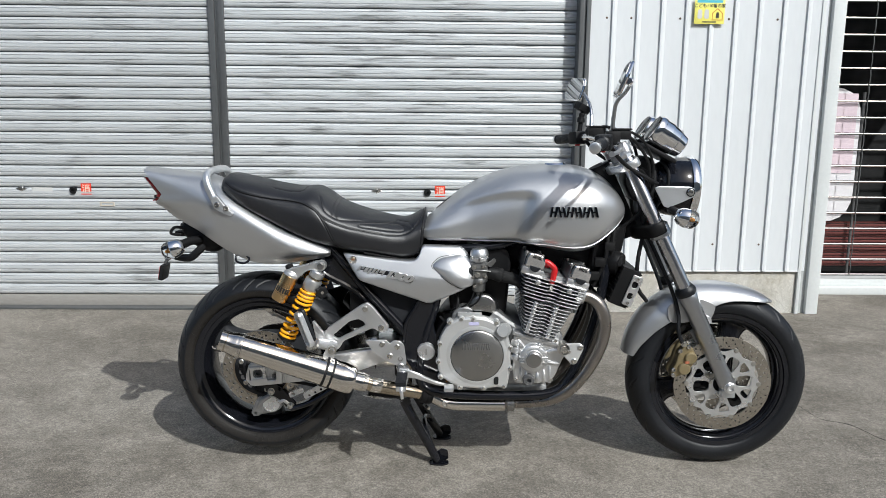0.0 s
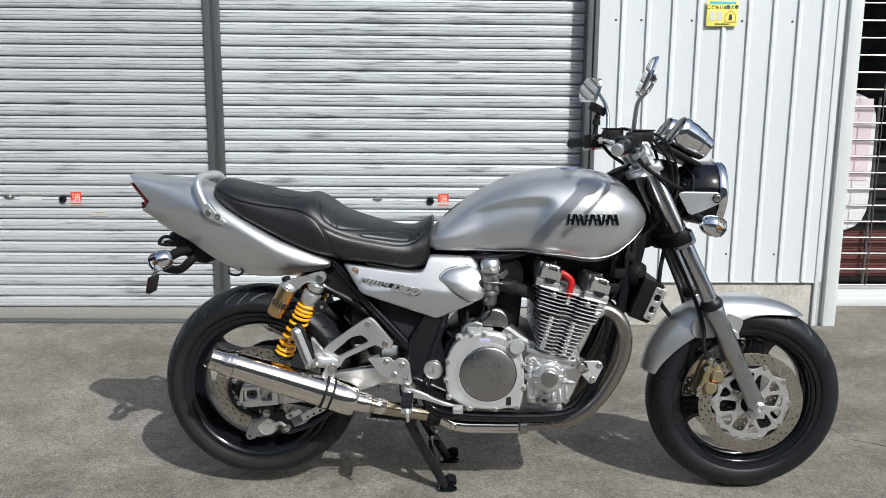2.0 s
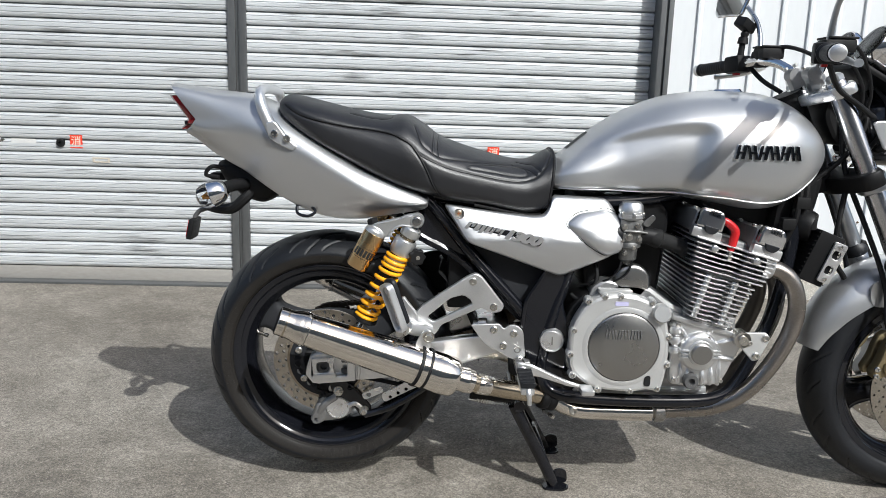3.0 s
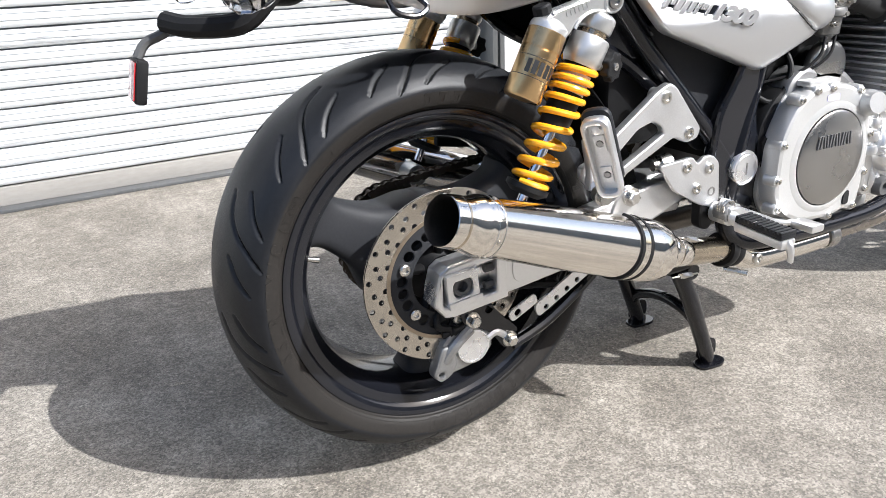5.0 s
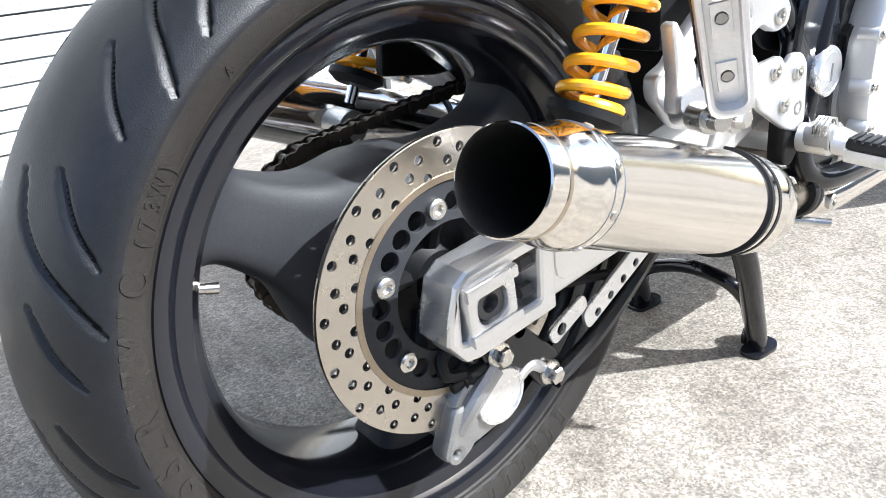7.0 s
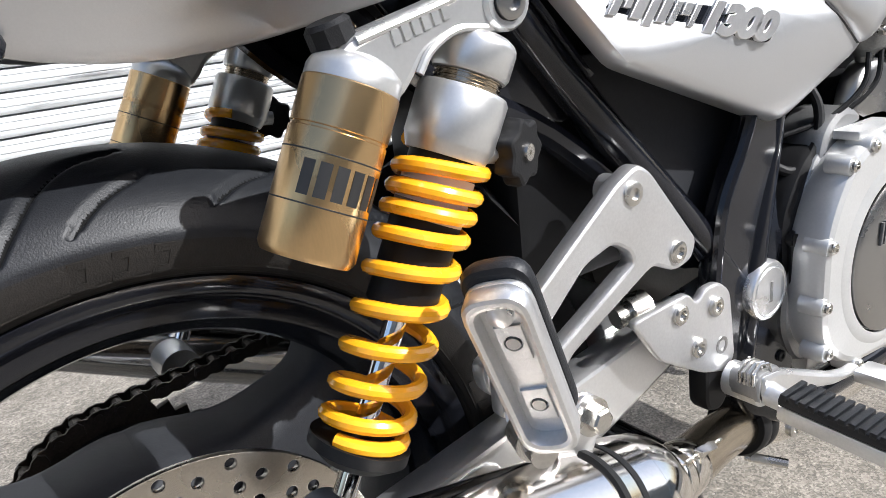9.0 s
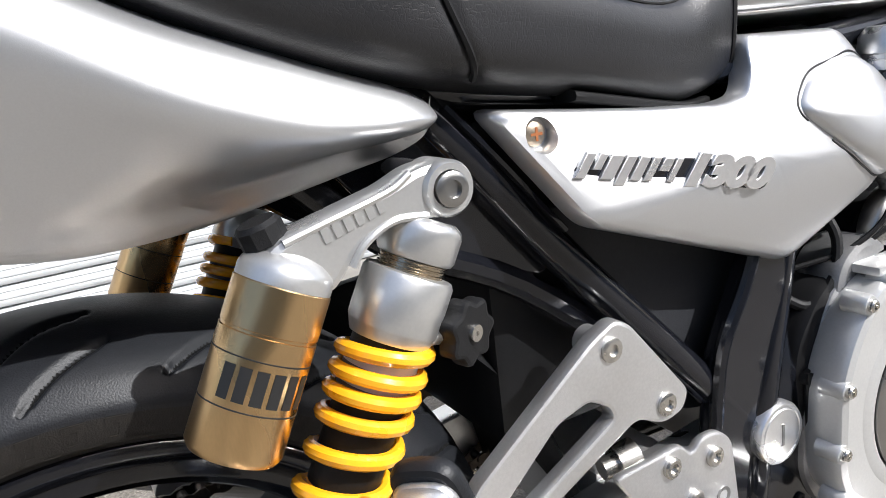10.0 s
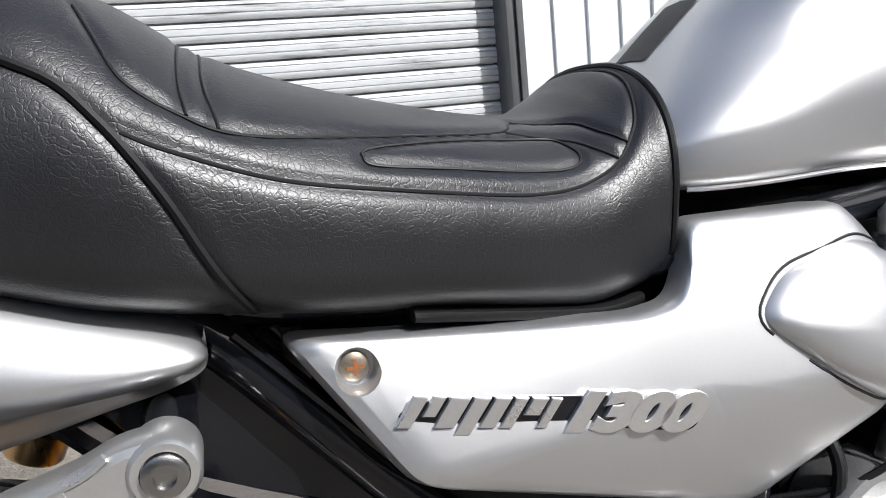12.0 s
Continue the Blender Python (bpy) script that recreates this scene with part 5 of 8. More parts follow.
def swingarm():
    out = [(-0.012, 0.362), (0.08, 0.366), (0.20, 0.388), (0.35, 0.414), (0.50, 0.432), (0.53, 0.42), (0.50, 0.392), (0.42, 0.378), (0.35, 0.352), (0.235, 0.314), (0.078, 0.294), (0.03, 0.297), (-0.012, 0.302)]
    a = part("swingarm", side_plate(rounded(out, 3), 0.030, -0.108, bevel=0.004), ALU, bike, "silver box-section swingarm")
    part("arm_beam", side_plate(rounded(out, 3), 0.030, 0.108, bevel=0.004), ALU, a)
    part("arm_bridge", box(0.36, 0.44, -0.094, 0.094, 0.345, 0.42, 0.01), ALU, a)
    for s in (-1, 1):
        web = rounded([(0.085, 0.354), (0.21, 0.384), (0.23, 0.326), (0.088, 0.306)], 3)
        part("arm_panel", side_plate(web, 0.004, s * 0.1235, bevel=0.001), ALU, a)
        block = [(-0.048, 0.330), (-0.040, 0.358), (-0.028, 0.367), (0.030, 0.374), (0.066, 0.368), (0.068, 0.300), (0.045, 0.297), (-0.020, 0.290), (-0.034, 0.292), (-0.050, 0.312)]
        win = rounded([(-0.036, 0.353), (0.048, 0.362), (0.048, 0.314), (-0.036, 0.309)], 3, 0.004)
        part("end_block", side_plate(block, 0.040, s * 0.124, [win], bevel=0.004), ALU, a, "cast chain adjuster end with a window", sharp=22)
        m = Matrix.Translation((-0.008, s * 0.134, 0.334)) @ SIDE @ pose(0, 0, 0, 0, 0, 6)
        slider = [(-0.025, 0.025), (0.025, 0.025), (0.025, -0.025), (-0.025, -0.025)]
        part("slider", plate(slider, 0.030, m, [rounded([(-0.015, 0.013), (0.015, 0.013), (0.015, -0.013), (-0.015, -0.013)], 4)], 0.003), ALU, a, "bright adjuster slider")
        for dz in (-0.028, 0.028):
            part("slider_rib", box(-0.033, 0.020, s * 0.148 - 0.003, s * 0.148 + 0.003, 0.334 + dz * 0.72 - 0.006, 0.334 + dz * 0.72 + 0.005, 0.002, Matrix.Translation((0, 0, 0.334)) @ pose(0, 0, 0, 0, -6, 0) @ Matrix.Translation((0, 0, -0.334))), ALU, a)
        part("axle", rod((-0.007, s * 0.09, 0.334), (-0.007, s * 0.144, 0.334), [(0, 0.014), (1, 0.014), (1, 0.008), (0.8, 0.0075), (0.8, 0)], seg=28), GREY, a, "grey axle end with a socket")
        for dz in (0.347, 0.322):
            part("adjuster_bolt", rod((0.034, s * 0.132, dz), (0.062, s * 0.132, dz + 0.002), [(0, 0.006), (0.7, 0.006), (0.7, 0.009), (1, 0.008), (1, 0)], seg=6), GREY, a)
        part("block_weld", tube([(0.072, s * 0.124, 0.360), (0.075, s * 0.125, 0.33), (0.073, s * 0.124, 0.298)], 0.004, 6), ALU, a)
    # torque rod and its drilled stay
    holes = [circle(0.150 + k * 0.019, 0.253 + k * 0.0105, 0.0042, 12) for k in range(6)]
    part("torque_stay", side_plate(rounded([(0.135, 0.238), (0.262, 0.306), (0.252, 0.328), (0.128, 0.260)], 3), 0.004, -0.118, holes, 0.0008), ALU, a, "drilled alloy stay")
    part("stay_slot", side_plate(rounded([(0.088, 0.243), (0.135, 0.266), (0.128, 0.282), (0.080, 0.260)], 4), 0.004, -0.119, [circle(0.098, 0.257, 0.006, 12)], 0.0008), ALU, a)
    part("torque_rod", tube([(0.088, -0.118, 0.205), (0.15, -0.116, 0.226), (0.21, -0.114, 0.262), (0.26, -0.113, 0.30)], 0.009, 10), BLACK, a, "black brake torque rod")
    return a


swingarm()


def rear_caliper():
    c = part("rear_caliper", side_plate(rounded([(-0.035, 0.182), (-0.012, 0.172), (0.035, 0.180), (0.060, 0.200), (0.055, 0.228), (0.03, 0.247), (-0.01, 0.243), (-0.028, 0.222)], 3), 0.040, -0.096, bevel=0.006), CAST_DARK, bike, "grey cast rear brake caliper")
    part("pin_boot", rod((-0.022, -0.108, 0.236), (0.012, -0.112, 0.243), [(0, 0.0055), (0.3, 0.0055), (0.32, 0.008), (0.42, 0.0065), (0.52, 0.008), (0.62, 0.0065), (1, 0.0065)], seg=16), PLASTIC, c, "black rubber pin boot")
    part("caliper_web", tube([(-0.022, -0.112, 0.196), (-0.006, -0.118, 0.222), (0.02, -0.116, 0.240)], 0.009, 10), CAST_DARK, c)
    part("caliper_arm", tube([(0.045, -0.114, 0.214), (0.064, -0.114, 0.222), (0.080, -0.114, 0.212)], 0.0065, 10), CAST, c)
    part("piston_cap", rod((0.023, -0.108, 0.211), (0.023, -0.124, 0.211), [(0, 0.028), (0.5, 0.028), (0.8, 0.0265), (0.82, 0.0235), (0.75, 0.023), (0.75, 0)], seg=36), ALU, c, "round silver piston cap")
    lug = [(-0.045, 0.176), (-0.028, 0.165), (-0.012, 0.172), (0.0, 0.192), (-0.012, 0.222), (-0.028, 0.222)]
    part("caliper_lug", side_plate(rounded(lug, 3), 0.022, -0.108, [circle(-0.030, 0.177, 0.004, 10)], 0.005), CAST_DARK, c)
    brk = rounded([(-0.005, 0.292), (0.03, 0.29), (0.062, 0.262), (0.105, 0.216), (0.100, 0.190), (0.078, 0.190), (0.052, 0.228), (0.012, 0.240)], 4)
    part("caliper_bracket", side_plate(brk, 0.010, -0.112, [circle(0.052, 0.263, 0.009, 14)], 0.002), BLACK, c, "black caliper bracket")
    for x, z in ((0.024, 0.253), (0.087, 0.205)):
        part("flange_bolt", joined(rod((x, -0.116, z), (x, -0.121, z), [(0, 0.0125), (0.6, 0.0125), (1, 0.011)], seg=24), rod((x, -0.120, z), (x, -0.130, z), [(0, 0.0088), (0.85, 0.0088), (1, 0.007), (1, 0)], seg=6)), ZINC, c, "zinc hex flange bolt")
    c.location = (0.0, 0.003, 0.009)
    part("brake_hose", tube([(-0.01, -0.11, 0.245), (-0.03, -0.11, 0.255), (-0.015, -0.10, 0.275), (0.06, -0.10, 0.285), (0.16, -0.112, 0.275), (0.19, -0.115, 0.262)], 0.0055, 8), PLASTIC, c, "black brake hose")
    return c


rear_caliper()


def shock(s):
    top, foot = Vector((0.206, s * 0.166, 0.694)), Vector((0.066, s * 0.154, 0.414))
    d = (foot - top).normalized()
    at = lambda u: top + d * u
    side = Vector((0, s, 0))
    a = part("shock_absorber", rod(at(0.018), at(0.088), [(0, 0.017), (0.03, 0.0205), (0.06, 0.0220), (0.10, 0.0226), (0.29, 0.0226), (0.33, 0.0212), (0.34, 0.0182), (0.44, 0.0182), (0.45, 0.0245), (0.49, 0.0262), (0.88, 0.0262), (0.91, 0.0254), (1, 0.023)], seg=48), ANODISED, bike, "rear shock with a yellow coil spring and gold reservoir")
    for k in range(3):
        u = 0.0415 + k * 0.0026
        part("neck_thread", lathe([(0.0186, u), (0.0196, u + 0.0006), (0.0196, u + 0.0011), (0.0186, u + 0.0017), (0.0180, u + 0.0009)], 40, axis(top, foot), True), STEEL_TAN, a)
    part("neck_ring", rod(at(0.0405), at(0.0490), r=0.0188, seg=32), STEEL_TAN, a)
    eye = rod(top - side * 0.012, top + side * 0.016, [(0, 0.0160), (0.4, 0.0160), (0.42, 0.0158), (0.9, 0.0158), (1, 0.0140), (1, 0.0105), (0.93, 0.0100), (0.93, 0)], seg=36)
    part("top_eye", eye, ANODISED, a, "silver top mount")
    part("mount_bolt", rod(top + side * 0.014, top + side * 0.0195, [(0, 0.0098), (0.8, 0.0098), (1, 0.008), (1, 0.005), (0.5, 0.0048), (0.5, 0)], seg=24), ALU_DARK, a)
    part("mount_peg", rod(top - side * 0.05, top - side * 0.012, r=0.014, seg=20), BLACK, a)
    part("shock_body", rod(at(0.085), at(0.175), r=0.0205, seg=32), SATIN, a, "dark shock body")
    part("shock_label", lathe([(0.0208, 0.098), (0.0209, 0.0985), (0.0209, 0.124), (0.0208, 0.1245), (0.0203, 0.11)], 32, axis(top, foot), True), WHITE_LABEL, a, "pale printed label round the body")
    for k in range(2):
        u = 0.1045 + 0.011 * k
        part("label_text_bar", lathe([(0.02105, u), (0.0211, u + 0.0002), (0.0211, u + 0.0035), (0.02105, u + 0.0037), (0.0208, u + 0.002)], 32, axis(top, foot), True), GREY, a)
    part("shaft", rod(at(0.17), at(0.29), r=0.0068, seg=20), CHROME, a)
    turns = [(0, 0.083), (1, 0.1005), (2, 0.1115), (3, 0.1235), (4, 0.1385), (5, 0.160), (6, 0.183), (7, 0.206), (8, 0.228), (9, 0.247), (9.8, 0.254)]
    m = axis(top, foot)
    pts = []
    for i in range(int(9.8 * 24) + 1):
        t = i / 24
        u = float(np.interp(t, [q[0] for q in turns], [q[1] for q in turns]))
        ang = t * 2 * math.pi + (2.4 if s < 0 else 0.6)
        pts.append(m @ Vector((0.0238 * math.cos(ang), 0.0238 * math.sin(ang), u)))
    part("coil_spring", tube([tuple(p) for p in pts], 0.0046, 10, 1), YELLOW, a, "glossy yellow coil spring")
    part("spring_seat", rod(at(0.256), at(0.270), [(0, 0.030), (0.5, 0.030), (1, 0.02)], seg=32), SATIN, a)
    part("lower_eye", rod(foot - side * 0.018, foot + side * 0.018, r=0.018, seg=24), ANODISED, a)
    # reservoir beside the body, on a cast arm
    r0, r1 = Vector((0.1125, s * 0.168, 0.6635)), Vector((0.071, s * 0.170, 0.584))
    part("reservoir", rod(r0, r1, [(0, 0.0), (0, 0.0228), (0.03, 0.0250), (0.28, 0.0250), (0.285, 0.0243), (0.30, 0.0243), (0.305, 0.0250), (0.96, 0.0250), (1, 0.0228), (1, 0)], seg=40), GOLD, a, "gold anodised gas reservoir")
    length = (r1 - r0).length
    for u0, u1 in ((0.42, 0.428), (0.70, 0.708)):
        part("reservoir_line", lathe([(0.02502, u0 * length), (0.0252, u0 * length + 0.0001), (0.0252, u1 * length), (0.02502, u1 * length + 0.0001), (0.0244, u1 * length)], 40, axis(r0, r1), True), BLACK_INK, a)
    mr = axis(r0, r1)
    cylx = mr.to_3x3() @ Vector((1, 0, 0))
    for k in range(6):
        # dark blocks where the maker's name is printed, wrapped round the outer face
        quad = []
        base = math.atan2((mr.to_3x3().inverted() @ side).y, (mr.to_3x3().inverted() @ side).x)
        sense = 1 if (mr.to_3x3() @ Vector((math.cos(base + 0.3), math.sin(base + 0.3), 0))).x > (mr.to_3x3() @ Vector((math.cos(base - 0.3), math.sin(base - 0.3), 0))).x else -1
        a0 = base + sense * (-1.0 + k * 0.34)
        for aa in (a0, a0 + sense * 0.12, a0 + sense * 0.24):
            quad.append([mr @ Vector((0.0252 * math.cos(aa), 0.0252 * math.sin(aa), u * length)) for u in (0.47, 0.66)])
        vs = [v for q in quad for v in q]
        part("print_block", raw(vs, [(0, 1, 3, 2), (2, 3, 5, 4)]), BLACK_INK, a, "black printed block")
    ax = (r0 - r1).normalized()
    part("reservoir_cap", rod(r0 - ax * 0.002, r0 + ax * 0.0150, [(0, 0.0246), (0.35, 0.0246), (0.55, 0.0232), (0.8, 0.0180), (1, 0.010), (1, 0)], seg=40), ANODISED, a, "domed alloy reservoir cap")
    arm = rounded([(0.098, 0.676), (0.108, 0.685), (0.126, 0.690), (0.171, 0.701), (0.188, 0.7085), (0.206, 0.710), (0.219, 0.700), (0.218, 0.685), (0.204, 0.678), (0.170, 0.680), (0.152, 0.673), (0.142, 0.660), (0.134, 0.652)], 4, 0.008)
    part("reservoir_arm", side_plate(arm, 0.024, s * 0.167, bevel=0.005), ANODISED, a, "cast arm between reservoir and shock")
    for edge in ([(0.112, 0.684), (0.128, 0.688), (0.170, 0.6985), (0.184, 0.706)], [(0.146, 0.664), (0.155, 0.675), (0.172, 0.683), (0.192, 0.682)]):
        part("arm_rib", tube([(x, s * 0.1785, z) for x, z in edge], 0.0024, 8), ANODISED, a)
    slope = math.degrees(math.atan2(0.016, 0.055))
    for k in range(6):
        m2 = Matrix.Translation((0.134 + k * 0.0062, s * 0.1795, 0.6835 + k * 0.0018)) @ SIDE @ pose(0, 0, 0, 0, 0, slope)
        part("cast_mark", plate([(-0.0021, -0.0040), (0.0021, -0.0040), (0.0021, 0.0040), (-0.0021, 0.0040)], 0.0012, m2, bevel=0.0003), ANODISED, a)
    kn = Vector((0.108, s * 0.164, 0.683))
    kt = Vector((-0.28, 0, 0.96)).normalized()
    part("reservoir_knob", rod(kn - kt * 0.004, kn + kt * 0.0125, [(0, 0.0085), (0.25, 0.0085), (0.28, 0.0122), (0.85, 0.0122), (1, 0.010), (1, 0)], seg=10), PLASTIC, a, "small black adjuster knob")
    k0 = at(0.082) + Vector((0.022, s * 0.012, -0.004))
    k1 = Vector((0.206, s * 0.174, 0.612))
    part("adjuster_stem", rod(k0 - Vector((0.012, 0, 0)), k1, r=0.007, seg=16), ANODISED, a)
    kd = Vector((0.35, s * 0.9, -0.05)).normalized()
    star = []
    for k in range(48):
        an = 2 * math.pi * k / 48
        rr = 0.0185 + 0.0019 * math.cos(7 * an)
        star.append((rr * math.cos(an), rr * math.sin(an)))
    kp = axis(k1, k1 + kd)
    part("adjuster_knob", plate(star, 0.013, kp @ Matrix.Translation((0, 0, 0.004)), bevel=0.0025), PLASTIC, a, "black scalloped damping knob")
    part("knob_screw", rod(k1 + kd * 0.0095, k1 + kd * 0.0125, [(0, 0.0055), (1, 0.005), (1, 0.0015), (0.5, 0.0014), (0.5, 0)], seg=16), ZINC, a)
    return a


shock(-1)
shock(1)


def silencer(s):
    """s -1: right side, 1: left side."""
    p, q = (-0.107, s * 0.255, 0.484), (0.303, s * 0.179, 0.329)
    prof = [(0.0400, 0.0300), (0.0415, 0.0311), (0.046, 0.0314), (0.092, 0.0318), (0.106, 0.0324), (0.124, 0.0340), (0.140, 0.0360), (0.152, 0.0370), (0.164, 0.0372), (0.168, 0.0380), (0.190, 0.0380), (0.193, 0.0366), (0.198, 0.0364), (0.45, 0.0412), (0.90, 0.0466), (0.905, 0.0474), (0.975, 0.0462), (0.985, 0.0450), (0.995, 0.0435), (1.0, 0.0415), (1.0, 0.030)]
    inner = [(1.0, 0.03), (0.3, 0.0330), (0.0, 0.0338)]
    m = part("muffler", rod(p, q, prof, seg=72), STEEL, bike, "polished stainless muffler with an open outlet")
    length = (Vector(q) - Vector(p)).length
    # replace the flat outlet cap by a bore
    bm = bmesh.new()
    bm.from_mesh(m.data)
    big = [f for f in bm.faces if len(f.verts) > 8]
    ends = sorted(big, key=lambda f: f.calc_center_median().x)
    bmesh.ops.delete(bm, geom=[ends[0]], context="FACES_ONLY")
    bm.to_mesh(m.data)
    bm.free()
    part("bore", lathe([(0.0300, 0.0173), (0.0291, 0.0188), (0.0287, 0.026), (0.0284, 0.05), (0.027, 0.17), (0.0, 0.172)], 60, axis(p, q), False, False), surface("sooty_bore", (0.03, 0.028, 0.026), 0.55, 0.6, 0.3, 30, 300), m, "sooty outlet bore")
    part("outlet_band", lathe([(0.0316, 0.034), (0.0321, 0.0345), (0.0322, 0.0375), (0.0317, 0.038), (0.0309, 0.036)], 60, axis(p, q), True), STEEL_TAN, m)
    for u in (0.166, 0.192, 0.905):
        part("weld_line", lathe([(0.0366 if u < 0.3 else 0.0466, u * length), (0.0382 if u < 0.3 else 0.0475, u * length + 0.0006), (0.0366 if u < 0.3 else 0.0466, u * length + 0.0012), (0.035, u * length + 0.0006)], 60, axis(p, q), True), ALU_DARK, m)
    mm = axis(p, q)
    for k in range(8):
        a = 2 * math.pi * k / 8 + 0.3
        w = mm.to_3x3() @ Vector((math.cos(a), math.sin(a), 0))
        b = mm @ Vector((0.0377 * math.cos(a), 0.0377 * math.sin(a), 0.180 * length))
        part("rivet", bolt(b, w, 0.0032, 0.0016, False), ZINC, m)
    for u in (0.775, 0.822):
        part("strap_edge", lathe([(0.0450, u * length), (0.0482, u * length + 0.001), (0.0482, u * length + 0.0075), (0.0450, u * length + 0.0085), (0.044, u * length + 0.004)], 60, axis(p, q), True), PLASTIC, m, "black rubber strap edge")
    part("strap", lathe([(0.0452, 0.783 * length), (0.0474, 0.785 * length), (0.0476, 0.828 * length), (0.0455, 0.830 * length), (0.044, 0.81 * length)], 60, axis(p, q), True), STEEL, m, "steel muffler strap")
    lug = rounded([(0.205, 0.405), (0.222, 0.438), (0.238, 0.449), (0.252, 0.438), (0.242, 0.396)], 4)
    part("hanger", side_plate(lug, 0.006, s * 0.189, [circle(0.239, 0.431, 0.005, 10)], 0.0012), ALU, m)
    part("hanger_bolt", joined(rod((0.239, s * 0.191, 0.431), (0.239, s * 0.197, 0.431), r=0.0135, seg=24), rod((0.239, s * 0.196, 0.431), (0.239, s * 0.206, 0.431), [(0, 0.009), (0.85, 0.009), (1, 0.0075), (1, 0)], seg=6)), ZINC, m, "zinc hanger bolt")
    pipe = [(0.290, s * 0.181, 0.334), (0.34, s * 0.170, 0.317), (0.40, s * 0.151, 0.297), (0.46, s * 0.132, 0.281), (0.53, s * 0.116, 0.264)]
    t = part("mid_pipe", tube(pipe, [0.0235, 0.0225, 0.0222, 0.0222, 0.0222], 28), STEEL_TAN, bike, "heat-tinted stainless mid pipe")
    part("sleeve", rod((0.296, s * 0.181, 0.3325), (0.345, s * 0.1695, 0.316), [(0, 0.0285), (0.06, 0.0292), (0.55, 0.0285), (0.60, 0.0298), (0.68, 0.0298), (0.72, 0.0280), (0.96, 0.0272), (1, 0.0245)], seg=36), STEEL, t, "stainless slip joint sleeve")
    part("sleeve_end", rod((0.355, s * 0.166, 0.312), (0.385, s * 0.156, 0.302), [(0, 0.0226), (0.1, 0.0242), (0.9, 0.0242), (1, 0.0226)], seg=32), STEEL, t)
    for side_y, dz in ((s * 0.024, 0.031), (s * 0.018, -0.037)):
        coil = []
        a, b = Vector((0.335, s * 0.172 + side_y, 0.319 + dz)), Vector((0.42, s * 0.145 + side_y * 0.9, 0.291 + dz * 0.85))
        for i in range(90):
            u = i / 89
            c = a.lerp(b, u)
            rad = 0.0038 if 0.25 < u < 0.75 else 0.0006
            coil.append((c.x, c.y + rad * math.cos(i * 1.6), c.z + rad * math.sin(i * 1.6)))
        part("joint_spring", tube(coil, 0.0011, 5, 1), ZINC, t, "thin joint spring")
    clamp = rod((0.512, s * 0.119, 0.268), (0.548, s * 0.112, 0.258), [(0, 0.029), (0.1, 0.031), (0.4, 0.031), (0.5, 0.029), (0.6, 0.031), (0.9, 0.031), (1, 0.029)], seg=30)
    part("pipe_clamp", clamp, SATIN, t, "dark pipe clamp")
    part("clamp_bolt", rod((0.52, s * 0.125, 0.232), (0.54, s * 0.16, 0.230), r=0.005, seg=10), ZINC, t)
    return m


def headers():
    # headers: four pipes from the cylinder head, gathered under the engine
    h = part("exhaust", tube([(0.545, -0.113, 0.258), (0.60, -0.112, 0.233), (0.70, -0.112, 0.230), (0.785, -0.113, 0.231)], 0.0225, 24), STEEL, bike, "stainless four-into-two exhaust headers")
    part("collector_pipe", tube([(0.545, 0.113, 0.258), (0.60, 0.112, 0.233), (0.70, 0.112, 0.230), (0.785, 0.05, 0.231)], 0.0225, 24), HEADER_SHADED, h)
    for y0, y1 in ((-0.150, -0.113), (-0.05, -0.08), (0.05, -0.03), (0.150, 0.03)):
        path = [(1.000, y0, 0.606), (1.040, y0, 0.600), (1.072, y0 * 1.03, 0.572), (1.088, y0 * 1.05, 0.520), (1.080, y0 * 1.05, 0.455), (1.045, y0 * 1.04, 0.375), (0.990, y0, 0.300), (0.93, (y0 + y1) / 2, 0.257), (0.86, y1, 0.239), (0.78, y1, 0.235)]
        # near pipe keeps its steel colour, the others have shade painted in
        part("header_pipe", tube(path, 0.0195, 20), HEADER if y0 < -0.1 else HEADER_SHADED, h)
        part("port_flange", rod((0.995, y0, 0.61), (1.02, y0, 0.604), [(0, 0.03), (0.6, 0.03), (1, 0.025)], seg=24), CAST, h)
    part("collector_clamp", rod((0.79, -0.113, 0.233), (0.815, -0.113, 0.234), [(0, 0.024), (0.1, 0.027), (0.9, 0.027), (1, 0.024)], seg=24), ALU_DARK, h)
    part("guard_bolt", bolt((0.592, -0.133, 0.237), (0, -1, 0), 0.0105, 0.006), ZINC, h)
    return h


silencer(-1)
silencer(1)
headers()


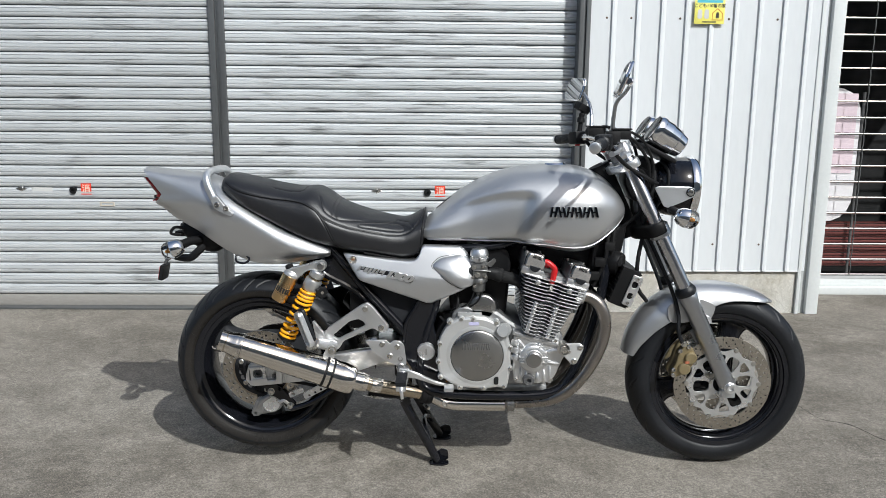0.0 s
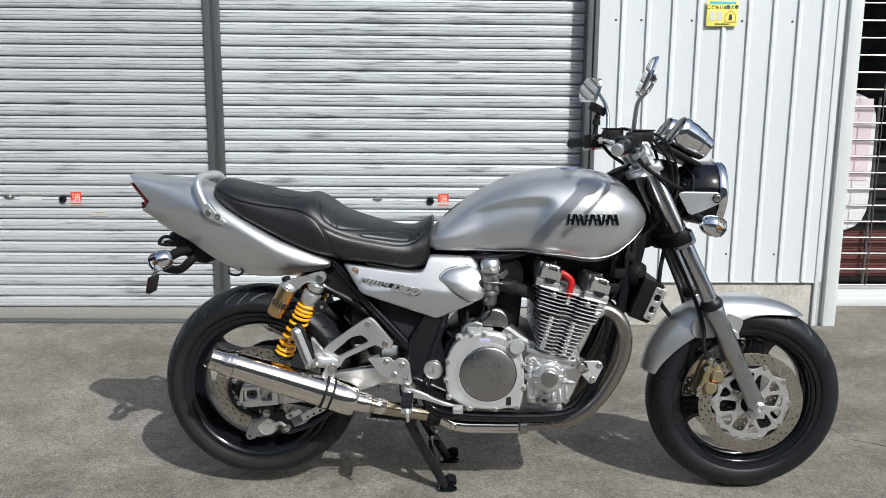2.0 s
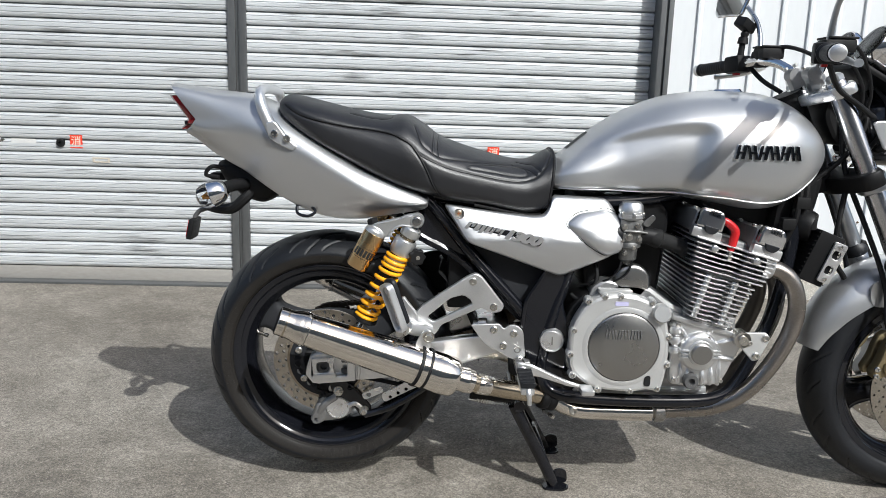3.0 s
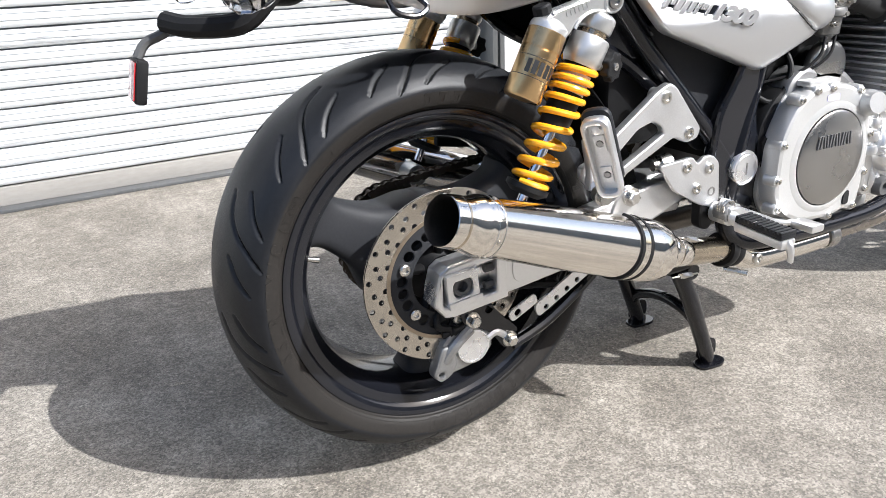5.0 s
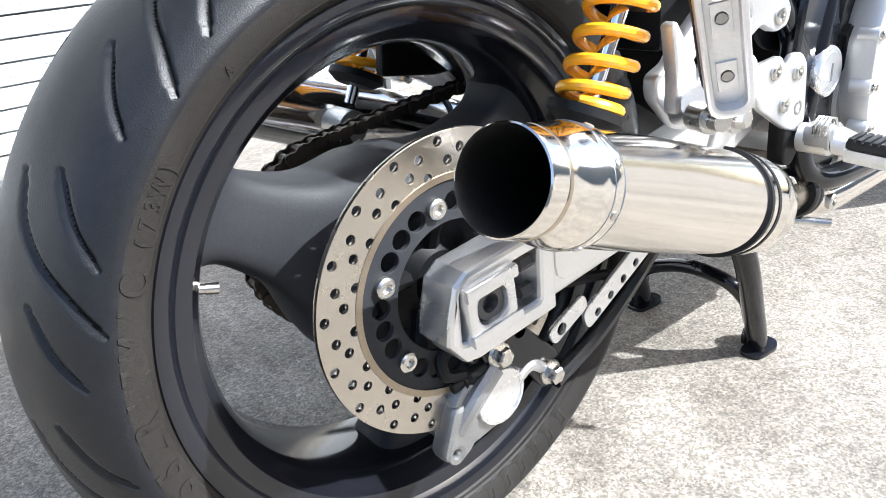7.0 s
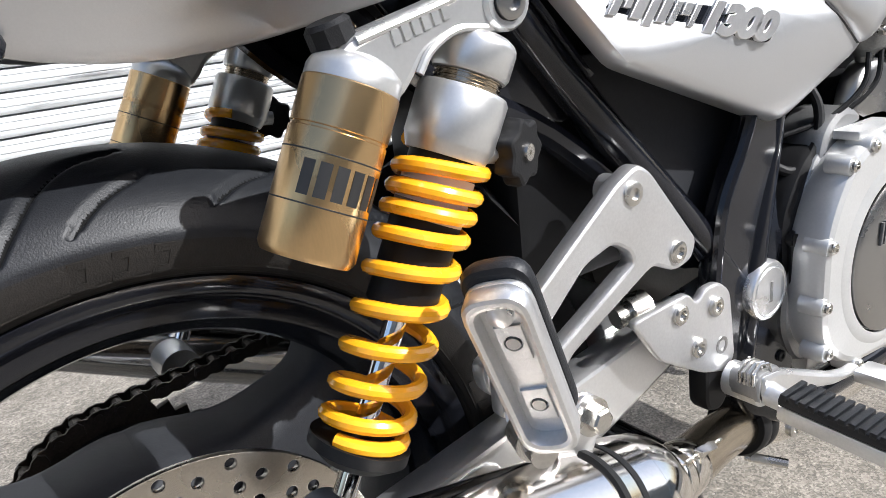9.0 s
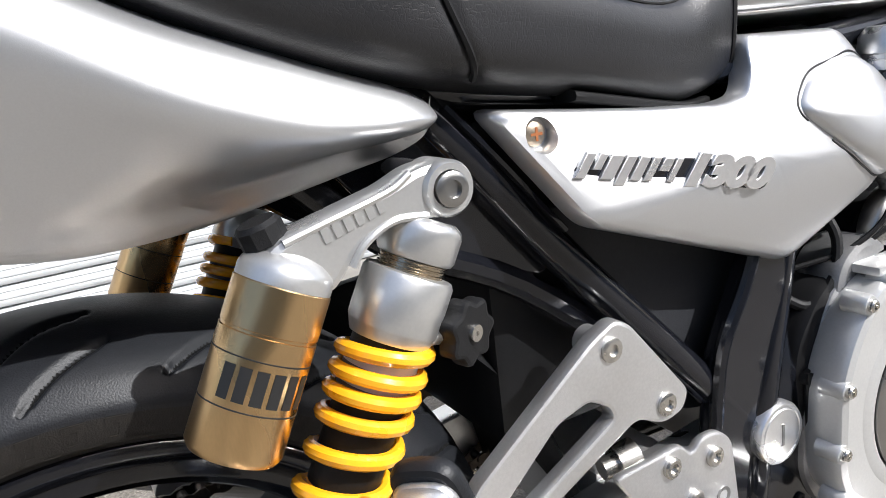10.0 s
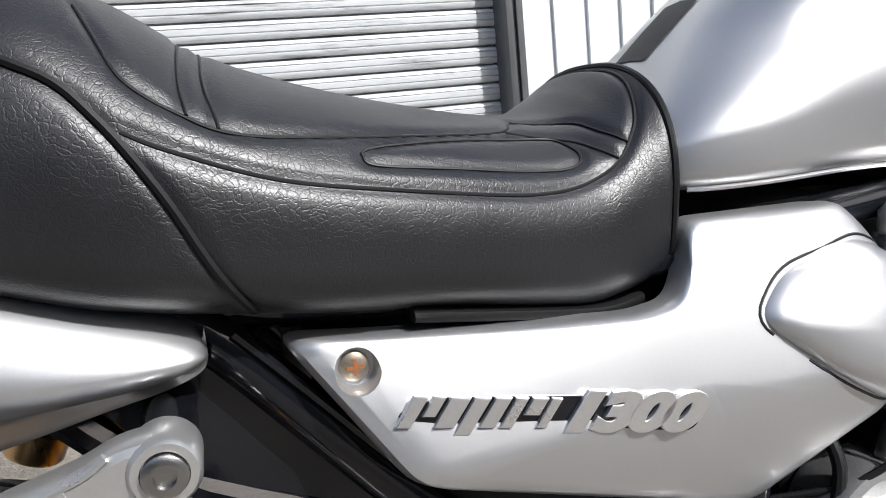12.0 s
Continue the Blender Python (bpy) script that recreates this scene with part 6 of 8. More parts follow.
def foot_controls():
    # passenger bracket: cast triangle on two screws
    def bracket(s):
        out = [(0.322, 0.563), (0.344, 0.573), (0.358, 0.565), (0.413, 0.497), (0.407, 0.482), (0.386, 0.477), (0.360, 0.490), (0.268, 0.446), (0.256, 0.424), (0.238, 0.412), (0.222, 0.420), (0.190, 0.450), (0.188, 0.47), (0.212, 0.478), (0.220, 0.490)]
        hole = rounded([(0.234, 0.464), (0.288, 0.511), (0.317, 0.519), (0.334, 0.508), (0.338, 0.499), (0.250, 0.453)], 4, 0.007)
        b = part("passenger_peg_bracket", side_plate(rounded(out, 3, 0.008), 0.014, s * 0.141, [hole], 0.003), CAST, bike, "cast alloy passenger peg bracket")
        for x, z in ((0.338, 0.552), (0.388, 0.493)):
            part("bracket_bolt", bolt((x, s * 0.147, z), (0, s, 0), 0.0092, 0.004), ZINC, b)
            part("standoff", rod((x, s * 0.12, z), (x, s * 0.136, z), r=0.012, seg=16), CAST, b)
        ear = rounded([(0.184, 0.468), (0.174, 0.515), (0.181, 0.518), (0.212, 0.478), (0.214, 0.455), (0.203, 0.440), (0.183, 0.442)], 3, 0.006)
        part("peg_ear", side_plate(ear, 0.013, s * 0.166, bevel=0.003), CAST, b)
        part("peg_mount", tube([(0.238, s * 0.142, 0.432), (0.215, s * 0.165, 0.440), (0.19, s * 0.19, 0.452)], [0.016, 0.017, 0.015], 14), CAST, b)
        # the peg itself, folded up: hollow casting with a rubber back
        base, tip = Vector((0.182, s * 0.222, 0.452)), Vector((0.142, s * 0.226, 0.561))
        ax = (tip - base).normalized()
        face = Vector((-0.80, s * 0.60, 0))
        face = (face - ax * face.dot(ax)).normalized()
        across = ax.cross(face)
        m = Matrix((across, ax, across.cross(ax))).transposed().to_4x4()
        m.translation = (base + tip) / 2
        sg = 1 if (m.to_3x3() @ Vector((0, 0, 1))).dot(face) > 0 else -1
        hl = (tip - base).length / 2
        outl = rounded([(-0.017, -hl), (0.017, -hl), (0.0185, hl), (-0.0185, hl)], 5)
        inn = rounded([(-0.011, -hl + 0.008), (0.011, -hl + 0.008), (0.012, hl - 0.008), (-0.012, hl - 0.008)], 4)
        pg = part("passenger_peg", plate(outl, 0.014, m @ Matrix.Translation((0, 0, sg * 0.004)), [inn], 0.003), CAST, bike, "folded-up alloy passenger foot peg")
        part("peg_floor", plate(outl, 0.006, m @ Matrix.Translation((0, 0, -sg * 0.003)), bevel=0.002), CAST, pg)
        part("peg_rubber", plate(rounded([(-0.0185, -hl * 0.8), (0.0185, -hl * 0.8), (0.02, hl + 0.007), (-0.02, hl + 0.007)], 5), 0.012, m @ Matrix.Translation((0, 0, -sg * 0.011)), bevel=0.004), RUBBER, pg, "black rubber peg pad")
        for u in (-0.45, 0.35):
            c = m @ Vector((0, hl * u, sg * 0.0005))
            part("peg_screw", rod(c, c + face * 0.002, [(0, 0.0045), (1, 0.004), (1, 0)], seg=12), ALU_DARK, pg)
            part("peg_pad", plate([(-0.0075, hl * u - 0.012), (0.0075, hl * u - 0.012), (0.0075, hl * u + 0.012), (-0.0075, hl * u + 0.012)], 0.003, m @ Matrix.Translation((0, 0, sg * 0.0005)), [circle(0, hl * u, 0.005, 12)], 0.0006), CAST, pg)
        c = m @ Vector((0, hl * 0.72, sg * 0.001))
        part("peg_boss", rod(c, c + face * 0.006, [(0, 0.007), (0.8, 0.007), (1, 0.005), (1, 0)], seg=18), ALU, pg)
        part("peg_pivot", rod((0.185, s * 0.19, 0.444), (0.172, s * 0.222, 0.446), [(0, 0.012), (0.6, 0.012), (0.6, 0.0085), (1, 0.008), (1, 0)], seg=18), ZINC, pg)
        return b

    bracket(-1)
    bracket(1)
    # rider side: heel plate, peg and brake pedal
    heel = [(0.335, 0.449), (0.403, 0.453), (0.414, 0.440), (0.426, 0.450), (0.445, 0.450), (0.460, 0.437), (0.468, 0.372), (0.454, 0.362), (0.425, 0.371), (0.369, 0.403)]
    h = part("heel_plate", side_plate(rounded(heel, 4, 0.008), 0.008, -0.143, bevel=0.002), CAST, bike, "alloy heel plate on hex screws")
    for x, z in ((0.438, 0.430), (0.391, 0.438), (0.415, 0.400)):
        part("plate_bolt", bolt((x, -0.146, z), (0, -1, 0), 0.0088, 0.005), ZINC, h)
    part("plate_hole", rod((0.448, -0.1445, 0.390), (0.448, -0.1475, 0.390), [(0, 0.008), (1, 0.008), (1, 0.005), (0.2, 0.0048), (0.2, 0)], seg=18), ALU_DARK, h)
    part("reservoir_pushrod", rod((0.345, -0.120, 0.442), (0.375, -0.125, 0.446), [(0, 0.009), (0.4, 0.009), (0.4, 0.014), (1, 0.014)], seg=14), ZINC, h)
    # silver casting coloured black for the shadow under the heel plate
    part("hanger_casting", side_plate(rounded([(0.428, 0.392), (0.462, 0.392), (0.470, 0.345), (0.452, 0.322), (0.430, 0.330)], 3), 0.020, -0.135, bevel=0.004), SATIN, h)
    k = part("rider_peg", tube([(0.458, -0.165, 0.358), (0.459, -0.20, 0.351), (0.460, -0.245, 0.347), (0.460, -0.284, 0.344)], [0.013, 0.010, 0.010, 0.010], 16), CAST, bike, "rider foot peg with a ribbed rubber")
    pm = Matrix.Translation((0.459, -0.245, 0.352)) @ pose(0, 0, 0, 3.2, 0, 0)
    part("peg_bar", box(-0.0150, 0.0150, -0.046, 0.044, -0.015, 0.0, 0.004, pm), CAST, k, "cast alloy peg bar")
    pad = part("peg_rubber", box(-0.0160, 0.0160, -0.044, 0.043, 0.0003, 0.0095, 0.003, pm), RUBBER, k, "ribbed black rubber")
    rib = box(-0.0165, 0.0165, -0.0028, 0.0028, 0.007, 0.0125, 0.0012)
    for i in range(11):
        ob = part("rubber_rib", rib, RUBBER, pad)
        ob.matrix_world = pm @ Matrix.Translation((0, -0.0407 + i * 0.0079, 0))
    part("peg_feeler", tube([(0.460, -0.284, 0.344), (0.462, -0.292, 0.334), (0.464, -0.293, 0.314)], [0.010, 0.006, 0.0045], 10), ALU, k, "alloy lean feeler")
    # clevis darkened too, part of the same painted shadow
    part("peg_clevis", side_plate(rounded([(0.440, 0.376), (0.478, 0.374), (0.478, 0.348), (0.442, 0.345)], 3), 0.028, -0.172, bevel=0.003), CAST_DARK, k)
    part("return_spring", tube([(0.450 + 0.012 * math.cos(i * 0.9), -0.185 + i * 0.0006, 0.372 + 0.012 * math.sin(i * 0.9)) for i in range(30)], 0.0015, 6, 1), ZINC, k)
    arm = rounded([(0.446, 0.374), (0.470, 0.371), (0.484, 0.366), (0.564, 0.331), (0.595, 0.322), (0.612, 0.322), (0.614, 0.312), (0.565, 0.318), (0.498, 0.339), (0.462, 0.343), (0.446, 0.352)], 4, 0.006)
    ped = part("brake_pedal", side_plate(arm, 0.012, -0.182, bevel=0.004), ALU, bike, "polished alloy brake pedal")
    part("pedal_boss", rod((0.458, -0.150, 0.356), (0.458, -0.186, 0.356), [(0, 0.016), (0.9, 0.016), (1, 0.013)], seg=20), CAST, ped)
    part("pedal_tip", box(0.588, 0.618, -0.235, -0.192, 0.314, 0.327, 0.004), ALU, ped)
    lev = part("shift_lever", tube([(0.46, 0.17, 0.35), (0.52, 0.18, 0.34), (0.60, 0.19, 0.325)], 0.008, 10), ALU, bike, "alloy gear lever")
    part("shift_rubber", rod((0.60, 0.185, 0.325), (0.60, 0.235, 0.325), r=0.011, seg=14), RUBBER, lev)
    left = part("rider_peg", tube([(0.458, 0.165, 0.363), (0.459, 0.22, 0.36), (0.460, 0.288, 0.352)], 0.014, 14), RUBBER, bike, "rider foot peg with a ribbed rubber")
    tagged(left, "rider foot peg with a ribbed rubber")


foot_controls()


def centre_stand():
    c = part("centre_stand", tube([(0.455, -0.086, 0.228), (0.485, -0.087, 0.170), (0.530, -0.078, 0.085), (0.560, -0.072, 0.024), (0.565, -0.071, 0.008)], [0.016, 0.0155, 0.015, 0.0145, 0.013], 16), BLACK, bike, "black steel centre stand with both feet down")
    part("stand_leg", tube([(0.455, 0.092, 0.228), (0.488, 0.102, 0.170), (0.532, 0.117, 0.085), (0.566, 0.130, 0.024), (0.572, 0.132, 0.008)], [0.016, 0.0155, 0.015, 0.0145, 0.013], 16), BLACK, c)
    for s in (-1, 1):
        part("curved_brace", tube([(0.545, 0.030 + s * 0.098, 0.058), (0.532, 0.015 + s * 0.080, 0.094), (0.522, s * 0.044, 0.118), (0.518, s * 0.010, 0.126), (0.518, 0, 0.126)], 0.0105, 12), BLACK, c)
    part("pivot_tube", rod((0.465, -0.11, 0.232), (0.465, 0.11, 0.232), r=0.014, seg=16), BLACK, c)
    for y, x in ((-0.071, 0.565), (0.132, 0.572)):
        sole = rounded([(-0.026, -0.016), (0.022, -0.020), (0.040, -0.008), (0.040, 0.010), (0.022, 0.020), (-0.026, 0.016)], 3)
        part("stand_foot", plate(sole, 0.006, Matrix.Translation((x, y, 0.003)), bevel=0.001), BLACK, c)
        part("foot_gusset", side_plate(rounded([(x - 0.010, 0.005), (x + 0.040, 0.005), (x + 0.036, 0.040), (x + 0.016, 0.046), (x - 0.008, 0.030)], 3), 0.006, y + 0.018, bevel=0.001), BLACK, c)
    part("kick_arm", tube([(0.45, -0.11, 0.255), (0.40, -0.125, 0.262), (0.36, -0.132, 0.268), (0.345, -0.135, 0.272)], [0.011, 0.011, 0.012, 0.012], 10), SATIN, c, "kick arm with a dark pad")
    sp = []
    for i in range(160):
        u = i / 159
        sp.append((0.36 + 0.11 * u + 0.008 * math.cos(i * 0.75) * 0.2, -0.055 + 0.008 * math.cos(i * 0.75), 0.262 - 0.05 * u + 0.008 * math.sin(i * 0.75)))
    part("return_spring", tube(sp, 0.0016, 6, 1), SATIN, c)
    return c


centre_stand()


# ---- engine ----
def engine():
    case = [(0.560, 0.36), (0.575, 0.47), (0.60, 0.525), (0.66, 0.56), (0.74, 0.56), (0.82, 0.50), (0.96, 0.49), (0.965, 0.42), (0.935, 0.34), (0.90, 0.305), (0.64, 0.300), (0.585, 0.315)]
    # silver case in the darker cast tone, its shade put into the colour
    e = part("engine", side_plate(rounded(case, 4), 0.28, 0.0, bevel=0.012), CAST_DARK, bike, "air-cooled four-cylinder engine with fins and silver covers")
    part("gearbox_hump", rod((0.715, -0.125, 0.545), (0.715, 0.13, 0.545), [(0, 0.03), (0.06, 0.045), (0.94, 0.045), (1, 0.03)], seg=32), SATIN, e, "dark starter housing")
    part("hump_end", rod((0.708, -0.120, 0.558), (0.708, -0.140, 0.558), [(0, 0.044), (0.7, 0.043), (0.9, 0.040), (1, 0.034), (1, 0)], seg=40), ALU_DARK, e, "dull grey starter clutch cap")
    part("breather_lid", side_plate(rounded([(0.605, 0.515), (0.615, 0.548), (0.645, 0.566), (0.690, 0.556), (0.700, 0.530)], 4), 0.05, -0.115, bevel=0.008), CAST_DARK, e, "grey breather lid over the clutch")
    part("rear_case", side_plate(rounded([(0.555, 0.475), (0.60, 0.535), (0.70, 0.545), (0.70, 0.36), (0.57, 0.36)], 4), 0.27, 0.0, bevel=0.01), SATIN, e, "dark rear crankcase")
    part("sump", box(0.66, 0.92, -0.11, 0.11, 0.262, 0.30, 0.012), CAST, e)
    # clutch cover
    cov = [(0.566, 0.398), (0.567, 0.453), (0.581, 0.486), (0.600, 0.514), (0.628, 0.533), (0.677, 0.539), (0.715, 0.535), (0.742, 0.525), (0.764, 0.508), (0.785, 0.484), (0.795, 0.447), (0.798, 0.391), (0.794, 0.347), (0.787, 0.311), (0.772, 0.305), (0.754, 0.309), (0.721, 0.302), (0.697, 0.302), (0.636, 0.307), (0.604, 0.321), (0.576, 0.346), (0.567, 0.367)]
    c = part("clutch_cover", side_plate(rounded(cov, 4), 0.040, -0.153, bevel=0.008), COVER, bike, "silver clutch cover with a dark brushed disc")
    part("cover_rim", lathe([(0.0825, 0.0), (0.0835, 0.0050), (0.0870, 0.0055), (0.0985, 0.0008), (0.100, -0.003), (0.084, -0.004)], 72, axis((0.690, -0.171, 0.413), (0.690, -0.2, 0.413)), True), COVER, c)
    part("cover_flat", box(0.628, 0.704, -0.165, -0.10, 0.536, 0.545, 0.003), COVER, c, "flat machined top edge")
    part("cover_disc", lathe([(0.081, 0.0), (0.081, 0.006), (0.077, 0.0085), (0.04, 0.0105), (0.0, 0.011)], 72, axis((0.690, -0.171, 0.413), (0.690, -0.2, 0.413)), False, True), ALU_DARK, c, "dark brushed round cover")
    part("disc_gap", lathe([(0.081, 0.001), (0.0825, 0.004), (0.084, 0.001)], 72, axis((0.690, -0.171, 0.413), (0.690, -0.2, 0.413)), False, False), BLACK_INK, c)
    for k in range(6):
        x = 0.645 + k * 0.0146
        lean = 0.0014 if k % 2 else -0.0014
        for a, b in ((0.0, 0.0034), (0.0068, 0.0102)):
            part("raised_block", side_plate([(x + a + lean, 0.434), (x + b + lean, 0.434), (x + b - lean, 0.456), (x + a - lean, 0.456)], 0.0028, -0.1822, bevel=0.0005), GREY, c, "dark raised block")
    part("cover_sticker", box(0.664, 0.694, -0.1738, -0.1732, 0.511, 0.521, 0), surface("pale_blue_sticker", (0.52, 0.5, 0.72), 0.5), c, "small pale blue sticker")
    for x, z in ((0.604, 0.519), (0.640, 0.530), (0.676, 0.531), (0.749, 0.520), (0.575, 0.449), (0.570, 0.391), (0.577, 0.341), (0.638, 0.307), (0.713, 0.306), (0.776, 0.313), (0.793, 0.440), (0.794, 0.372)):
        part("cover_boss", rod((x, -0.150, z), (x, -0.1725, z), [(0, 0.010), (0.9, 0.0095), (1, 0.0085), (1, 0)], seg=16), COVER, c)
        part("cover_bolt", bolt((x, -0.172, z), (0, -1, 0), 0.0058, 0.005), ZINC, c)
    part("filler_plug", rod((0.776, -0.150, 0.492), (0.768, -0.194, 0.500), [(0, 0.022), (0.7, 0.022), (0.8, 0.019), (1, 0.018), (1, 0)], seg=28), COVER, c, "alloy oil filler plug")
    part("sight_glass", side_plate(rounded([(0.744, 0.319), (0.759, 0.319), (0.759, 0.345), (0.744, 0.345)], 4), 0.004, -0.1735, bevel=0.001), DARK, c, "dark oval sight glass")
    # pickup cover and its housing
    hous = [(0.802, 0.474), (0.841, 0.486), (0.905, 0.474), (0.958, 0.455), (0.972, 0.428), (0.951, 0.381), (0.937, 0.345), (0.920, 0.323), (0.835, 0.319), (0.808, 0.322), (0.803, 0.37)]
    h = part("side_housing", side_plate(rounded(hous, 4), 0.030, -0.150, bevel=0.007), CAST, bike, "cast alloy engine side housing")
    pk = part("pickup_cover", rod((0.866, -0.160, 0.407), (0.866, -0.193, 0.407), [(0, 0.047), (0.45, 0.046), (0.62, 0.042), (0.66, 0.040), (0.70, 0.030), (0.9, 0.0285), (0.92, 0)], seg=48), CAST, h, "round pickup cover with a polished centre")
    part("centre_disc", rod((0.866, -0.188, 0.407), (0.866, -0.197, 0.407), [(0, 0.0245), (0.8, 0.0240), (1, 0.0215), (1, 0)], seg=40), ALU_DARK, pk, "brushed centre disc")
    for dz in (-0.012, -0.004, 0.004):
        part("cover_rib", box(0.822, 0.912, -0.188, -0.176, 0.406 + dz, 0.4105 + dz, 0.002), CAST, h)
    for x, z in ((0.882, 0.440), (0.864, 0.374)):
        part("cover_bolt", bolt((x, -0.176, z), (0, -1, 0), 0.0062, 0.006), ZINC, h)
    for x, z in ((0.828, 0.375), (0.846, 0.362), (0.880, 0.360), (0.900, 0.368), (0.918, 0.385)):
        part("case_rib", tube([(x, -0.160, z), (x + 0.001, -0.167, (z + 0.326) / 2), (x + 0.002, -0.160, 0.324)], 0.0055, 8), CAST, h)
    for x0, z0, x1, z1 in ((0.905, 0.425, 0.962, 0.440), (0.903, 0.395, 0.950, 0.388), (0.835, 0.44, 0.812, 0.468), (0.885, 0.448, 0.900, 0.472)):
        part("case_rib", tube([(x0, -0.160, z0), ((x0 + x1) / 2, -0.166, (z0 + z1) / 2), (x1, -0.160, z1)], 0.007, 8), CAST, h)
    for x, z in ((0.815, 0.468), (0.935, 0.462), (0.925, 0.335), (0.815, 0.335)):
        part("case_bolt", bolt((x, -0.165, z), (0, -1, 0), 0.0055, 0.005), ZINC, h)
    for z in (0.448, 0.425, 0.40):
        part("hose_union", rod((0.809, -0.166, z), (0.809, -0.166, z + 0.016), [(0, 0.012), (0.4, 0.014), (1, 0.011)], seg=14), CAST, h)
    part("drain_plug", rod((0.854, -0.150, 0.336), (0.854, -0.180, 0.335), [(0, 0.019), (0.8, 0.019), (1, 0.016), (1, 0.008), (0.7, 0.007), (0.7, 0)], seg=24), GREY, h, "grey drain plug")
    tri = rounded([(0.942, 0.453), (0.957, 0.461), (1.010, 0.463), (1.020, 0.448), (0.998, 0.397), (0.984, 0.393), (0.946, 0.434)], 4)
    t = part("engine_hanger", side_plate(tri, 0.008, -0.188, bevel=0.002), COVER, bike, "triangular alloy engine hanger")
    for x, z in ((1.008, 0.450), (0.990, 0.407), (0.974, 0.437)):
        part("hanger_bolt", bolt((x, -0.191, z), (0, -1, 0), 0.0085 if z > 0.44 or z < 0.41 else 0.0055, 0.005), ZINC, t)
    part("hanger_boss", rod((0.957, -0.16, 0.443), (0.957, -0.200, 0.443), [(0, 0.020), (0.8, 0.019), (0.8, 0.012), (1, 0.011), (1, 0)], seg=24), ZINC, t)
    # cylinder block leaning forward, its fins, the head and the cam ends
    lean = radians(15)
    u, v = Vector((math.sin(lean), 0, math.cos(lean))), Vector((math.cos(lean), 0, -math.sin(lean)))
    o = Vector((0.872, 0, 0.462))
    M = Matrix((v, (0, 1, 0), u)).transposed().to_4x4()
    M.translation = o
    # cores behind the fins are coloured darker to deepen the shaded gaps
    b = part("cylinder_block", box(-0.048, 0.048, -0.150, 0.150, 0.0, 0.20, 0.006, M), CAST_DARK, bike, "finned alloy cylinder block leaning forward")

    def fin(hw, hy, notch):
        pts = [(-hw, -hy + 0.03), (-hw * 0.9, -hy + 0.006), (-hw * 0.55, -hy), (-notch, -hy), (-notch * 0.6, -hy + 0.012), (notch * 0.6, -hy + 0.012), (notch, -hy), (hw * 0.55, -hy), (hw * 0.9, -hy + 0.006), (hw, -hy + 0.03)]
        pts += [(x, -y) for x, y in reversed(pts)]
        return plate(pts, 0.0032, Matrix(), bevel=0.0009)

    low, high = fin(0.068, 0.186, 0.012), fin(0.098, 0.190, 0.020)
    for k in range(10):
        ob = part("fin", low, CAST, b)
        ob.matrix_world = M @ Matrix.Translation((0.004, 0, 0.022 + k * 0.0108)) @ Matrix.Diagonal((0.80 + 0.042 * k, 1, 1, 1))
    for k in range(7):
        ob = part("fin", high, CAST, b)
        ob.matrix_world = M @ Matrix.Translation((0.005, 0, 0.134 + k * 0.0108)) @ Matrix.Diagonal((0.95 + 0.025 * k, 1, 1, 1))
    part("base_flange", box(-0.075, 0.075, -0.172, 0.172, 0.0, 0.012, 0.003, M), CAST, b)
    for x in (-0.035, 0.03):
        part("stud_column", rod(M @ Vector((x, -0.176, 0.02)), M @ Vector((x, -0.176, 0.125)), r=0.0075, seg=12), CAST, b)
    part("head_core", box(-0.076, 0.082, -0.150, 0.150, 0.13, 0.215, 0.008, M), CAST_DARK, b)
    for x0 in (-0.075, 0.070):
        # darker tone paints in the shade that the tank throws on the cam covers
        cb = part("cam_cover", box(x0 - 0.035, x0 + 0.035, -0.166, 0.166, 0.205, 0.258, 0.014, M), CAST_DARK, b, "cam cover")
        end = rounded([(x0 - 0.031, 0.222), (x0 - 0.031, 0.252), (x0 - 0.024, 0.267), (x0 + 0.022, 0.267), (x0 + 0.032, 0.250), (x0 + 0.032, 0.222)], 4, 0.006)
        cap = part("cam_end_cap", plate(end, 0.022, M @ Matrix.Translation((0, -0.173, 0)) @ SIDE, bevel=0.006), CHROME, b, "polished cam end cap")
        part("cap_ridge", plate(rounded([(x0 - 0.018, 0.249), (x0 - 0.012, 0.268), (x0 + 0.016, 0.268), (x0 + 0.022, 0.247)], 3, 0.005), 0.016, M @ Matrix.Translation((0, -0.176, 0)) @ SIDE, bevel=0.004), CHROME, cap)
        moon = [(x0 + 0.004 + 0.0165 * math.cos(radians(d)), 0.229 - 0.0165 * math.sin(radians(d))) for d in range(0, 181, 12)]
        part("cam_plug", plate(list(reversed(moon)), 0.010, M @ Matrix.Translation((0, -0.184, 0)) @ SIDE, bevel=0.002), RUBBER, cap, "black half-moon cam plug")
        part("cam_seat", box(x0 - 0.034, x0 + 0.036, -0.181, -0.16, 0.198, 0.222, 0.005, M), CAST, b)
        for dx in (-0.026, 0.026):
            for y in (-0.13, -0.05, 0.05, 0.13):
                p = M @ Vector((x0 + dx, y, 0.256))
                part("cover_bolt", bolt(p, u, 0.006, 0.006), ZINC, b)
    for x in (-0.05, 0.05):
        part("head_nut", rod(M @ Vector((x, -0.183, 0.185)), M @ Vector((x, -0.196, 0.185)), [(0, 0.009), (0.9, 0.008), (1, 0.006), (1, 0)], seg=16), ALU, b)
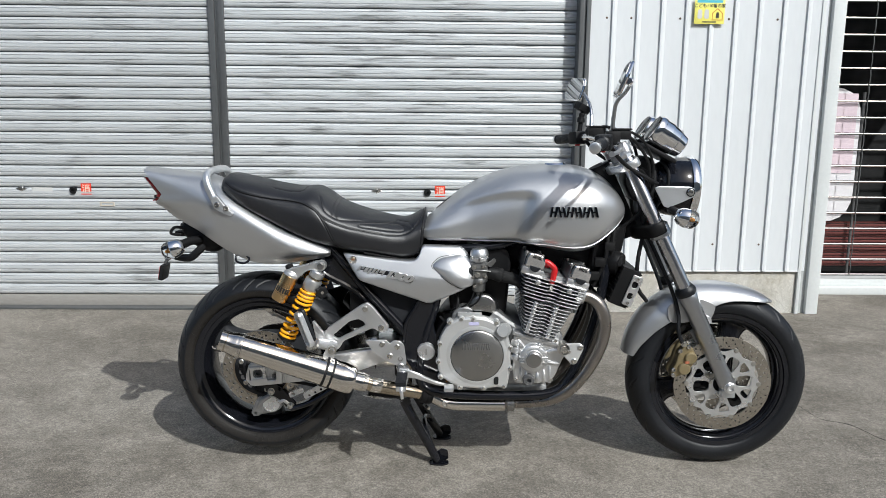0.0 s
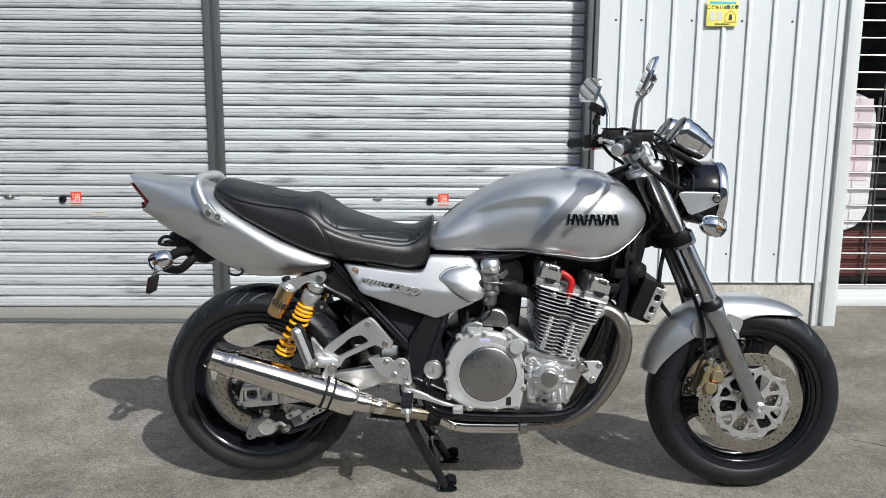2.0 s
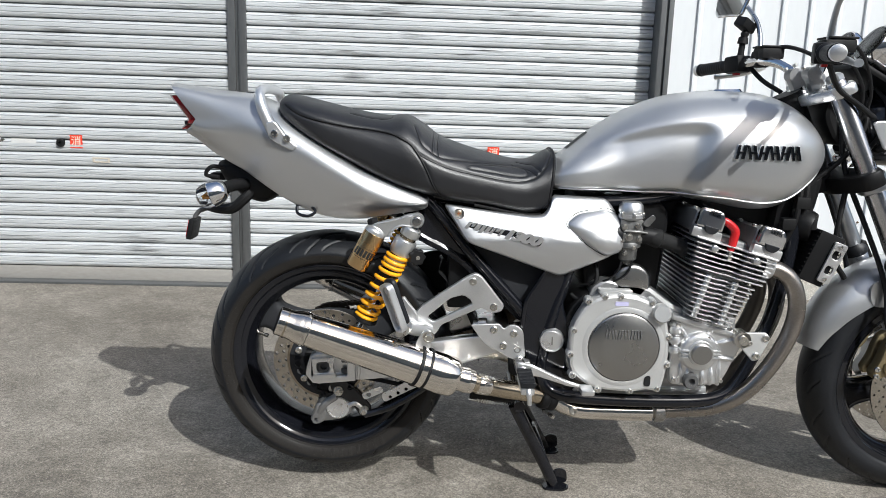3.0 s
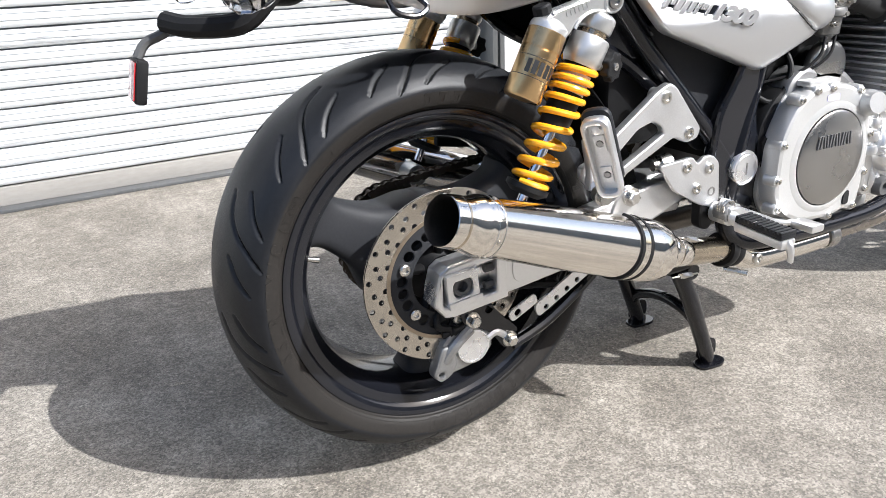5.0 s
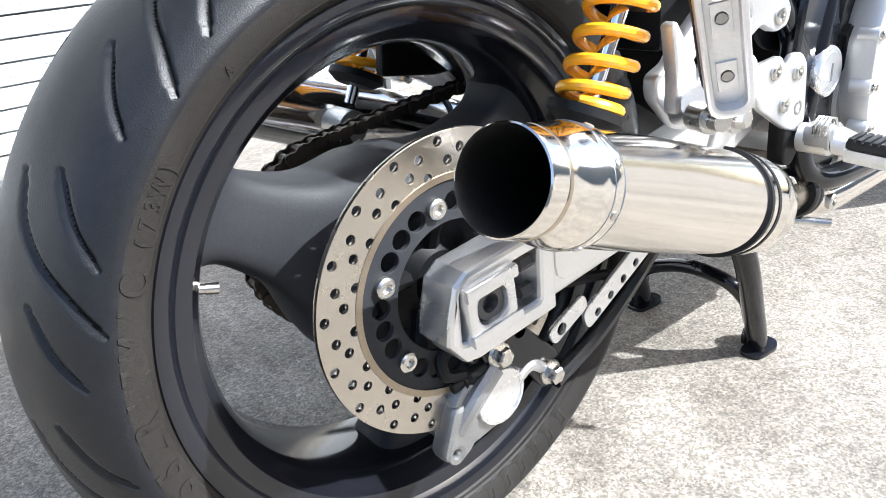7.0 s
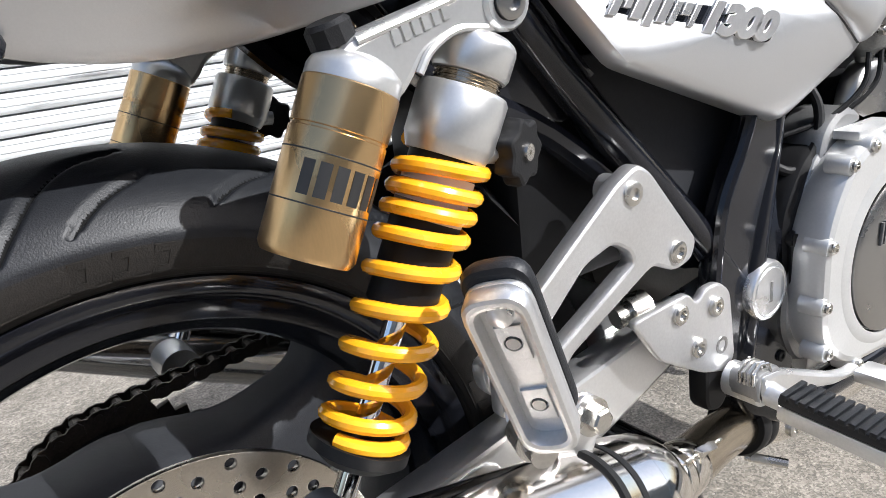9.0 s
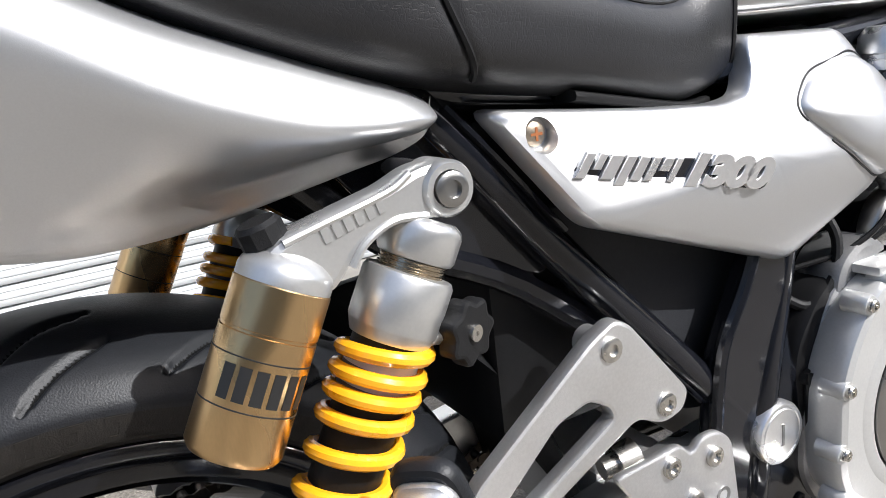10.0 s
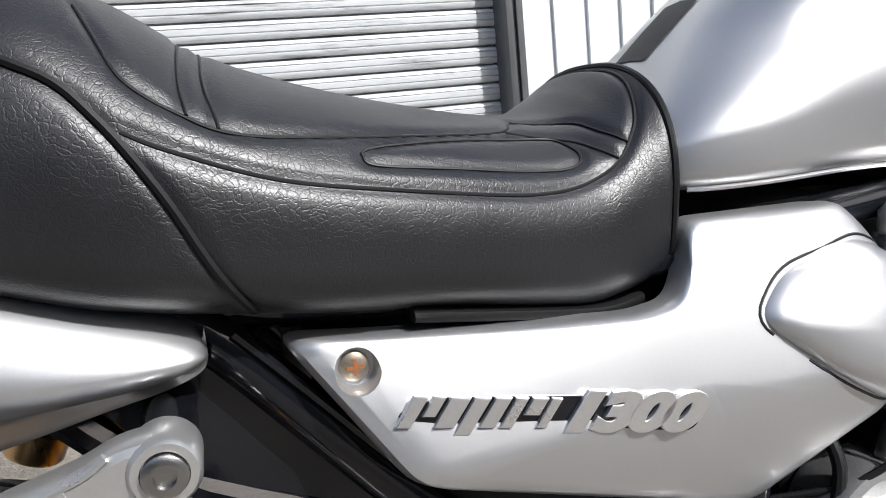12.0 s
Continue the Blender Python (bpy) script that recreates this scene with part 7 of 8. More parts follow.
    # plug caps and leads between the cams
    part("plug_cap", tube([(0.890, -0.163, 0.716), (0.906, -0.165, 0.709), (0.923, -0.166, 0.692), (0.922, -0.166, 0.672), (0.917, -0.165, 0.646)], [0.0075, 0.0085, 0.0095, 0.0095, 0.0085], 14), RED, b, "red rubber spark plug cap")
    part("plug", rod((0.918, -0.164, 0.648), (0.914, -0.162, 0.622), [(0, 0.006), (0.4, 0.006), (0.4, 0.009), (1, 0.009)], seg=6), ZINC, b)
    for y in (-0.05, 0.05, 0.15):
        part("plug_cap", tube([(0.900, y, 0.69), (0.912, y, 0.675), (0.915, y, 0.64)], 0.009, 12), RED, b, "red rubber spark plug cap")
    part("plug_lead", tube([(0.892, -0.163, 0.715), (0.880, -0.145, 0.728), (0.86, -0.08, 0.745)], 0.0045, 8), RUBBER, b)
    # carburettors with black intake rubbers
    for i, y in enumerate((-0.132, -0.045, 0.045, 0.125)):
        x = 0.694
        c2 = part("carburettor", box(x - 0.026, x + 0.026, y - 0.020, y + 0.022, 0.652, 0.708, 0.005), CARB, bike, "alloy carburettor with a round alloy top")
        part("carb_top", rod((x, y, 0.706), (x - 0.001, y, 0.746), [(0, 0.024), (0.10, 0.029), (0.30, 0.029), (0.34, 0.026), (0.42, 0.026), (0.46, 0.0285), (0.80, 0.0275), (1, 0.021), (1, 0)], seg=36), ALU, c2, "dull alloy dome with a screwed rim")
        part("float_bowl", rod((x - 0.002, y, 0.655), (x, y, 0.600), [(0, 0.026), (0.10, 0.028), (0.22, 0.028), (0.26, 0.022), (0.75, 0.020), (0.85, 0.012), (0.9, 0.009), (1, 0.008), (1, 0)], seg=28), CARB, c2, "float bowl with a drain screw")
        part("carb_throat", rod((x + 0.020, y, 0.672), (x + 0.06, y, 0.666), r=0.020, seg=24), SATIN, c2)
        part("intake_rubber", rod((x + 0.05, y, 0.667), (0.835, y, 0.640), [(0, 0.020), (0.2, 0.023), (0.25, 0.018), (0.8, 0.018), (0.85, 0.023), (1, 0.023)], seg=24), DARK, c2, "black intake rubber")
        part("airbox_rubber", rod((0.630, y, 0.672), (x - 0.02, y, 0.672), r=0.026, seg=20), RUBBER, c2)
        for dx in (-0.024, 0.0, 0.024):
            part("top_screw", rod((x + dx, y - math.sqrt(max(0, 0.028 ** 2 - dx * dx)), 0.712), (x + dx, y - math.sqrt(max(0, 0.028 ** 2 - dx * dx)), 0.724), [(0, 0.0042), (0.8, 0.0042), (1, 0.003), (1, 0)], seg=10), ZINC, c2)
        if i == 0:
            for dx, dz, r in ((-0.018, 0.690, 0.0075), (0.012, 0.694, 0.006), (-0.006, 0.668, 0.009), (0.018, 0.664, 0.006), (-0.022, 0.660, 0.005), (0.006, 0.645, 0.006), (-0.014, 0.630, 0.005)):
                part("jet_screw", rod((x + dx, y - 0.016, dz), (x + dx, y - 0.030, dz), [(0, r), (0.6, r), (0.6, r * 0.65), (1, r * 0.6), (1, 0)], seg=12), ZINC, c2)
            part("choke_bar", tube([(x - 0.020, y - 0.024, 0.682), (x + 0.01, y - 0.027, 0.682), (x + 0.034, y - 0.02, 0.678)], 0.003, 8), CARB, c2)
            part("throttle_lever", side_plate(rounded([(x + 0.020, 0.70), (x + 0.044, 0.722), (x + 0.052, 0.712), (x + 0.034, 0.69)], 3), 0.004, y - 0.022, bevel=0.001), CARB, c2)
            part("lever_arm", side_plate(rounded([(x - 0.034, 0.672), (x - 0.012, 0.68), (x - 0.012, 0.656), (x - 0.030, 0.652)], 3), 0.004, y - 0.022, bevel=0.001), CARB, c2)
            for dx in (-0.016, 0.008):
                part("vent_hose", tube([(x + dx, y - 0.012, 0.61), (x + dx - 0.012, y - 0.014, 0.58), (x + dx - 0.045, y, 0.555), (x + dx - 0.09, y + 0.03, 0.54)], 0.0026, 8), PLASTIC, c2)
    part("air_box", box(0.575, 0.655, -0.095, 0.095, 0.60, 0.755, 0.015), PLASTIC, bike, "black plastic air box")
    part("rubber_hose", tube([(0.625, -0.105, 0.60), (0.628, -0.125, 0.565), (0.612, -0.130, 0.528), (0.588, -0.124, 0.512), (0.572, -0.112, 0.520)], 0.0050, 10), PLASTIC, bike, "black rubber hose behind the engine")
    part("breather_elbow", joined(rod((0.572, -0.118, 0.452), (0.572, -0.140, 0.452), [(0, 0.008), (1, 0.008)], seg=12), rod((0.572, -0.138, 0.458), (0.572, -0.140, 0.400), [(0, 0.006), (1, 0.005)], seg=10)), PLASTIC, e, "black rubber elbow")
    # oil cooler ahead of the head
    oc = Matrix.Translation((1.172, 0, 0.616)) @ pose(0, 0, 0, 0, 21, 0)
    r = part("oil_cooler", box(-0.050, 0.012, -0.115, 0.115, -0.062, 0.062, 0.004, oc), SATIN, bike, "black finned oil cooler with a drilled end plate")
    rib = box(-0.053, 0.016, -0.112, 0.112, -0.0015, 0.0015, 0.0005)
    for k in range(11):
        ob = part("cooler_fin", rib, SATIN, r)
        ob.matrix_world = oc @ Matrix.Translation((0, 0, -0.055 + k * 0.011))
    for s in (-1, 1):
        m = oc @ Matrix.Translation((0.004, s * 0.120, 0)) @ SIDE
        pl2 = plate(rounded([(-0.016, -0.050), (0.016, -0.050), (0.017, 0.050), (-0.016, 0.050)], 4, 0.006), 0.006, m, [rounded([(-0.009, -0.028), (0.009, -0.028), (0.009, -0.008), (-0.009, -0.008)], 3), rounded([(-0.009, 0.010), (0.009, 0.010), (0.009, 0.030), (-0.009, 0.030)], 3)], 0.0015)
        part("cooler_end", pl2, ALU, r, "drilled alloy end plate")
        for dz in (-0.041, 0.041):
            part("end_bolt", bolt(oc @ Vector((0.004, s * 0.123, dz)), (0, s, 0), 0.0050, 0.004), ZINC, r)
    # added black blocks close the see-through gaps and stand for dark hollows
    part("harness_cover", side_plate(rounded([(0.60, 0.50), (0.60, 0.74), (0.80, 0.750), (0.79, 0.60), (0.78, 0.50)], 4), 0.21, 0.015, bevel=0.01), SATIN, bike, "black filler block added behind the carburettors")
    part("front_harness", side_plate(rounded([(1.045, 0.62), (1.06, 0.76), (1.10, 0.80), (1.165, 0.82), (1.15, 0.72), (1.10, 0.60)], 4), 0.13, 0.0, bevel=0.012), SATIN, bike, "black filler block added under the tank nose")
    for k, (x, y, z) in enumerate(((1.075, -0.09, 0.70), (1.105, -0.085, 0.75), (1.13, -0.08, 0.70), (1.06, -0.085, 0.655))):
        part("wire_plug", box(x - 0.016, x + 0.016, y - 0.012, y + 0.012, z - 0.014, z + 0.014, 0.004, None), PLASTIC, bike, "black wiring plug")
    # another added block, darkens the gap behind the cylinder head
    part("coil_tray", box(0.79, 1.07, -0.02, 0.13, 0.66, 0.765, 0.01), SATIN, bike, "black filler block added under the tank")
    part("horn", rod((1.105, -0.045, 0.70), (1.145, -0.075, 0.69), [(0, 0.030), (0.3, 0.036), (0.8, 0.038), (1, 0.034), (1, 0)], seg=28), SATIN, bike, "black disc horn")
    return e


engine()


# ---- chain on the far side ----
def chain():
    y = 0.082
    c = part("drive_chain", rod((0.44, 0.07, 0.432), (0.44, 0.094, 0.432), [(0, 0.034), (1, 0.034)], seg=34), CHAIN, bike, "oily drive chain round its sprockets")
    path = []
    R0, R1 = 0.092, 0.038
    for d in range(95, 266, 1):
        path.append((REAR[0] + R0 * math.cos(radians(d)), REAR[2] + R0 * math.sin(radians(d))))
    for d in range(-85, 86, 2):
        path.append((0.44 + R1 * math.cos(radians(d)), 0.432 + R1 * math.sin(radians(d))))
    path.append(path[0])
    P2 = [np.array(p) for p in path]
    dist = np.concatenate([[0], np.cumsum([np.linalg.norm(b - a) for a, b in zip(P2[:-1], P2[1:])])])
    total = float(dist[-1])
    count = int(total / 0.0159)
    px, pz = [p[0] for p in path], [p[1] for p in path]
    pos = lambda s: (float(np.interp(s % total, dist, px)), float(np.interp(s % total, dist, pz)))

    def link(off):
        shape = [(-0.0125, 0.0), (-0.0105, 0.0058), (-0.005, 0.0062), (0.0, 0.0042), (0.005, 0.0062), (0.0105, 0.0058), (0.0125, 0.0), (0.0105, -0.0058), (0.005, -0.0062), (0.0, -0.0042), (-0.005, -0.0062), (-0.0105, -0.0058)]
        me = [side_plate(shape, 0.002, s * off, bevel=0.0003) for s in (-1, 1)]
        me.append(rod((-0.008, -off, 0), (-0.008, off, 0), r=0.0048, seg=8))
        me.append(rod((0.008, -off - 0.002, 0), (0.008, off + 0.002, 0), r=0.0035, seg=8))
        return joined(*me)

    kinds = (link(0.0065), link(0.0090))
    for i in range(count):
        a, b = pos(i * total / count), pos((i + 1) * total / count)
        ob = part("link", kinds[i % 2], CHAIN, c)
        ob.matrix_world = Matrix.Translation(((a[0] + b[0]) / 2, y, (a[1] + b[1]) / 2)) @ pose(0, 0, 0, 0, -math.degrees(math.atan2(b[1] - a[1], b[0] - a[0])), 0)
    guard = rounded([(0.092, 0.464), (0.096, 0.500), (0.13, 0.536), (0.24, 0.570), (0.36, 0.580), (0.36, 0.462), (0.24, 0.456), (0.165, 0.453)], 3, 0.006)
    part("chain_guard", side_plate(guard, 0.012, 0.118, bevel=0.003), PLASTIC, c, "black plastic chain guard")
    return c


chain()


# ---- front end ----
def fork(s):
    y = s * 0.099
    at = lambda z: (1.507 - 0.498 * (z - 0.294), y, z)
    a = part("fork_leg", rod(at(1.03), at(0.585), [(0, 0.020), (0.01, 0.0225), (1, 0.0225)], seg=32), surface("hard_chrome", (0.60, 0.60, 0.62), 0.22, 1.0, 0.05) if s < 0 else FORK, bike, "front fork leg with a satin silver slider")
    p, q = at(0.605), at(0.292)
    part("slider", rod(p, q, [(0, 0.0275), (0.02, 0.0300), (0.07, 0.0300), (0.12, 0.0280), (0.5, 0.0262), (0.80, 0.0245), (0.86, 0.0262), (0.95, 0.0270), (1, 0.022), (1, 0)], seg=36), FORK, a, "satin silver fork slider")
    part("dust_seal", rod(at(0.626), at(0.600), [(0, 0.026), (0.2, 0.030), (0.45, 0.033), (0.8, 0.033), (1, 0.030)], seg=32), RUBBER, a, "black rubber dust seal")
    part("fork_cap", rod(at(1.045), at(1.026), [(0, 0.013), (0.3, 0.019), (1, 0.019)], seg=6), ALU, a)
    low = Vector(at(0.300))
    part("axle_end", rod(low + Vector((0, s * 0.018, 0)), low + Vector((0, s * 0.038, 0)), [(0, 0.019), (0.5, 0.019), (0.6, 0.015), (1, 0.014), (1, 0.007), (0.6, 0.0065), (0.6, 0)], seg=28), ALU, a)
    part("pinch_lug", box(low.x - 0.022, low.x + 0.022, low.y - 0.016, low.y + 0.016, low.z - 0.038, low.z - 0.012, 0.004), SILVER_DULL, a)
    part("fender_lug", side_plate(rounded([(1.40, 0.535), (1.44, 0.525), (1.445, 0.502), (1.425, 0.498), (1.40, 0.505)], 3), 0.012, y * 0.83, bevel=0.002), SILVER_DULL, a)
    part("speed_boss", rod((1.455, y, 0.328), (1.440, y - s * 0.03, 0.332), [(0, 0.012), (0.6, 0.012), (0.6, 0.008), (1, 0.008), (1, 0)], seg=14), ZINC, a)
    part("fork_guard", side_plate(rounded([(1.352, 0.635), (1.365, 0.64), (1.388, 0.60), (1.385, 0.585), (1.372, 0.59)], 3), 0.02, y - s * 0.012, bevel=0.003), PLASTIC, a)
    return a


fork(-1)
fork(1)


def clamps():
    at = lambda z: 1.507 - 0.498 * (z - 0.294)
    tilt = pose(0, 0, 0, 0, -26.5, 0)
    top = Matrix.Translation((at(1.0) - 0.022, 0, 1.0)) @ tilt
    shape = rounded([(-0.045, -0.05), (0.0, -0.138), (0.045, -0.138), (0.055, -0.09), (0.03, -0.04), (0.03, 0.04), (0.055, 0.09), (0.045, 0.138), (0.0, 0.138), (-0.045, 0.05)], 4)
    t = part("top_clamp", plate(shape, 0.026, top, bevel=0.005), ALU, bike, "cast alloy top fork clamp")
    for s in (-1, 1):
        part("bar_clamp", joined(box(-0.016, 0.016, s * 0.045 - 0.013, s * 0.045 + 0.013, 0.010, 0.060, 0.005, top), rod(top @ Vector((0, s * 0.045 - 0.016, 0.052)), top @ Vector((0, s * 0.045 + 0.016, 0.052)), r=0.0165, seg=20)), CAST_DARK, t, "alloy handlebar clamp")
        for dx in (-0.012, 0.012):
            part("clamp_bolt", bolt(top @ Vector((dx, s * 0.045, 0.070)), top.to_3x3() @ Vector((0, 0, 1)), 0.006, 0.007), ZINC, t)
    part("stem_nut", rod(top @ Vector((-0.025, 0, 0.01)), top @ Vector((-0.025, 0, 0.028)), r=0.019, seg=6), CHROME, t)
    low = Matrix.Translation((at(0.802) - 0.03, 0, 0.802)) @ tilt
    b = part("lower_clamp", plate(shape, 0.040, low, bevel=0.006), SATIN, bike, "black lower fork clamp")
    for s in (-1, 1):
        p, q = (at(0.822), s * 0.099, 0.822), (at(0.785), s * 0.099, 0.785)
        part("clamp_ring", rod(p, q, [(0, 0.030), (0.1, 0.034), (0.9, 0.034), (1, 0.030)], seg=32), FORK, b, "grey clamp ring")
    ear = lambda s: rounded([(1.226, 0.940), (1.240, 0.945), (1.338, 0.944), (1.352, 0.932), (1.350, 0.914), (1.336, 0.907), (1.272, 0.878), (1.258, 0.882)], 4)
    for s in (-1, 1):
        e = part("headlight_ear", side_plate(ear(s), 0.008, s * 0.121, bevel=0.002), SILVER_DULL, bike, "silver headlight bracket ear")
        part("ear_bolt", bolt((1.336, s * 0.124, 0.927), (0, s, 0), 0.0105, 0.006), ZINC, e)
        part("ear_washer", rod((1.336, s * 0.1235, 0.927), (1.336, s * 0.1265, 0.927), r=0.0135, seg=20), RUBBER, e)


clamps()


def headlight():
    c = (1.330, 0, 0.932)
    m = axis(c, (c[0] + 1, 0, c[2] - 0.02))
    h = part("headlight", lathe([(0.0, -0.105), (0.04, -0.100), (0.07, -0.078), (0.088, -0.045), (0.094, -0.01), (0.096, 0.022), (0.094, 0.027)], 56, m, False, False), BLACK, bike, "round headlight with a black shell and chrome rim")
    part("rim", lathe([(0.094, 0.022), (0.1005, 0.023), (0.103, 0.030), (0.1015, 0.040), (0.096, 0.048), (0.091, 0.049), (0.090, 0.042), (0.091, 0.028)], 64, m, True), CHROME, h, "chrome headlight rim")
    part("lens", lathe([(0.091, 0.044), (0.08, 0.051), (0.05, 0.058), (0.0, 0.061), (0.0, 0.057), (0.05, 0.054), (0.08, 0.047), (0.091, 0.040)], 56, m, False, False), CLEAR, h, "clear convex lens")
    part("reflector", lathe([(0.088, 0.038), (0.075, 0.01), (0.05, -0.02), (0.02, -0.04), (0.0, -0.042)], 48, m, False, False), CHROME, h)


headlight()


def bullet(p, way, name, size=1.0):
    """A bullet-shaped turn signal that looks along way."""
    p, way = Vector(p), Vector(way).normalized()
    q = p + way * 0.074 * size
    prof = [(0, 0.0), (0.0, 0.010), (0.06, 0.019), (0.2, 0.026), (0.4, 0.030), (0.52, 0.031), (0.55, 0.029)]
    b = part(name, lathe([(r * size, h * 0.074 * size) for h, r in prof], 36, axis(p, q), False, False), CHROME, bike, "chrome bullet turn signal with a clear lens")
    part("lens", lathe([(0.0295 * size, 0.040 * size), (0.029 * size, 0.055 * size), (0.024 * size, 0.066 * size), (0.012 * size, 0.073 * size), (0.0, 0.0745 * size)], 32, axis(p, q), False, False), CLEAR, b, "clear signal lens")
    part("bulb", rod(p + way * 0.03 * size, p + way * 0.058 * size, [(0, 0.004), (0.5, 0.006), (1, 0.003), (1, 0)], seg=14), surface("amber_bulb", (0.45, 0.2, 0.04), 0.2), b)
    return b


for s in (-1, 1):
    fb = bullet((1.285, s * 0.150, 0.862), (0.92, s * 0.1, -0.28), "front_turn_signal")
    part("signal_stalk", rod((1.28, s * 0.115, 0.875), (1.305, s * 0.150, 0.858), [(0, 0.013), (0.6, 0.012), (1, 0.010)], seg=16), PLASTIC, fb, "black rubber stalk")
    rb = bullet((-0.218, s * 0.165, 0.753), (-0.93, s * 0.1, -0.38), "rear_turn_signal", 0.95)
    part("signal_stalk", tube([(-0.20, s * 0.05, 0.752), (-0.225, s * 0.10, 0.752), (-0.236, s * 0.150, 0.746)], 0.014, 12), PLASTIC, rb, "black rubber stalk")


def plate_holder():
    h = part("plate_holder", loft(body([(-0.276, 0.800, 0.785, 0.79, 0.03, 3, 3, 0), (-0.255, 0.808, 0.752, 0.78, 0.05, 3, 3, 0), (-0.215, 0.808, 0.718, 0.765, 0.06, 3, 3, 0), (-0.17, 0.790, 0.705, 0.75, 0.065, 3, 3, 0), (-0.135, 0.770, 0.722, 0.75, 0.06, 3, 3, 0), (-0.115, 0.755, 0.742, 0.75, 0.05, 3, 3, 0)], 24, 5)), PLASTIC, bike, "black plastic number plate holder without a plate")
    part("holder_arm", tube([(-0.19, -0.05, 0.735), (-0.21, -0.06, 0.715), (-0.24, -0.055, 0.692), (-0.29, -0.03, 0.690), (-0.315, 0.0, 0.696)], 0.013, 10), PLASTIC, h)
    part("holder_hook", tube([(-0.25, -0.045, 0.785), (-0.285, -0.05, 0.790), (-0.30, -0.05, 0.770), (-0.27, -0.045, 0.765)], 0.005, 8), PLASTIC, h)
    part("plate_light", box(-0.300, -0.262, -0.02, 0.03, 0.755, 0.772, 0.004), PLASTIC, h)
    part("reflector_stay", tube([(-0.300, 0.0, 0.70), (-0.316, 0.006, 0.684), (-0.339, 0.013, 0.673), (-0.351, 0.013, 0.657)], 0.006, 8), GREY, h, "grey reflector stay")
    m = Matrix.Translation((-0.355, 0.013, 0.631)) @ pose(0, 0, 0, 0, 12, 0)
    part("reflector_case", box(-0.006, 0.008, -0.030, 0.030, -0.026, 0.026, 0.004, m), PLASTIC, h)
    part("reflector", box(-0.0075, -0.006, -0.026, 0.026, -0.022, 0.022, 0.0005, m), surface("red_reflector", (0.5, 0.015, 0.02), 0.15, 0, 0.2, 200, 600, coat=0.6), h, "red square reflector")


plate_holder()


def handlebars():
    half = [(0.994, 0.374, 1.069), (1.020, 0.30, 1.074), (1.048, 0.22, 1.080), (1.070, 0.16, 1.085), (1.096, 0.11, 1.078), (1.118, 0.07, 1.058), (1.125, 0.035, 1.052), (1.125, 0, 1.052)]
    line = [(x, -y, z) for x, y, z in half] + [(x, y, z) for x, y, z in reversed(half[:-1])]
    hb = part("handlebar", tube(line, 0.0112, 16), CHROME, bike, "chrome tubular handlebar with black grips")
    for s in (-1, 1):
        p, q = Vector((0.994, s * 0.374, 1.069)), Vector((1.034, s * 0.257, 1.077))
        rib = [(0, 0.0150), (0.02, 0.0178), (0.06, 0.0178), (0.08, 0.0160)]
        for k in range(10):
            rib += [(0.12 + k * 0.075, 0.0158), (0.14 + k * 0.075, 0.0166), (0.17 + k * 0.075, 0.0166), (0.185 + k * 0.075, 0.0158)]
        rib += [(0.93, 0.0165), (0.96, 0.0215), (1, 0.0215)]
        part("grip", rod(p, q, rib, seg=24), RUBBER, hb, "black ribbed rubber grip")
        end = p + (p - q).normalized() * 0.016
        part("bar_end", rod(p, end, [(0, 0.0155), (0.6, 0.0165), (0.9, 0.0150), (1, 0.012), (1, 0)], seg=24), ALU, hb, "alloy bar end")
        m = axis(q, Vector((1.064, s * 0.175, 1.084)))
        part("switch_box", box(-0.024, 0.024, -0.022, 0.022, 0.0, 0.055, 0.008, m), PLASTIC, hb, "black switch housing")
        part("switch_button", box(-0.006, 0.006, -0.028 if s < 0 else -0.028, -0.020, 0.015, 0.032, 0.002, m), RED, hb, "red switch button")
        lever = [(1.088, s * 0.165, 1.078), (1.096, s * 0.21, 1.070), (1.079, s * 0.28, 1.058), (1.049, s * 0.35, 1.052), (1.039, s * 0.372, 1.052)]
        part("lever", tube(lever, [0.009, 0.008, 0.006, 0.006, 0.0085], 10), ALU, hb, "alloy hand lever")
        part("lever_mount", box(1.060, 1.100, min(s * 0.15, s * 0.195), max(s * 0.15, s * 0.195), 1.070, 1.112, 0.008), PLASTIC, hb)
        fx, fz = (1.076, 1.092) if s < 0 else (1.062, 1.096)
        part("fluid_box", box(fx, fx + 0.057, min(s * 0.125, s * 0.185), max(s * 0.125, s * 0.185), fz - 0.006, fz + 0.022, 0.005), PLASTIC, hb, "black fluid reservoir")
        part("fluid_lid", box(fx - 0.002, fx + 0.059, min(s * 0.123, s * 0.187), max(s * 0.123, s * 0.187), fz + 0.022, fz + 0.027, 0.002), PLASTIC, hb)
    clip = part("accessory_mount", joined(rod((1.048, 0.232, 1.092), (1.052, 0.232, 1.150), [(0, 0.012), (0.3, 0.008), (0.7, 0.008), (0.72, 0.014), (1, 0.012)], seg=16), rod((1.052, 0.232, 1.15), (1.058, 0.235, 1.168), [(0, 0.008), (0.5, 0.011), (1, 0.006)], seg=14)), PLASTIC, bike, "small black accessory mount on the bar")
    part("mount_head", box(-0.024, 0.024, -0.018, 0.018, -0.010, 0.016, 0.004, Matrix.Translation((1.054, 0.237, 1.180)) @ pose(0, 0, 0, 12, 24, 30)), PLASTIC, clip)


handlebars()


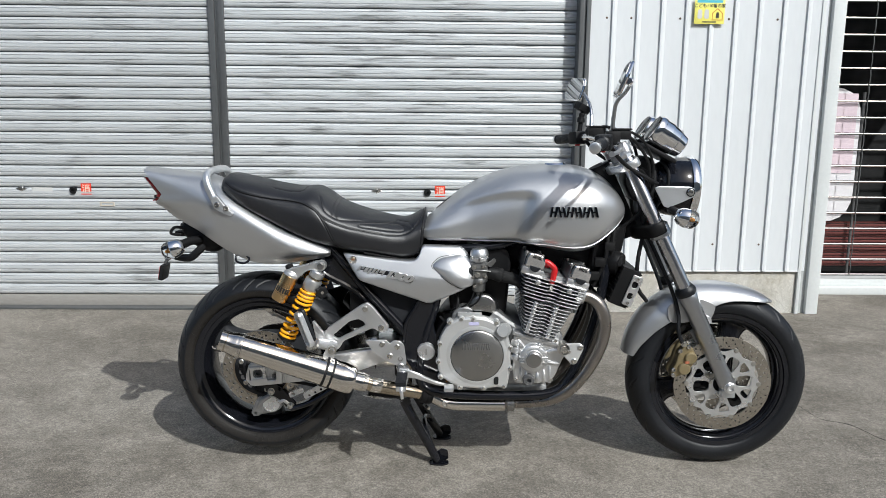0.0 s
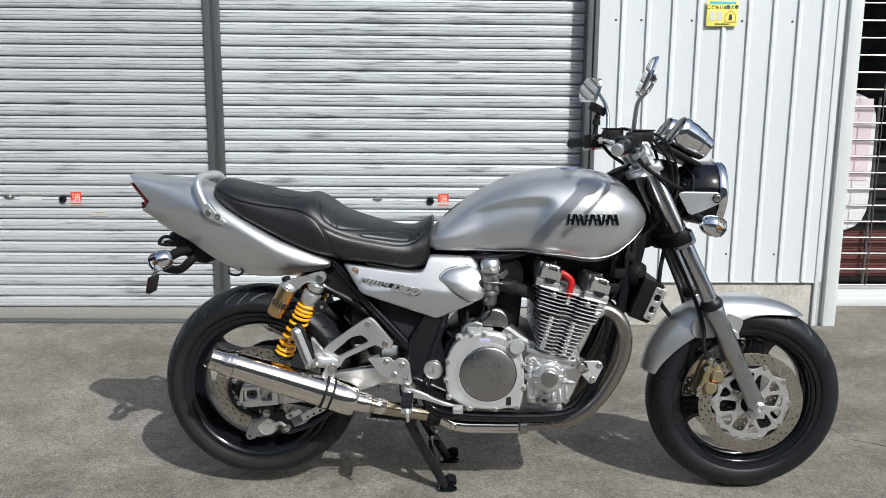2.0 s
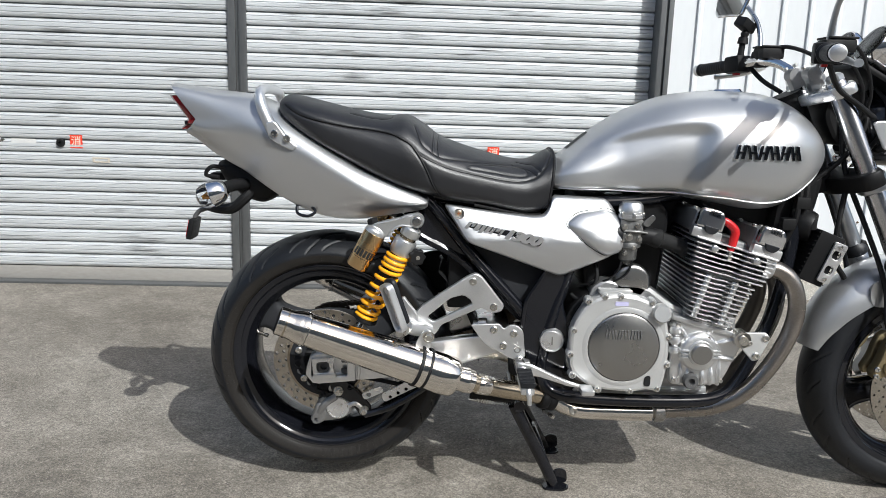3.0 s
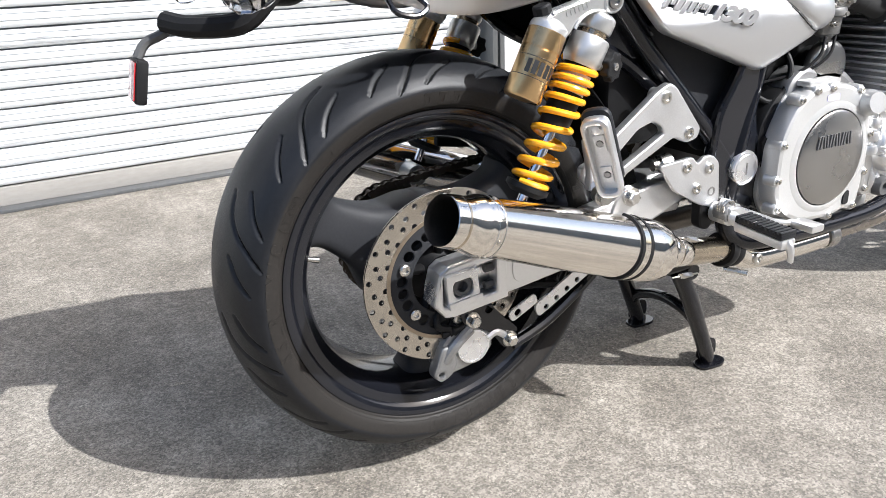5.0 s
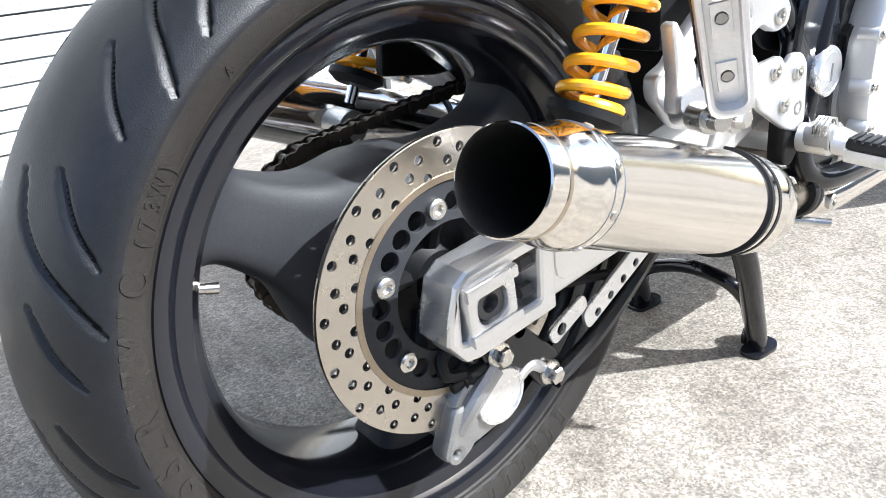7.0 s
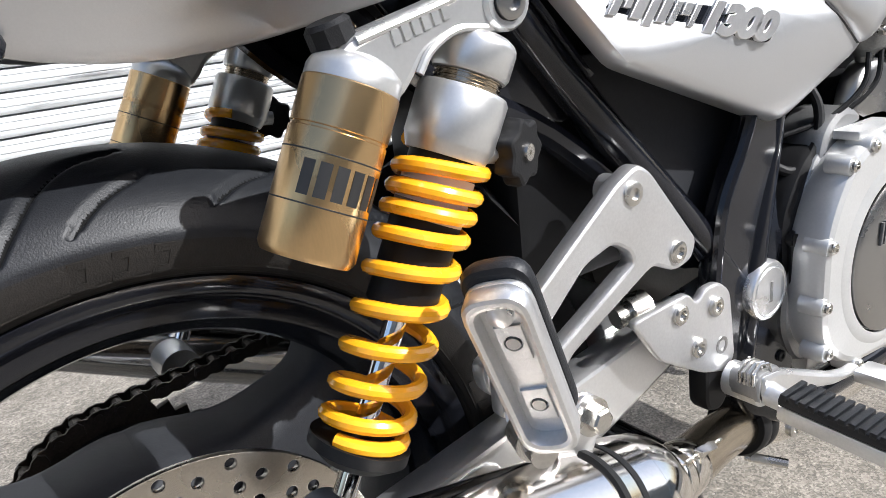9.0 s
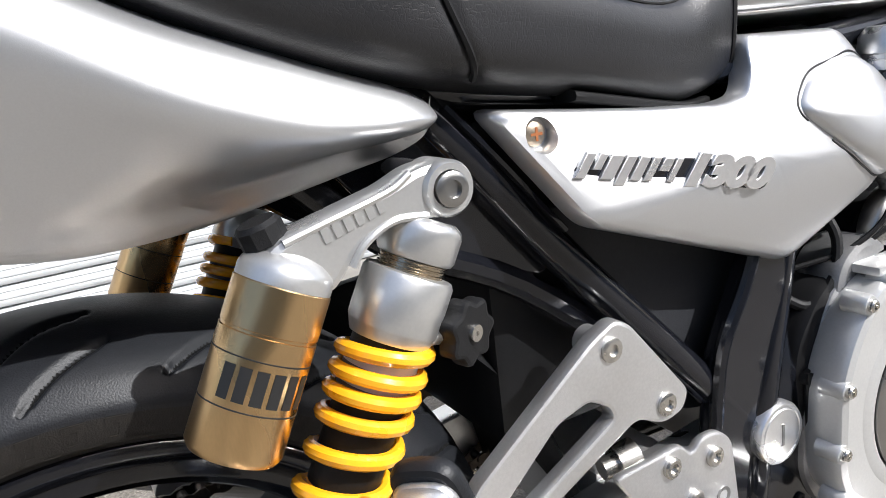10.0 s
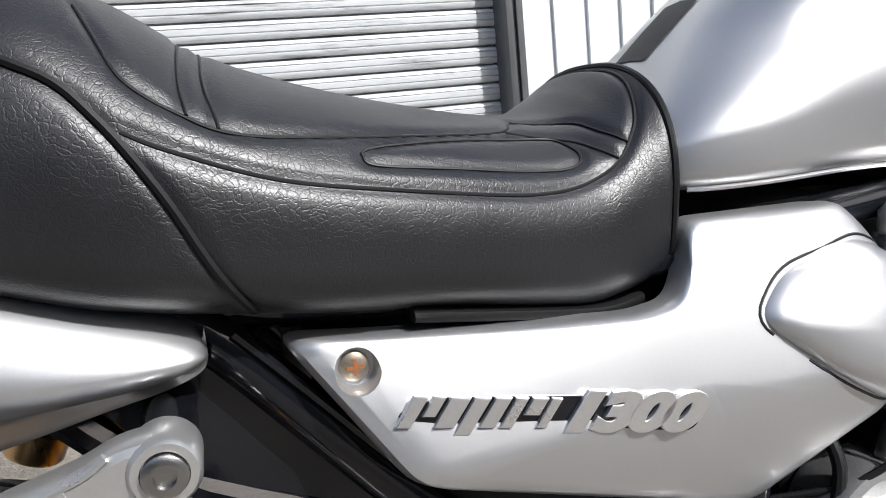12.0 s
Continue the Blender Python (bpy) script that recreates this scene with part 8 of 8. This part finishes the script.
def mirror(s):
    if s < 0:
        stem = [(1.078, -0.170, 1.106), (1.080, -0.178, 1.160), (1.084, -0.190, 1.195), (1.102, -0.215, 1.222), (1.110, -0.245, 1.246)]
        m = Matrix.Translation((1.076, -0.27, 1.254)) @ pose(0, 0, 0, 0, 0, -6) @ pose(0, 0, 0, 0, 22, 0) @ Matrix.Diagonal((1, 1, 1.28, 1))
    else:
        stem = [(1.078, 0.180, 1.108), (1.082, 0.20, 1.155), (1.078, 0.225, 1.195), (1.066, 0.25, 1.225), (1.054, 0.265, 1.245)]
        m = Matrix.Translation((1.033, 0.295, 1.247)) @ pose(0, 0, 0, 0, 0, 24) @ pose(0, 0, 0, 0, 14, 0)
    a = part("mirror", tube(stem, [0.0065, 0.0062, 0.0058, 0.0055, 0.005], 12), FORK, bike, "chrome mirror with an angular head on a bent stem")
    face = Matrix(((0, 0, -1, 0), (-1, 0, 0, 0), (0, 1, 0, 0), (0, 0, 0, 1)))  # drawn in x, y; looks back along -x
    w = -1 if s < 0 else 1
    out = [(-0.050 * w, -0.036), (-0.060 * w, 0.012), (-0.034 * w, 0.046), (0.050 * w, 0.040), (0.058 * w, 0.010), (0.046 * w, -0.040)]
    part("mirror_shell", plate(rounded(out, 5, 0.011), 0.010, m @ face @ Matrix.Translation((0, 0, -0.0075)), bevel=0.005), CHROME, a, "chrome mirror shell")
    part("mirror_face", plate(rounded([(x * 0.92, y * 0.92) for x, y in out], 5, 0.010), 0.003, m @ face @ Matrix.Translation((0, 0, -0.0010)), bevel=0.0006), MIRROR, a, "mirror glass")
    part("ball_joint", rod(stem[-1], m @ Vector((0.022, 0, 0.004)), [(0, 0.006), (0.4, 0.011), (0.9, 0.011), (1, 0.008)], seg=16), CHROME, a)
    return a


mirror(-1)
mirror(1)


def gauges():
    g = part("gauge_bracket", box(1.19, 1.30, -0.10, 0.10, 1.035, 1.05, 0.006, Matrix.Translation((1.245, 0, 1.04)) @ pose(0, 0, 0, 0, 28, 0) @ Matrix.Translation((-1.245, 0, -1.04))), SATIN, bike, "black instrument bracket")
    for y in (-0.068, 0.068):
        p, q = Vector((1.226, y, 1.118)), Vector((1.318, y, 1.060))
        prof = [(0.0, 0.041), (0.0, 0.046), (0.06, 0.0485), (0.16, 0.0485), (0.20, 0.0465), (0.42, 0.0475), (0.46, 0.0455), (0.70, 0.0425), (0.74, 0.0405), (0.96, 0.034), (1.0, 0.028), (1.0, 0.0)]
        cup = part("gauge", rod(p, q, prof, seg=44), CHROME, bike, "chrome-cased round gauge")
        part("gauge_face", rod(p + (p - q).normalized() * 0.0005, p + (p - q).normalized() * 0.0015, r=0.0405, seg=36), BLACK_INK, cup)
        part("gauge_glass", rod(p + (p - q).normalized() * 0.002, p + (p - q).normalized() * 0.005, [(0, 0.0425), (0.6, 0.042), (1, 0.038), (1, 0)], seg=36), CLEAR, cup)
        for u in (0.18, 0.44, 0.72):
            part("case_line", lathe([(0.0478 - 0.006 * u, u * (q - p).length), (0.0488 - 0.006 * u, u * (q - p).length + 0.0008), (0.0478 - 0.006 * u, u * (q - p).length + 0.0016)], 44, axis(p, q), False, False), ALU_DARK, cup)
    k = part("ignition_lock", rod((1.165, 0, 1.03), (1.145, 0, 1.07), [(0, 0.02), (0.7, 0.02), (0.8, 0.017), (1, 0.016), (1, 0)], seg=24), ALU, bike, "alloy ignition lock")
    return g


gauges()


def front_caliper(s):
    y = s * 0.100
    b = rounded([(1.345, 0.428), (1.362, 0.440), (1.380, 0.430), (1.394, 0.398), (1.386, 0.372), (1.366, 0.350), (1.340, 0.332), (1.318, 0.328), (1.312, 0.345), (1.328, 0.375), (1.334, 0.402)], 4, 0.008)
    c = part("front_caliper", side_plate(b, 0.032, y, bevel=0.006), GOLD_DULL, bike, "gold-painted front brake caliper")
    for x, z in ((1.374, 0.396), (1.355, 0.360)):
        part("piston_bulge", rod((x, y + s * 0.012, z), (x, y + s * 0.026, z), [(0, 0.020), (0.7, 0.0195), (1, 0.016), (1, 0)], seg=28), GOLD_DULL, c)
    part("caliper_mark", box(1.356, 1.368, min(y + s * 0.0262, y + s * 0.0268), max(y + s * 0.0262, y + s * 0.0268), 0.380, 0.388, 0), surface("faded_red_mark", (0.42, 0.14, 0.07), 0.6), c, "faded red mark")
    for x, z in ((1.366, 0.432), (1.322, 0.338), (1.340, 0.418), (1.322, 0.356)):
        part("caliper_bolt", bolt((x, y + s * 0.014, z), (0, s, 0), 0.0072, 0.007), ZINC, c)
    part("inner_half", side_plate(b, 0.022, y - s * 0.042, bevel=0.005), GOLD_DULL, c)
    part("brake_line", tube([(1.350, y, 0.440), (1.335, y, 0.48), (1.335, y - s * 0.01, 0.53), (1.315, y - s * 0.02, 0.60), (1.27, y - s * 0.03, 0.70), (1.21, y - s * 0.04, 0.83), (1.19, s * 0.05, 0.95)], 0.0062, 10), RUBBER, c, "black brake hose")
    part("banjo", rod((1.350, y + s * 0.008, 0.442), (1.350, y + s * 0.026, 0.442), [(0, 0.009), (0.6, 0.009), (0.6, 0.0065), (1, 0.006), (1, 0)], seg=14), ZINC, c)


front_caliper(-1)
front_caliper(1)


def cables():
    runs = [
        ([(1.085, -0.16, 1.098), (1.12, -0.14, 1.100), (1.165, -0.10, 1.078), (1.21, -0.085, 1.02), (1.22, -0.07, 0.96), (1.20, -0.06, 0.88)], 0.0048),
        ([(1.08, -0.18, 1.100), (1.13, -0.16, 1.110), (1.19, -0.12, 1.075), (1.225, -0.10, 1.00), (1.215, -0.08, 0.93)], 0.004),
        ([(1.05, -0.215, 1.095), (1.085, -0.18, 1.05), (1.13, -0.14, 1.01), (1.19, -0.125, 0.975), (1.24, -0.10, 0.95)], 0.0062),
        ([(1.05, 0.215, 1.095), (1.09, 0.18, 1.04), (1.14, 0.14, 1.0), (1.17, 0.08, 0.95)], 0.006),
        ([(1.07, 0.16, 1.10), (1.12, 0.12, 1.12), (1.19, 0.07, 1.08), (1.22, 0.04, 0.98)], 0.005),
        ([(1.24, -0.06, 0.99), (1.235, -0.075, 0.93), (1.20, -0.07, 0.86), (1.14, -0.06, 0.80), (1.09, -0.075, 0.75)], 0.006),
        ([(1.26, -0.05, 1.02), (1.28, -0.075, 0.98), (1.27, -0.085, 0.92), (1.22, -0.08, 0.84)], 0.005),
        ([(1.21, -0.075, 0.78), (1.195, -0.09, 0.70), (1.20, -0.085, 0.62), (1.235, -0.075, 0.57)], 0.0065),
        ([(1.11, -0.06, 0.86), (1.10, -0.085, 0.78), (1.09, -0.09, 0.70), (1.06, -0.08, 0.62)], 0.007),
        ([(1.13, -0.03, 0.88), (1.12, -0.07, 0.80), (1.115, -0.075, 0.72), (1.12, -0.06, 0.66)], 0.009),
    ]
    for k, (pts, r) in enumerate(runs):
        part("cable", tube(pts, r, 10), PLASTIC, bike, "black control cable")
    nest = rounded([(1.145, 0.955), (1.175, 1.020), (1.225, 1.035), (1.262, 0.990), (1.262, 0.915), (1.225, 0.880), (1.180, 0.890)], 4)
    part("wiring_nest", side_plate(nest, 0.10, 0.0, bevel=0.012), PLASTIC, bike, "black wiring behind the headlight")
    for k in range(5):
        y = -0.058 - 0.004 * (k % 2)
        part("loom_wire", tube([(1.150 + 0.012 * k, y, 1.020 - 0.006 * k), (1.185 + 0.012 * k, y - 0.010, 0.985 - 0.004 * k), (1.215 + 0.010 * k, y - 0.006, 0.945 - 0.006 * k), (1.235 + 0.008 * k, y + 0.010, 0.900)], 0.0038, 8), PLASTIC, bike, "black wire behind the headlight")
    part("fuse_box", box(1.06, 1.12, -0.055, 0.055, 0.72, 0.80, 0.01), SATIN, bike, "black electrical box under the tank")
    part("coil_cover", rod((1.05, -0.06, 0.79), (1.11, -0.055, 0.765), [(0, 0.02), (0.5, 0.024), (1, 0.018), (1, 0)], seg=20), SATIN, bike, "black ignition coil")


cables()
